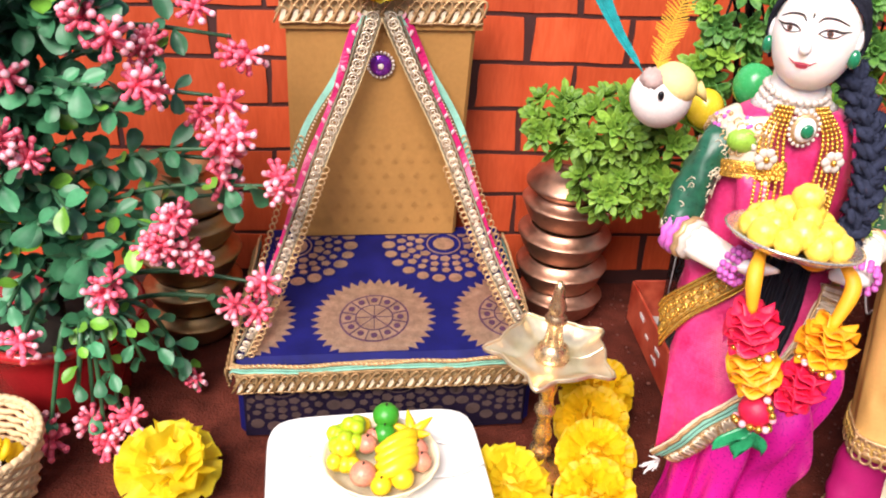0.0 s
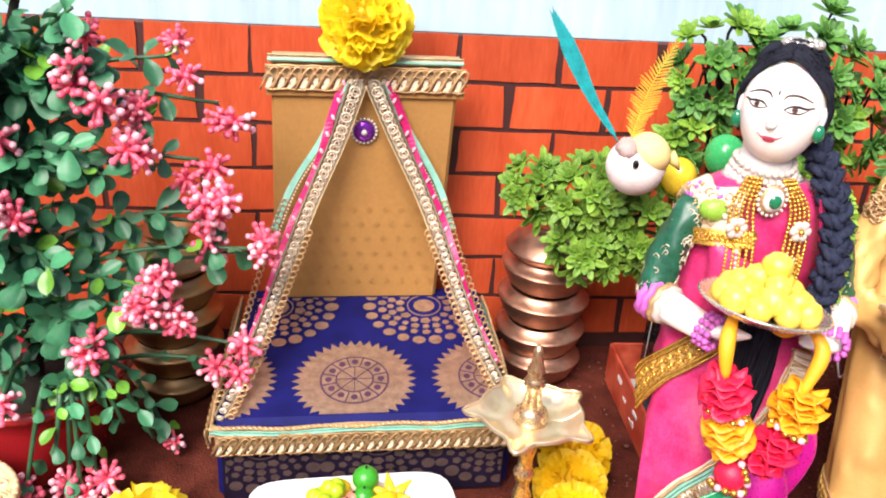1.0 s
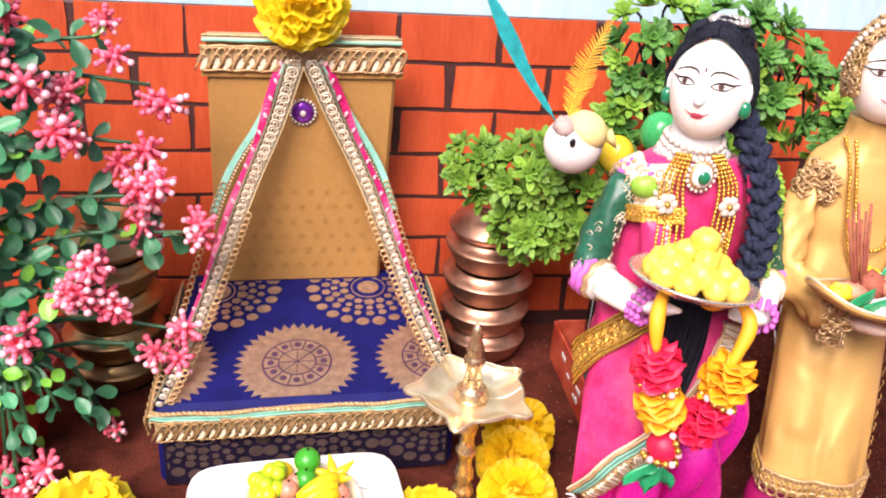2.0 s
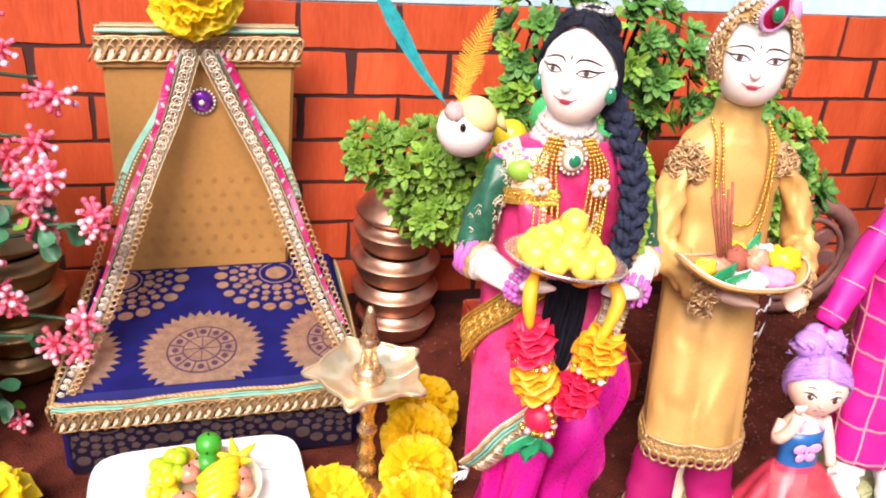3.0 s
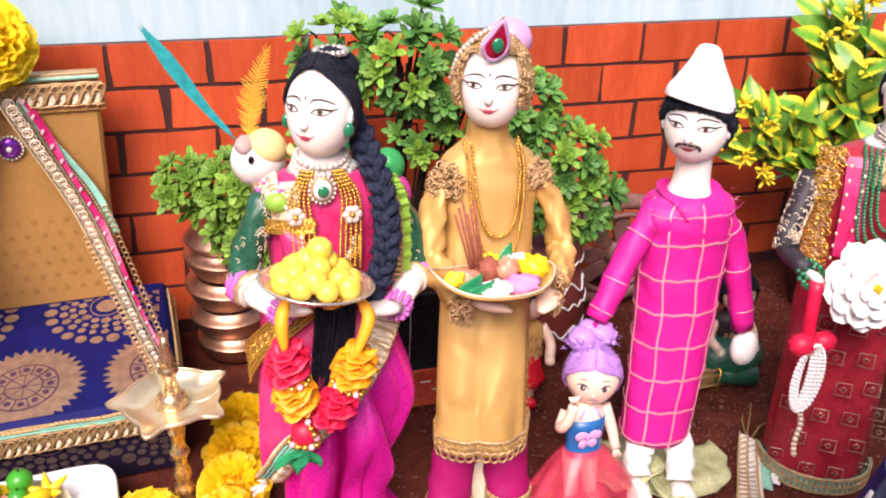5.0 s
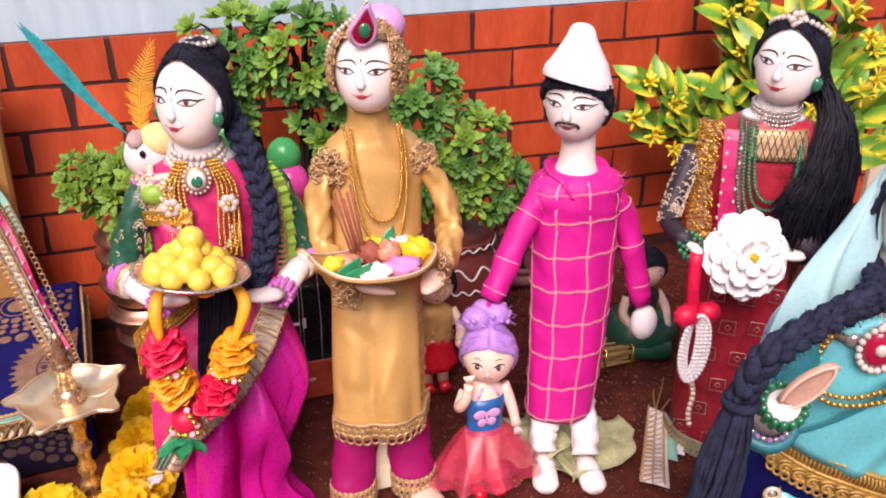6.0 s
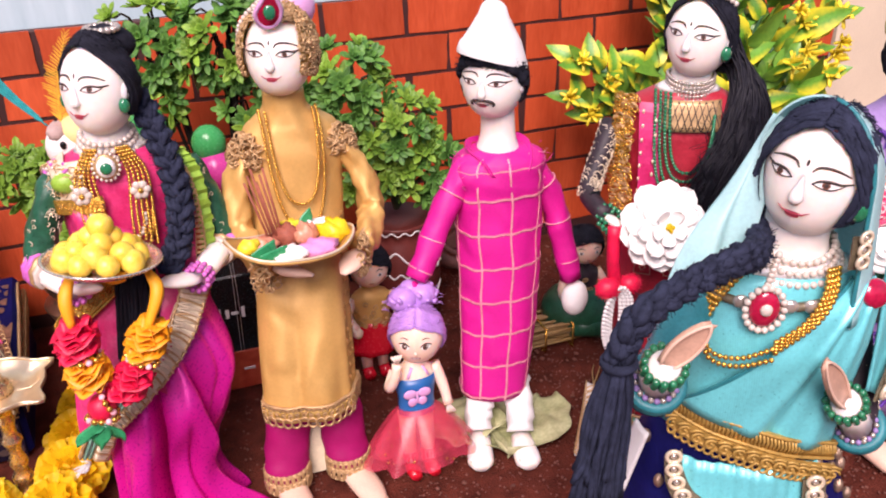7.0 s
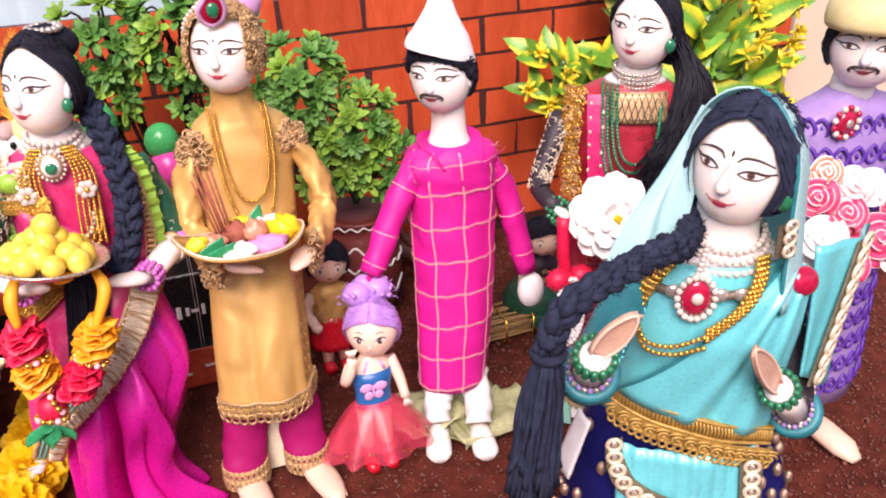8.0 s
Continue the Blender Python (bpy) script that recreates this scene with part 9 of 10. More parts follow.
def doll_violet():
    """A doll in a violet printed tunic with a cream cap."""
    s = Shape()
    cx, cy = 0.990, 0.705
    B = Body([(0.035, cx + 0.004, cy, 0.046, 0.032), (0.09, cx + 0.003, cy, 0.045, 0.031), (0.15, cx + 0.002, cy, 0.043, 0.029), (0.20, cx + 0.001, cy, 0.044, 0.028), (0.235, cx, cy, 0.046, 0.026), (0.250, cx, cy, 0.041, 0.021), (0.258, cx, cy, 0.022, 0.016), (0.263, cx, cy - 0.001, 0.0145, 0.0135)])
    s.rings(B.rows, VIOLET, 56, lambda a, z: 1 + 0.015 * math.sin(a * 5 + 1) + 0.010 * math.sin(a * 9 + z * 20))
    for row in range(12):
        for k in range(14):
            a = math.pi + math.pi * (k + 0.5 * (row % 2)) / 13
            z = 0.245 - 0.0175 * row
            c = B.around(z, 0.0010, a, a + 0.001, 2)[0]
            t = Vector((-math.sin(a), math.cos(a), 0))
            rim = [c + t * (0.0048 * math.sin(b) * (1 - 0.45 * max(0, math.cos(b)))) + Vector((0, 0, 0.0058 * math.cos(b))) for b in [2 * math.pi * i / 12 for i in range(12)]]
            s.tube(rim, 0.0013, VIOLET_DARK, 4, closed=True)
            s.ball(c, (0.0014, 0.0014, 0.0020), VIOLET_DARK, 5, 4)
    s.tube([(cx, cy - 0.001, 0.25), (cx - 0.001, cy - 0.003, 0.276)], [0.0150, 0.0120], SKIN, 16)
    for sg in (-1, 1):
        sh, el, wr = Vector((cx + sg * 0.040, cy, 0.240)), Vector((cx + sg * 0.054, cy - 0.018, 0.200)), Vector((cx + sg * 0.020 - 0.02, cy - 0.058, 0.205))
        s.tube(spline([sh, sh.lerp(el, 0.5), el, wr], 14), [0.0130 - 0.0002 * k for k in range(14)], VIOLET, 14)
        hand(s, wr, wr + Vector((-0.012, -0.010, 0.004)), 0.0090, SKIN)
    for x, cy in ((cx - 0.004, cy + 0.050), (cx + 0.008, cy)):
        s.tube([(x, cy, 0.045), (x, cy - 0.004, 0.022), (x, cy - 0.010, 0.010)], [0.016, 0.0145, 0.0130], CREAM_CAP, 16)
        s.tube([(x, cy - 0.006, 0.0085), (x + 0.002, cy - 0.030, 0.0075), (x + 0.004, cy - 0.050, 0.0055), (x + 0.004, cy - 0.062, 0.0040)], [0.0095, 0.0110, 0.0105, 0.0045], SKIN_HAND, 14, flat=0.66, up=(0, 0, 1))
    cy = 0.705
    h = Head((0.9880, 0.6960, 0.2910), 0.0225, 0.0275, -46, 8)
    h.build(s, SKIN)
    h.face(s, SKIN, moustache=True)
    h.hair(s, HAIR, 0.62, 1.05, 1.06, -0.2)
    c = h.at(0, 1.2, 0.62)
    s.lathe([(0.0262, -0.004), (0.0272, 0.000), (0.0268, 0.006), (0.0235, 0.0135), (0.0165, 0.0190), (0.0080, 0.0215), (0.0, 0.0220)], c, CREAM_CAP, 36, lambda a, z: 1 + 0.012 * math.sin(a * 14))
    p = B.front(cx - 0.022, 0.2500, 0.006)
    s.ball(p, (0.0075, 0.0028, 0.0075), RUBY, 16, 8)
    s.ball(p + Vector((0, -0.0026, 0)), (0.0028, 0.0014, 0.0028), CRYSTAL, 10, 6)
    for k in range(13):
        a = 2 * math.pi * k / 13
        s.ball(p + Vector((math.cos(a) * 0.0092, 0, math.sin(a) * 0.0092)), 0.0021, RUBY if k % 2 else WHITE_BEAD, 7, 5)
    return whole("doll", s, (cx, cy, 0), "doll in a violet paisley tunic and cream cap", "doll", "standing dolls")


def doll_toy():
    """A small vinyl doll with lilac hair, leaning back a little."""
    s = Shape()
    base = Vector((0.688, 0.776, 0))
    up = Vector((0.03, 0.17, 0.98)).normalized()
    right = Vector((1, 0, 0))
    P = lambda x, y, z: base + right * x + Vector((0, 1, -0.17)).normalized() * y + up * z
    for x in (-0.0065, 0.0065):
        s.tube([P(x, 0.004, 0.046), P(x, 0.002, 0.024), P(x, 0.0, 0.008)], [0.0058, 0.0050, 0.0042], TOY_SKIN, 10)
        s.tube([P(x, 0.003, 0.007), P(x, -0.006, 0.0045), P(x, -0.013, 0.0040)], [0.0048, 0.0054, 0.0040], TOY_RED, 10, flat=0.8)
        s.tube([P(x, 0.001, 0.016), P(x, 0.001, 0.006)], [0.0048, 0.0050], TOY_RED, 10)
    # bodice
    rows = [(0.046, 0.0125, 0.0095), (0.056, 0.0118, 0.0088), (0.066, 0.0135, 0.0098), (0.072, 0.0135, 0.0095)]
    n = 24
    def ringed(rows, m):
        verts, faces = [], []
        for z, rx, ry in rows:
            for k in range(n):
                a = 2 * math.pi * k / n
                verts.append(P(math.cos(a) * rx, math.sin(a) * ry, z))
        for i in range(len(rows) - 1):
            for k in range(n):
                faces.append((i * n + k, i * n + (k + 1) % n, (i + 1) * n + (k + 1) % n, (i + 1) * n + k))
        faces.append(tuple((len(rows) - 1) * n + k for k in range(n)))
        s.add(verts, faces, m)
    ringed(rows, TOY_BLUE)
    ringed([(0.0715, 0.0130, 0.0090), (0.077, 0.0125, 0.0080), (0.081, 0.0075, 0.0062), (0.086, 0.0050, 0.0050)], TOY_SKIN)
    for sg in (-1, 1):
        s.tube([P(sg * 0.007, -0.0078, 0.0735), P(sg * 0.0035, -0.0066, 0.0800)], 0.0010, LILAC, 5)
    # butterfly print
    c = P(-0.002, -0.0104, 0.0605)
    for dx, dz, rx, rz in ((-0.0048, 0.0030, 0.0046, 0.0036), (0.0048, 0.0030, 0.0046, 0.0036), (-0.0034, -0.0034, 0.0032, 0.0034), (0.0034, -0.0034, 0.0032, 0.0034), (0, 0, 0.0010, 0.0052)):
        s.ball(c + Vector((dx, 0, dz)), (rx, 0.0008, rz), LILAC, 10, 6)
    # gauzy skirt in two layers
    for rr, zz, m in ((0.0375, 0.0155, TULLE), (0.031, 0.021, TULLE)):
        s.grid(lambda u, v: P(math.cos(2 * math.pi * v) * (0.0122 + (rr - 0.0122) * u ** 0.8) * (1 + 0.10 * u * math.sin(v * 50)), math.sin(2 * math.pi * v) * (0.0092 + (rr * 0.72 - 0.0092) * u ** 0.8) * (1 + 0.10 * u * math.sin(v * 50 + 1)), 0.050 - (0.050 - zz) * u ** 1.1 + 0.0015 * u * math.sin(v * 75)), 8, 90, m)
    q = random.Random(14)
    for k in range(26):
        a, u = q.uniform(math.pi, 2 * math.pi), q.uniform(0.2, 0.95)
        s.ball(P(math.cos(a) * (0.013 + 0.025 * u), math.sin(a) * (0.010 + 0.018 * u), 0.050 - 0.036 * u), (0.0008, 0.0006, 0.0008), GOLD_BEAD, 5, 4)
    # arms
    s.tube(spline([P(-0.0130, 0, 0.077), P(-0.0185, -0.004, 0.068), P(-0.0165, -0.012, 0.078), P(-0.0150, -0.014, 0.088)], 10), [0.0042, 0.0042, 0.0040, 0.0038, 0.0037, 0.0036, 0.0034, 0.0032, 0.0030, 0.0034], TOY_SKIN, 9)
    for k in range(4):
        s.tube([P(-0.0150, -0.014, 0.089), P(-0.0185 + 0.0022 * k, -0.0150, 0.0945)], [0.0013, 0.0009], TOY_SKIN, 6)
    s.tube(spline([P(0.0130, 0, 0.077), P(0.0180, -0.002, 0.062), P(0.0205, -0.005, 0.048)], 8), [0.0042, 0.0042, 0.0040, 0.0038, 0.0036, 0.0034, 0.0032, 0.0036], TOY_SKIN, 9)
    for k in range(4):
        s.tube([P(0.0205, -0.005, 0.047), P(0.0190 + 0.0020 * k, -0.006, 0.0415)], [0.0013, 0.0009], TOY_SKIN, 6)
    h = Head(P(0.003, -0.001, 0.1000), 0.0172, 0.0200, -22, -2)
    h.build(s, TOY_SKIN)
    for sg in (-1, 1):
        h.patch(s, sg * 0.40, 0.08, 0.200, 0.115, EYE_WHITE, 1.004)
        h.patch(s, sg * 0.40 - 0.01, 0.075, 0.110, 0.105, EYE_BROWN, 1.012)
        h.patch(s, sg * 0.40 - 0.01, 0.075, 0.060, 0.060, INK, 1.020)
        h.patch(s, sg * 0.40 + 0.03, 0.110, 0.026, 0.028, EYE_WHITE, 1.030)
        h.stroke(s, [(sg * 0.20, 0.10), (sg * 0.40, 0.20), (sg * 0.64, 0.13)], 0.00050, INK, 1.014)
        h.stroke(s, [(sg * 0.26, 0.33), (sg * 0.43, 0.375), (sg * 0.60, 0.32)], 0.00026, BARK, 1.006)
    h.patch(s, 0, -0.42, 0.22, 0.062, LIP, 1.010)
    h.patch(s, 0, -0.412, 0.17, 0.030, EYE_WHITE, 1.016)
    s.ball(h.at(0, -0.17, 1.02), 0.0012, TOY_SKIN, 7, 5)
    h.hair(s, LILAC_HAIR, 0.74, 1.25, 1.06, -0.45, 15)
    for c, r in ((P(-0.0035, 0.004, 0.1235), 0.0098), (P(0.0095, 0.005, 0.1240), 0.0098), (P(0.003, 0.008, 0.1275), 0.0080)):
        s.ball(c, (r, r * 0.9, r * 0.85), LILAC_HAIR, 14, 10)
        for k in range(9):
            a = 2 * math.pi * k / 9
            e = Vector((math.cos(a), math.sin(a) * 0.6, 0.4 * math.sin(a * 2)))
            s.tube([c + e * r * 0.7 + Vector((0, -r * 0.5, 0)), c + e * r * 1.0 + Vector((0, -r * 0.2, 0.001)), c + e * r * 0.85 + Vector((0, r * 0.5, 0))], 0.0016, LILAC_HAIR, 5)
    for k in range(30):
        a = q.uniform(0, 6.3)
        c = P(0.003 + math.cos(a) * 0.017, 0.004, 0.121 + math.sin(a) * 0.010)
        s.tube([c, c + Vector((math.cos(a) * 0.004, q.uniform(-0.003, 0.003), q.uniform(-0.002, 0.004)))], 0.00022, LILAC_HAIR, 3)
    s.v = [Vector(base) + (Vector(p) - Vector(base)) * 1.07 for p in s.v]
    return whole("toy_doll", s, base, "small vinyl doll with lilac hair, blue bodice, red skirt", "doll")


def doll_small(c, skirt, top, label, hair, seated=False):
    """A small plain doll in the background."""
    s = Shape()
    x, y = c
    z = 0.0
    if seated:
        s.ball((x, y, 0.022), (0.036, 0.030, 0.024), skirt, 18, 10)
        s.tube([(x - 0.018, y - 0.018, 0.016), (x + 0.016, y - 0.026, 0.012)], 0.010, skirt, 10)
        z = 0.030
    else:
        for d in (-0.007, 0.007):
            s.tube([(x + d, y, 0.035), (x + d, y - 0.002, 0.008)], 0.005, TOY_SKIN, 10)
            s.tube([(x + d, y, 0.006), (x + d, y - 0.012, 0.005)], 0.005, TOY_RED, 10)
        s.rings([(0.026, x, y, 0.021, 0.017), (0.040, x, y, 0.017, 0.013), (0.055, x, y, 0.013, 0.011)], skirt, 26, lambda a, zz: 1 + 0.05 * math.sin(a * 9))
        z = 0.048
    s.rings([(z, x, y, 0.014, 0.011), (z + 0.014, x, y, 0.015, 0.011), (z + 0.028, x, y, 0.016, 0.010), (z + 0.034, x, y, 0.008, 0.007), (z + 0.042, x, y, 0.0055, 0.0055)], top, 24)
    q = random.Random(int(x * 1000))
    for k in range(34):
        a = q.uniform(math.pi, 2 * math.pi)
        zz = z + q.uniform(0.002, 0.026)
        cc = Vector((x + math.cos(a) * 0.0155, y + math.sin(a) * 0.0115, zz))
        s.tube([cc + Vector((math.cos(b) * 0.0019, 0, math.sin(b) * 0.0019)) for b in [2 * math.pi * i / 7 for i in range(7)]], 0.0005, BRAID, 4, closed=True)
    for sg in (-1, 1):
        s.tube(spline([(x + sg * 0.015, y, z + 0.027), (x + sg * 0.021, y - 0.006, z + 0.014), (x + sg * 0.017, y - 0.016, z + 0.006)], 8), 0.0042, TOY_SKIN, 8)
        s.ball((x + sg * 0.0165, y - 0.018, z + 0.005), 0.0045, TOY_SKIN, 8, 6)
    h = Head((x, y - 0.001, z + 0.054), 0.0160, 0.0175, -8)
    h.build(s, TOY_SKIN)
    for sg in (-1, 1):
        h.patch(s, sg * 0.45, 0.0, 0.15, 0.09, EYE_WHITE, 1.004)
        h.patch(s, sg * 0.45, 0.0, 0.07, 0.08, INK, 1.010)
        h.stroke(s, [(sg * 0.25, 0.20), (sg * 0.45, 0.27), (sg * 0.65, 0.18)], 0.0004, INK, 1.006)
    h.patch(s, 0, -0.50, 0.15, 0.05, LIP, 1.010)
    h.hair(s, hair, 0.55, 1.1, 1.10, -0.5)
    return whole("small_doll", s, (x, y, 0), label, "doll")


doll_hostess()
doll_gold()
doll_plaid()
doll_red()
doll_teal()
doll_violet()
doll_toy()
doll_small((0.690, 0.905), TOY_RED, GOLD_CLOTH, "small doll in gold braid and red skirt", HAIR)
doll_small((0.882, 0.905), GREEN_SILK, LACE, "small seated doll in dark green and black", HAIR, True)


# ---- what the dolls hold ----
def sweets_plate():
    c = Vector((0.5085, 0.776, 0.2035))
    R = Euler((radians(-4), radians(8), 0)).to_matrix()
    t = thing("sweets_plate", c, "shallow plate heaped with yellow ball sweets on doll's hands", "plate")
    s = Shape()
    prof = [(0.0, 0.0), (0.018, 0.0004), (0.026, 0.0030), (0.0315, 0.0062), (0.0325, 0.0072), (0.0318, 0.0080), (0.0300, 0.0072), (0.025, 0.0044), (0.017, 0.0020), (0.0, 0.0016)]
    n = 44
    verts, faces = [], []
    for r, z in prof:
        for k in range(n):
            a = 2 * math.pi * k / n
            verts.append(c + R @ Vector((math.cos(a) * max(r, 1e-5), math.sin(a) * max(r, 1e-5) * 0.92, z)))
    for i in range(len(prof) - 1):
        for k in range(n):
            faces.append((i * n + k, i * n + (k + 1) % n, (i + 1) * n + (k + 1) % n, (i + 1) * n + k))
    s.add(verts, faces, STEEL_RIM)
    part("dish", s, t, "pale metal dish")
    q = random.Random(9)
    spots = [(0.0, 0.0, 0.0262)] + [(0.0070 * math.cos(a), 0.0066 * math.sin(a), 0.0185) for a in (0.4, 2.5, 4.6)] + [(0.0135 * math.cos(a), 0.0120 * math.sin(a), 0.0128) for a in [1.047 * k + 0.3 for k in range(6)]] + [(0.0198 * math.cos(a), 0.0170 * math.sin(a), 0.0090) for a in [0.698 * k for k in range(9)]] + [(0, 0, 0.0135)]
    me = Shape().ball((0, 0, 0), 0.0069, SWEET, 14, 9, warp=lambda v: 1 + 0.04 * math.sin(v.x * 9 + v.z * 7)).mesh("sweet")
    for p in spots:
        piece("sweet", me, t, Matrix.Translation(c + R @ Vector((p[0] + q.uniform(-0.001, 0.001), p[1], p[2]))) @ Euler((q.uniform(0, 3), q.uniform(0, 3), 0)).to_matrix().to_4x4() @ Matrix.Scale(q.uniform(0.9, 1.08), 4))


def paper_garland():
    t = thing("paper_garland", (0.511, 0.778, 0.195), "garland of red and orange crepe flowers hanging from a plate", "garland")

    def ruffle(c, d, L, r, m):
        c, d = Vector(c), Vector(d).normalized()
        e1 = d.orthogonal().normalized()
        e2 = d.cross(e1)
        s = Shape()
        s.tube([c - d * L * 0.5, c + d * L * 0.5], r * 0.25, m, 10)
        rosette = part("ruffle", s, t, "red crepe ruffle" if m is RED_PAPER else "orange crepe ruffle")
        for k in range(11):
            s = Shape()
            f = k / 10 - 0.5
            rr = r * (1 - 0.5 * abs(f) ** 1.5 * 1.6) * (0.94 + 0.08 * math.sin(k * 2.3))
            ph = k * 2.39

            def fn(u, v):
                a = 2 * math.pi * v
                w = rr * (0.15 + 0.85 * u) * (1 + 0.07 * math.sin(a * 3 + ph * 1.7) + 0.02 * math.sin(a * 7 + ph))
                return c + d * (f * L + 0.0024 * u * math.sin(a * 4 + ph) + 0.0011 * u * math.sin(a * 7 + ph * 3) + 0.0024 * u * math.sin(a * 2 + ph * 2)) + e1 * math.cos(a) * w + e2 * math.sin(a) * w
            s.grid(fn, 3, 44, m, 0.0003)
            part("frill", s, rosette)

    def strap(pts, r, m):
        s = Shape()
        s.tube(spline(pts, 12), [r * (0.55 + 0.45 * math.sin(math.pi * k / 11)) for k in range(12)], m, 10)
        part("strap", s, t, "saffron foam loop")

    def collar(c, d, r):
        c, d = Vector(c), Vector(d).normalized()
        e1 = d.orthogonal().normalized()
        e2 = d.cross(e1)
        at = lambda k: c + e1 * math.cos(2 * math.pi * k / 13) * r + e2 * math.sin(2 * math.pi * k / 13) * r
        s = Shape()
        s.tube([at(k) for k in range(13)], 0.0005, GOLD_BEAD, 5, closed=True)
        ring = part("bead_ring", s, t, "ring of gold beads")
        for k in range(13):
            s = Shape()
            s.ball(at(k), 0.0019, GOLD_BEAD if k % 3 else FLOWER_TIP, 7, 5)
            part("bead", s, ring)
    y = 0.768
    strap([(0.4935, y + 0.006, 0.2045), (0.4895, y, 0.192), (0.4910, y, 0.172)], 0.0038, SAFFRON)
    strap([(0.5330, y + 0.006, 0.1975), (0.5370, y, 0.186), (0.5300, y, 0.162)], 0.0038, SAFFRON)
    ruffle((0.4925, y, 0.163), (0.05, 0.05, 1), 0.020, 0.0130, RED_PAPER)
    collar((0.4945, y, 0.1515), (0.1, 0, 1), 0.0092)
    ruffle((0.4965, y, 0.140), (-0.22, 0.05, 1), 0.020, 0.0130, ORANGE_PAPER)
    collar((0.5255, y, 0.1420), (0.5, 0, 1), 0.0092)
    ruffle((0.5290, y, 0.154), (0.45, 0.05, 1), 0.021, 0.0130, ORANGE_PAPER)
    ruffle((0.5180, y, 0.128), (0.75, 0.05, 1), 0.021, 0.0125, RED_PAPER)
    collar((0.5050, y - 0.001, 0.119), (1, 0, 0.4), 0.0086)
    s = Shape()
    s.ball((0.5010, y - 0.002, 0.1155), 0.0080, RED_PAPER, 14, 9)
    part("pendant_ball", s, t, "red ball")
    collar((0.5000, y - 0.003, 0.1090), (0.2, 0.3, 1), 0.0080)
    s = Shape()
    for a in (-0.9, -0.2, 0.5):
        s.grid(lambda u, v: (0.4990 + math.sin(a) * 0.020 * u + (v - 0.5) * 0.011 * math.sin(math.pi * (u * 0.9 + 0.1)), y - 0.003 - 0.002 * v, 0.1060 - math.cos(a) * 0.017 * u + 0.002 * math.sin(v * 6)), 7, 5, GREEN_PAPER, 0.0004)
    part("leaf_tip", s, t, "green foil leaves")
    s = Shape()
    s.ball((0.5165, y, 0.2000), (0.0065, 0.004, 0.004), SAFFRON, 10, 7)
    part("knot", s, t)
    # it hangs clear of the skirt, its end foremost
    for ob in t.children_recursive:
        for v in ob.data.vertices:
            f = min(1.0, max(0.0, (0.02 - v.co.z) / 0.09))
            v.co += Vector((-0.006, -0.022, 0.020)) * f


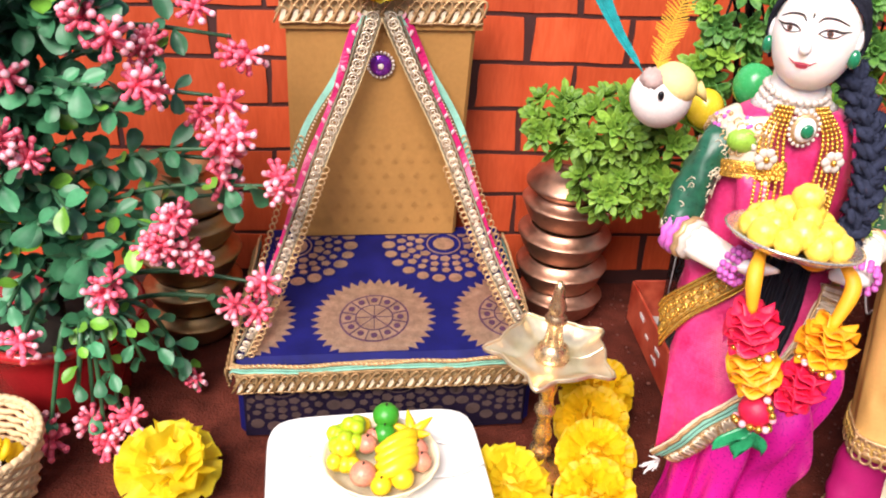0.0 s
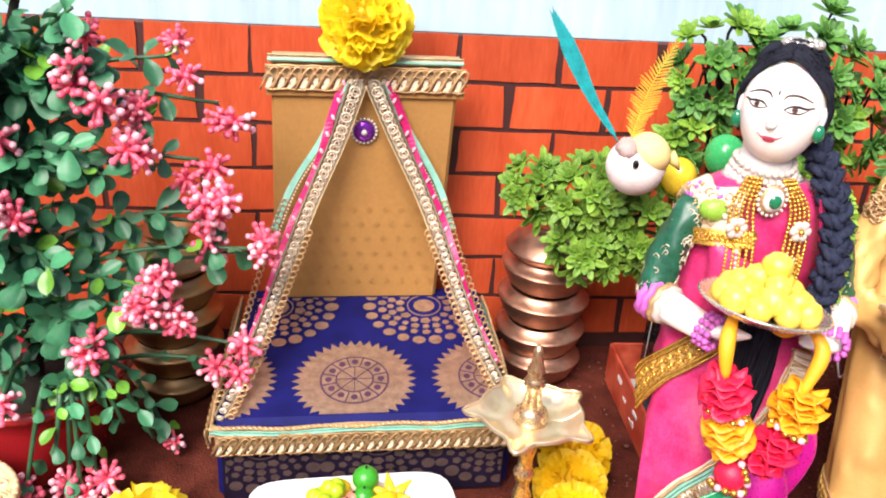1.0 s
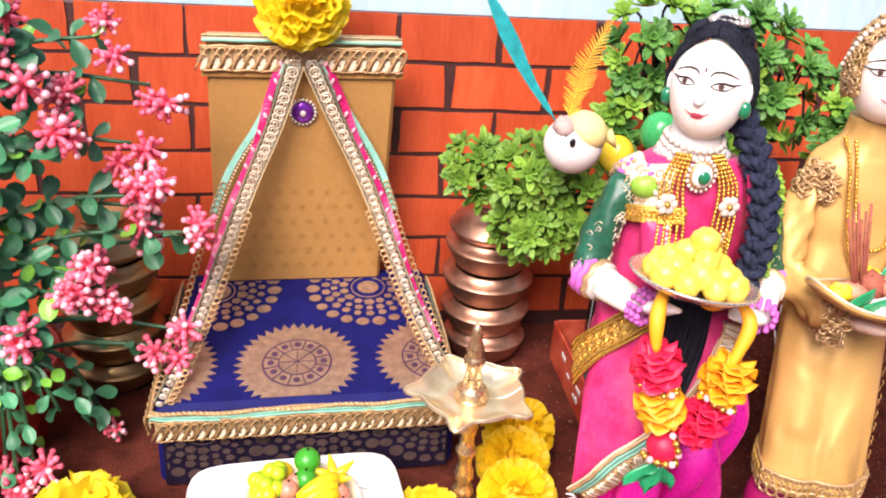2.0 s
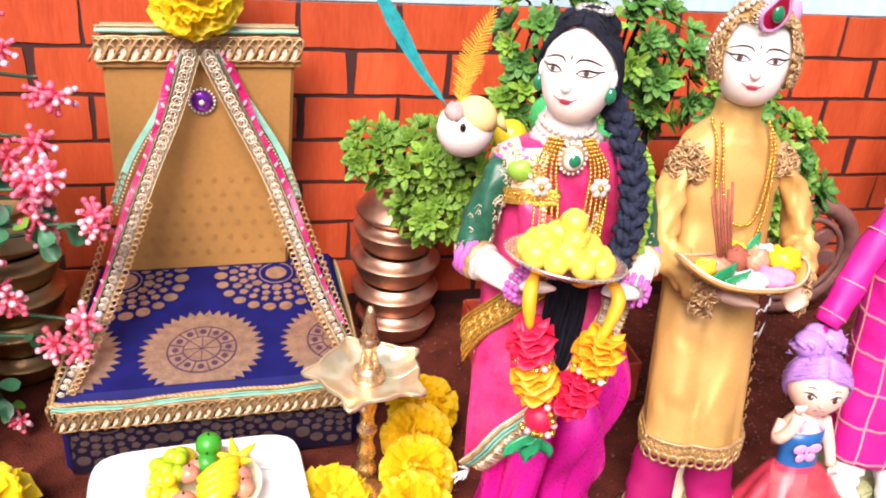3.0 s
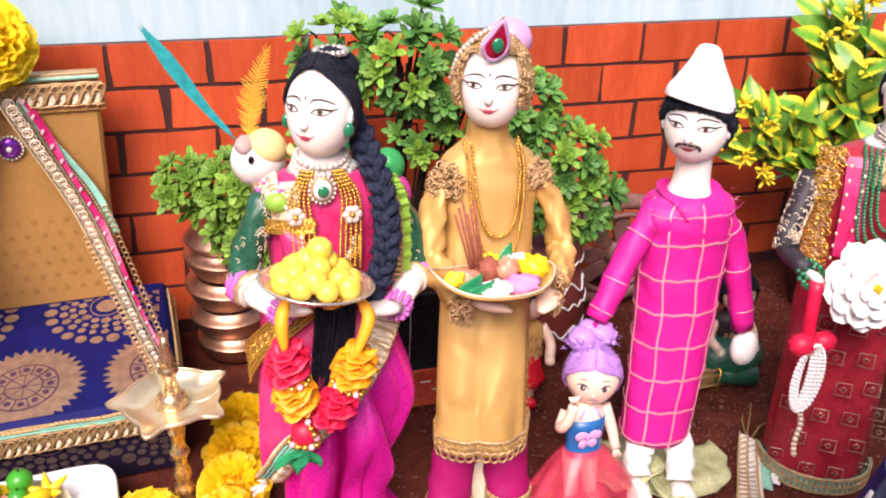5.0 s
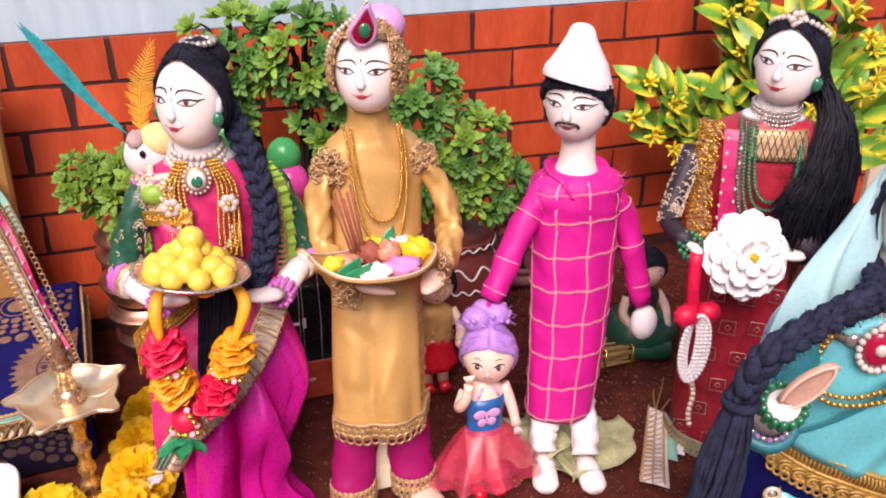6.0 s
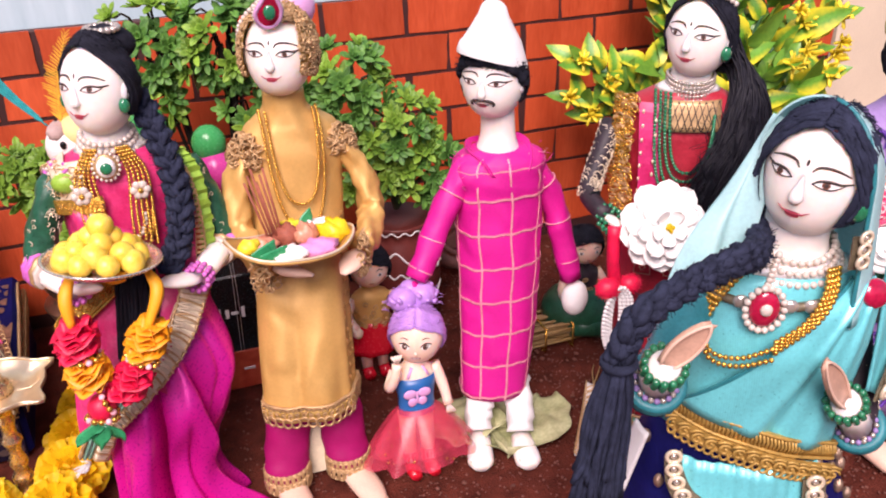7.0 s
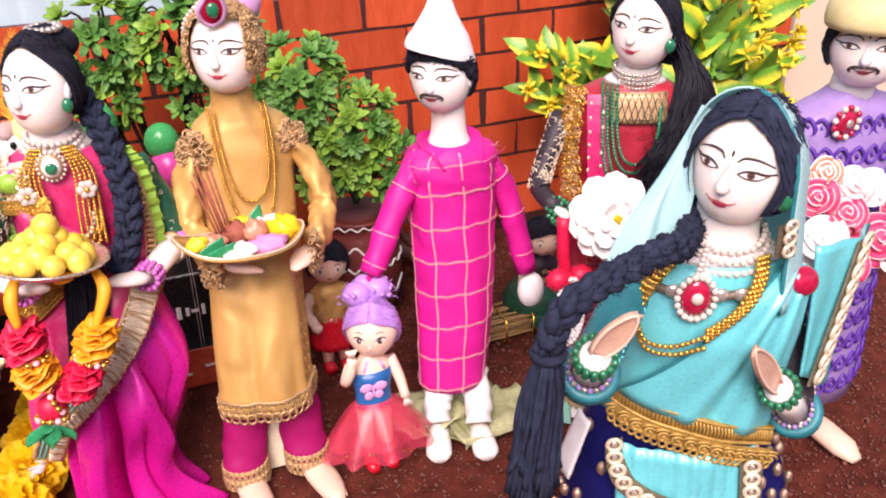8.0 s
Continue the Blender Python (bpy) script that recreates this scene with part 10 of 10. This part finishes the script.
def offering_plate():
    c = Vector((0.6135, 0.782, 0.1850))
    R = Euler((radians(-6), radians(5), radians(4))).to_matrix()
    t = thing("offering_plate", c, "boat-shaped gold plate with incense, flowers and powders", "plate")
    s = Shape()
    s.grid(lambda u, v: c + R @ Vector((math.cos(2 * math.pi * v) * 0.0390 * u, math.sin(2 * math.pi * v) * 0.0255 * u, 0.0035 + 0.0060 * u ** 3 + 0.0085 * u ** 3 * math.cos(2 * math.pi * v) ** 4)), 9, 56, GOLD_CLOTH, -0.0016)
    part("dish", s, t, "gold cloth-covered dish")
    s = Shape()
    s.tube([c + R @ Vector((math.cos(a) * 0.0390, math.sin(a) * 0.0255, 0.0097 + 0.0085 * math.cos(a) ** 4)) for a in [2 * math.pi * k / 60 for k in range(60)]], 0.0008, PALE_BRAID, 5, closed=True)
    part("rim", s, t)
    q = random.Random(16)
    for k in range(6):
        s = Shape()
        a = c + R @ Vector((-0.009 + 0.0015 * k, 0.004 + 0.001 * (k % 3), 0.006))
        s.tube([a, a + Vector((-0.012 + 0.0009 * k, 0.006, 0.044 + 0.004 * (k % 3)))], 0.0008, INCENSE, 6)
        part("incense_stick", s, t, "brown incense stick")
    for d, r, m, lb in (((0.014, -0.010, 0.0100), (0.0125, 0.0090, 0.0050), SOAP, "pink powder cake"), ((-0.004, -0.014, 0.0090), (0.0100, 0.0075, 0.0055), WHITE_PETAL, "white petal heap"), ((0.027, 0.002, 0.0150), (0.0105, 0.0090, 0.0075), FRUIT_YELLOW, "yellow flower"), ((0.018, 0.010, 0.0140), (0.0100, 0.0080, 0.0070), WHITE_PETAL, "white flower"), ((-0.018, 0.000, 0.0120), (0.0100, 0.0070, 0.0050), FRUIT_PINK, "orange-pink petal"), ((0.000, 0.006, 0.0130), (0.0085, 0.0075, 0.0085), INCENSE, "brown clay cone"), ((-0.026, -0.004, 0.0130), (0.0060, 0.0050, 0.0050), YELLOW_BLOOM, "yellow petal"), ((0.004, 0.014, 0.0150), (0.0085, 0.0060, 0.0060), YELLOW_BLOOM, "yellow petal"), ((0.010, 0.001, 0.0150), (0.0070, 0.0060, 0.0080), FRUIT_PINK, "orange petal cone")):
        s = Shape()
        s.ball(c + R @ Vector(d), r, m, 16, 10, warp=lambda v: 1 + 0.16 * math.sin(v.x * 6 + v.y * 5 + d[0] * 900) + 0.12 * math.sin(v.z * 9 + v.x * 8 + d[1] * 900) + 0.07 * math.sin(v.y * 15 + v.z * 6))
        part("offering", s, t, lb)
    for d, a in (((-0.019, -0.010, 0.0130), 0.5), ((-0.014, -0.015, 0.0120), 0.2), ((0.012, 0.012, 0.021), 1.0)):
        s = Shape()
        g = c + R @ Vector(d)
        s.grid(lambda u, v: g + Vector((math.cos(a) * (u - 0.5) * 0.017 - math.sin(a) * (v - 0.5) * 0.006 * math.sin(math.pi * (u * 0.9 + 0.05)), -0.004 + 0.004 * u, math.sin(a) * (u - 0.5) * 0.012 + (v - 0.5) * 0.006)), 8, 5, GREEN_PAPER, 0.0006)
        part("leaf", s, t, "bright green leaf")


def white_flower():
    c = Vector((0.842, 0.735, 0.188))
    t = thing("foam_flower", c, "large white foam flower with a yellow centre", "flower")
    d0 = Vector((-0.15, -1, 0.35)).normalized()
    e1 = d0.orthogonal().normalized()
    e2 = d0.cross(e1)
    q = random.Random(13)
    for ring, (count, L, lift) in enumerate(((10, 0.0300, 0.08), (9, 0.0280, 0.20), (7, 0.0225, 0.36), (5, 0.0150, 0.60))):
        for k in range(count):
            a = 2 * math.pi * (k + 0.5 * ring) / count + q.uniform(-0.1, 0.1)
            r = e1 * math.cos(a) + e2 * math.sin(a)
            w = e1 * -math.sin(a) + e2 * math.cos(a)
            s = Shape()
            W = L * 0.32
            s.grid(lambda u, v: c + r * (L * u * math.cos(lift * u)) + d0 * (L * math.sin(lift) * u * 0.6 + 0.003 * ring) + w * ((v - 0.5) * 2 * W * math.sin(math.pi * min(1, u * 0.55 + 0.10)) ** 0.8 * math.sqrt(max(0.0, 1 - max(0.0, (u - 0.55) / 0.45) ** 3))) + d0 * (0.10 * W * (2 * v - 1) ** 2 + 0.0009 * math.sin(u * 5 + k * 1.7)), 12, 8, WHITE_PETAL, 0.0009)
            part("petal", s, t)
    s = Shape()
    for k in range(14):
        s.ball(c + d0 * 0.0130 + e1 * q.uniform(-0.0020, 0.0020) + e2 * q.uniform(-0.0020, 0.0020), 0.0014, LEMON, 6, 5)
    part("centre", s, t, "yellow centre")


def pearl_tassel():
    t = thing("pearl_tassel", (0.813, 0.738, 0.148), "red pompon with looped strings of pearls", "tassel")
    s = Shape()
    q = random.Random(1)
    pearl, pale = (Shape().ball((0, 0, 0), 1.0, m, 7, 5).mesh("pearl_bead") for m in (EYE_WHITE, PALE_BRAID))
    for x, r in ((0.808, 0.0085), (0.824, 0.0078)):
        s = Shape()
        s.ball((x, 0.737, 0.148), (r, r * 0.8, r * 0.85), RED_PAPER, 14, 9, warp=lambda v: 1 + 0.07 * math.sin(v.x * 15) * math.sin(v.z * 13))
        for _ in range(240):
            d = Vector((q.gauss(0, 1), q.gauss(0, 1), q.gauss(0, 1))).normalized()
            a = Vector((x, 0.737, 0.148)) + Vector((d.x, d.y * 0.8, d.z * 0.85)) * r * 0.9
            s.tube([a, a + d * 0.0016 + Vector((q.uniform(-1, 1), 0, q.uniform(-1, 1))) * 0.0008], 0.00022, RED_PAPER, 3)
        part("pompon", s, t, "red wool pompon")
    for k in range(4):
        s = Shape()
        w = 0.0035 + 0.0024 * k
        line = [Vector((0.8145 + w * math.sin(a), 0.736 - 0.0012 * k, 0.124 + (0.019 + 0.0022 * k) * math.cos(a))) for a in [2 * math.pi * i / 60 for i in range(60)]]
        s.tube(line, 0.0004, WHITE_PAINT, 4, closed=True)
        loop = part("pearl_loop", s, t, "looped string of white pearls")
        for p in along(line + line[:1], 0.0030):
            piece("pearl", pearl, loop, Matrix.Translation(p) @ Matrix.Scale(0.0016, 4))
    s = Shape()
    line = spline([(0.817, 0.736, 0.100), (0.821, 0.735, 0.085), (0.819, 0.734, 0.070), (0.821, 0.733, 0.058)], 30)
    s.tube(line, 0.0004, WHITE_PAINT, 4)
    string = part("pearl_string", s, t, "hanging string of pale pearls")
    for p in along(line, 0.0040):
        piece("pearl", pale, string, Matrix.Translation(p) @ Matrix.Scale(0.0021, 4))


def rose_bouquet():
    base = Vector((0.935, 0.640, 0.205))
    t = thing("rose_bouquet", base, "bouquet of pink and white foam roses", "bouquet")
    q = random.Random(30)

    def rose(c, r, m):
        c = Vector(c)
        s = Shape()
        d0 = Vector((q.uniform(-0.6, -0.2), -0.8, q.uniform(0.3, 0.7))).normalized()
        e1 = d0.orthogonal().normalized()
        e2 = d0.cross(e1)
        for k in range(11):
            f = k / 10
            a = k * 2.1 + q.uniform(-0.3, 0.3)
            rr = r * (0.12 + 0.88 * f)

            def fn(u, v):
                b = a + (v - 0.5) * (2.6 - 0.7 * f)
                w = rr * (0.55 + 0.45 * u) + 0.16 * r * f * u ** 3
                return c + (e1 * math.cos(b) + e2 * math.sin(b)) * w + d0 * (r * (0.42 - 0.42 * f) * u - 0.10 * r * (1 - u) - 0.16 * r * (2 * v - 1) ** 2 * u + 0.05 * r * u * math.sin(v * 9 + k))
            s.grid(fn, 5, 9, m, 0.0007)
            if m is not WHITE_PETAL:
                s.tube([fn(1, v / 9) for v in range(10)], 0.0006, ROSE_PALE if m is ROSE else WHITE_PETAL, 5)
        s.ball(c - d0 * r * 0.30, (r * 0.8, r * 0.8, r * 0.6), m, 12, 8, turned((0, 0, 0), d0, 0, 1).to_3x3())
        part("rose", s, t, "pink foam rose" if m is ROSE else "pale foam rose" if m is ROSE_PALE else "white foam rose")
    for c, r, m in (((0.902, 0.620, 0.232), 0.0125, WHITE_PETAL), ((0.905, 0.632, 0.250), 0.0105, ROSE), ((0.920, 0.624, 0.241), 0.0100, ROSE), ((0.938, 0.616, 0.225), 0.0150, ROSE), ((0.928, 0.630, 0.254), 0.0105, ROSE_PALE), ((0.944, 0.632, 0.249), 0.0110, WHITE_PETAL), ((0.917, 0.614, 0.214), 0.0110, ROSE), ((0.958, 0.620, 0.238), 0.0120, ROSE), ((0.955, 0.614, 0.212), 0.0120, WHITE_PETAL), ((0.892, 0.628, 0.212), 0.0120, WHITE_PETAL), ((0.912, 0.636, 0.262), 0.0085, FRUIT_PINK)):
        c = (c[0], c[1], c[2] - 0.016)
        rose(c, r, m)
    s = Shape()
    s.tube([(0.930, 0.632, 0.209), (0.942, 0.650, 0.180), (0.955, 0.660, 0.140)], [0.020, 0.012, 0.007], GREEN_PAPER, 14)
    part("wrapping", s, t, "green foil wrapping")


sweets_plate()
paper_garland()
offering_plate()
white_flower()
pearl_tassel()
rose_bouquet()
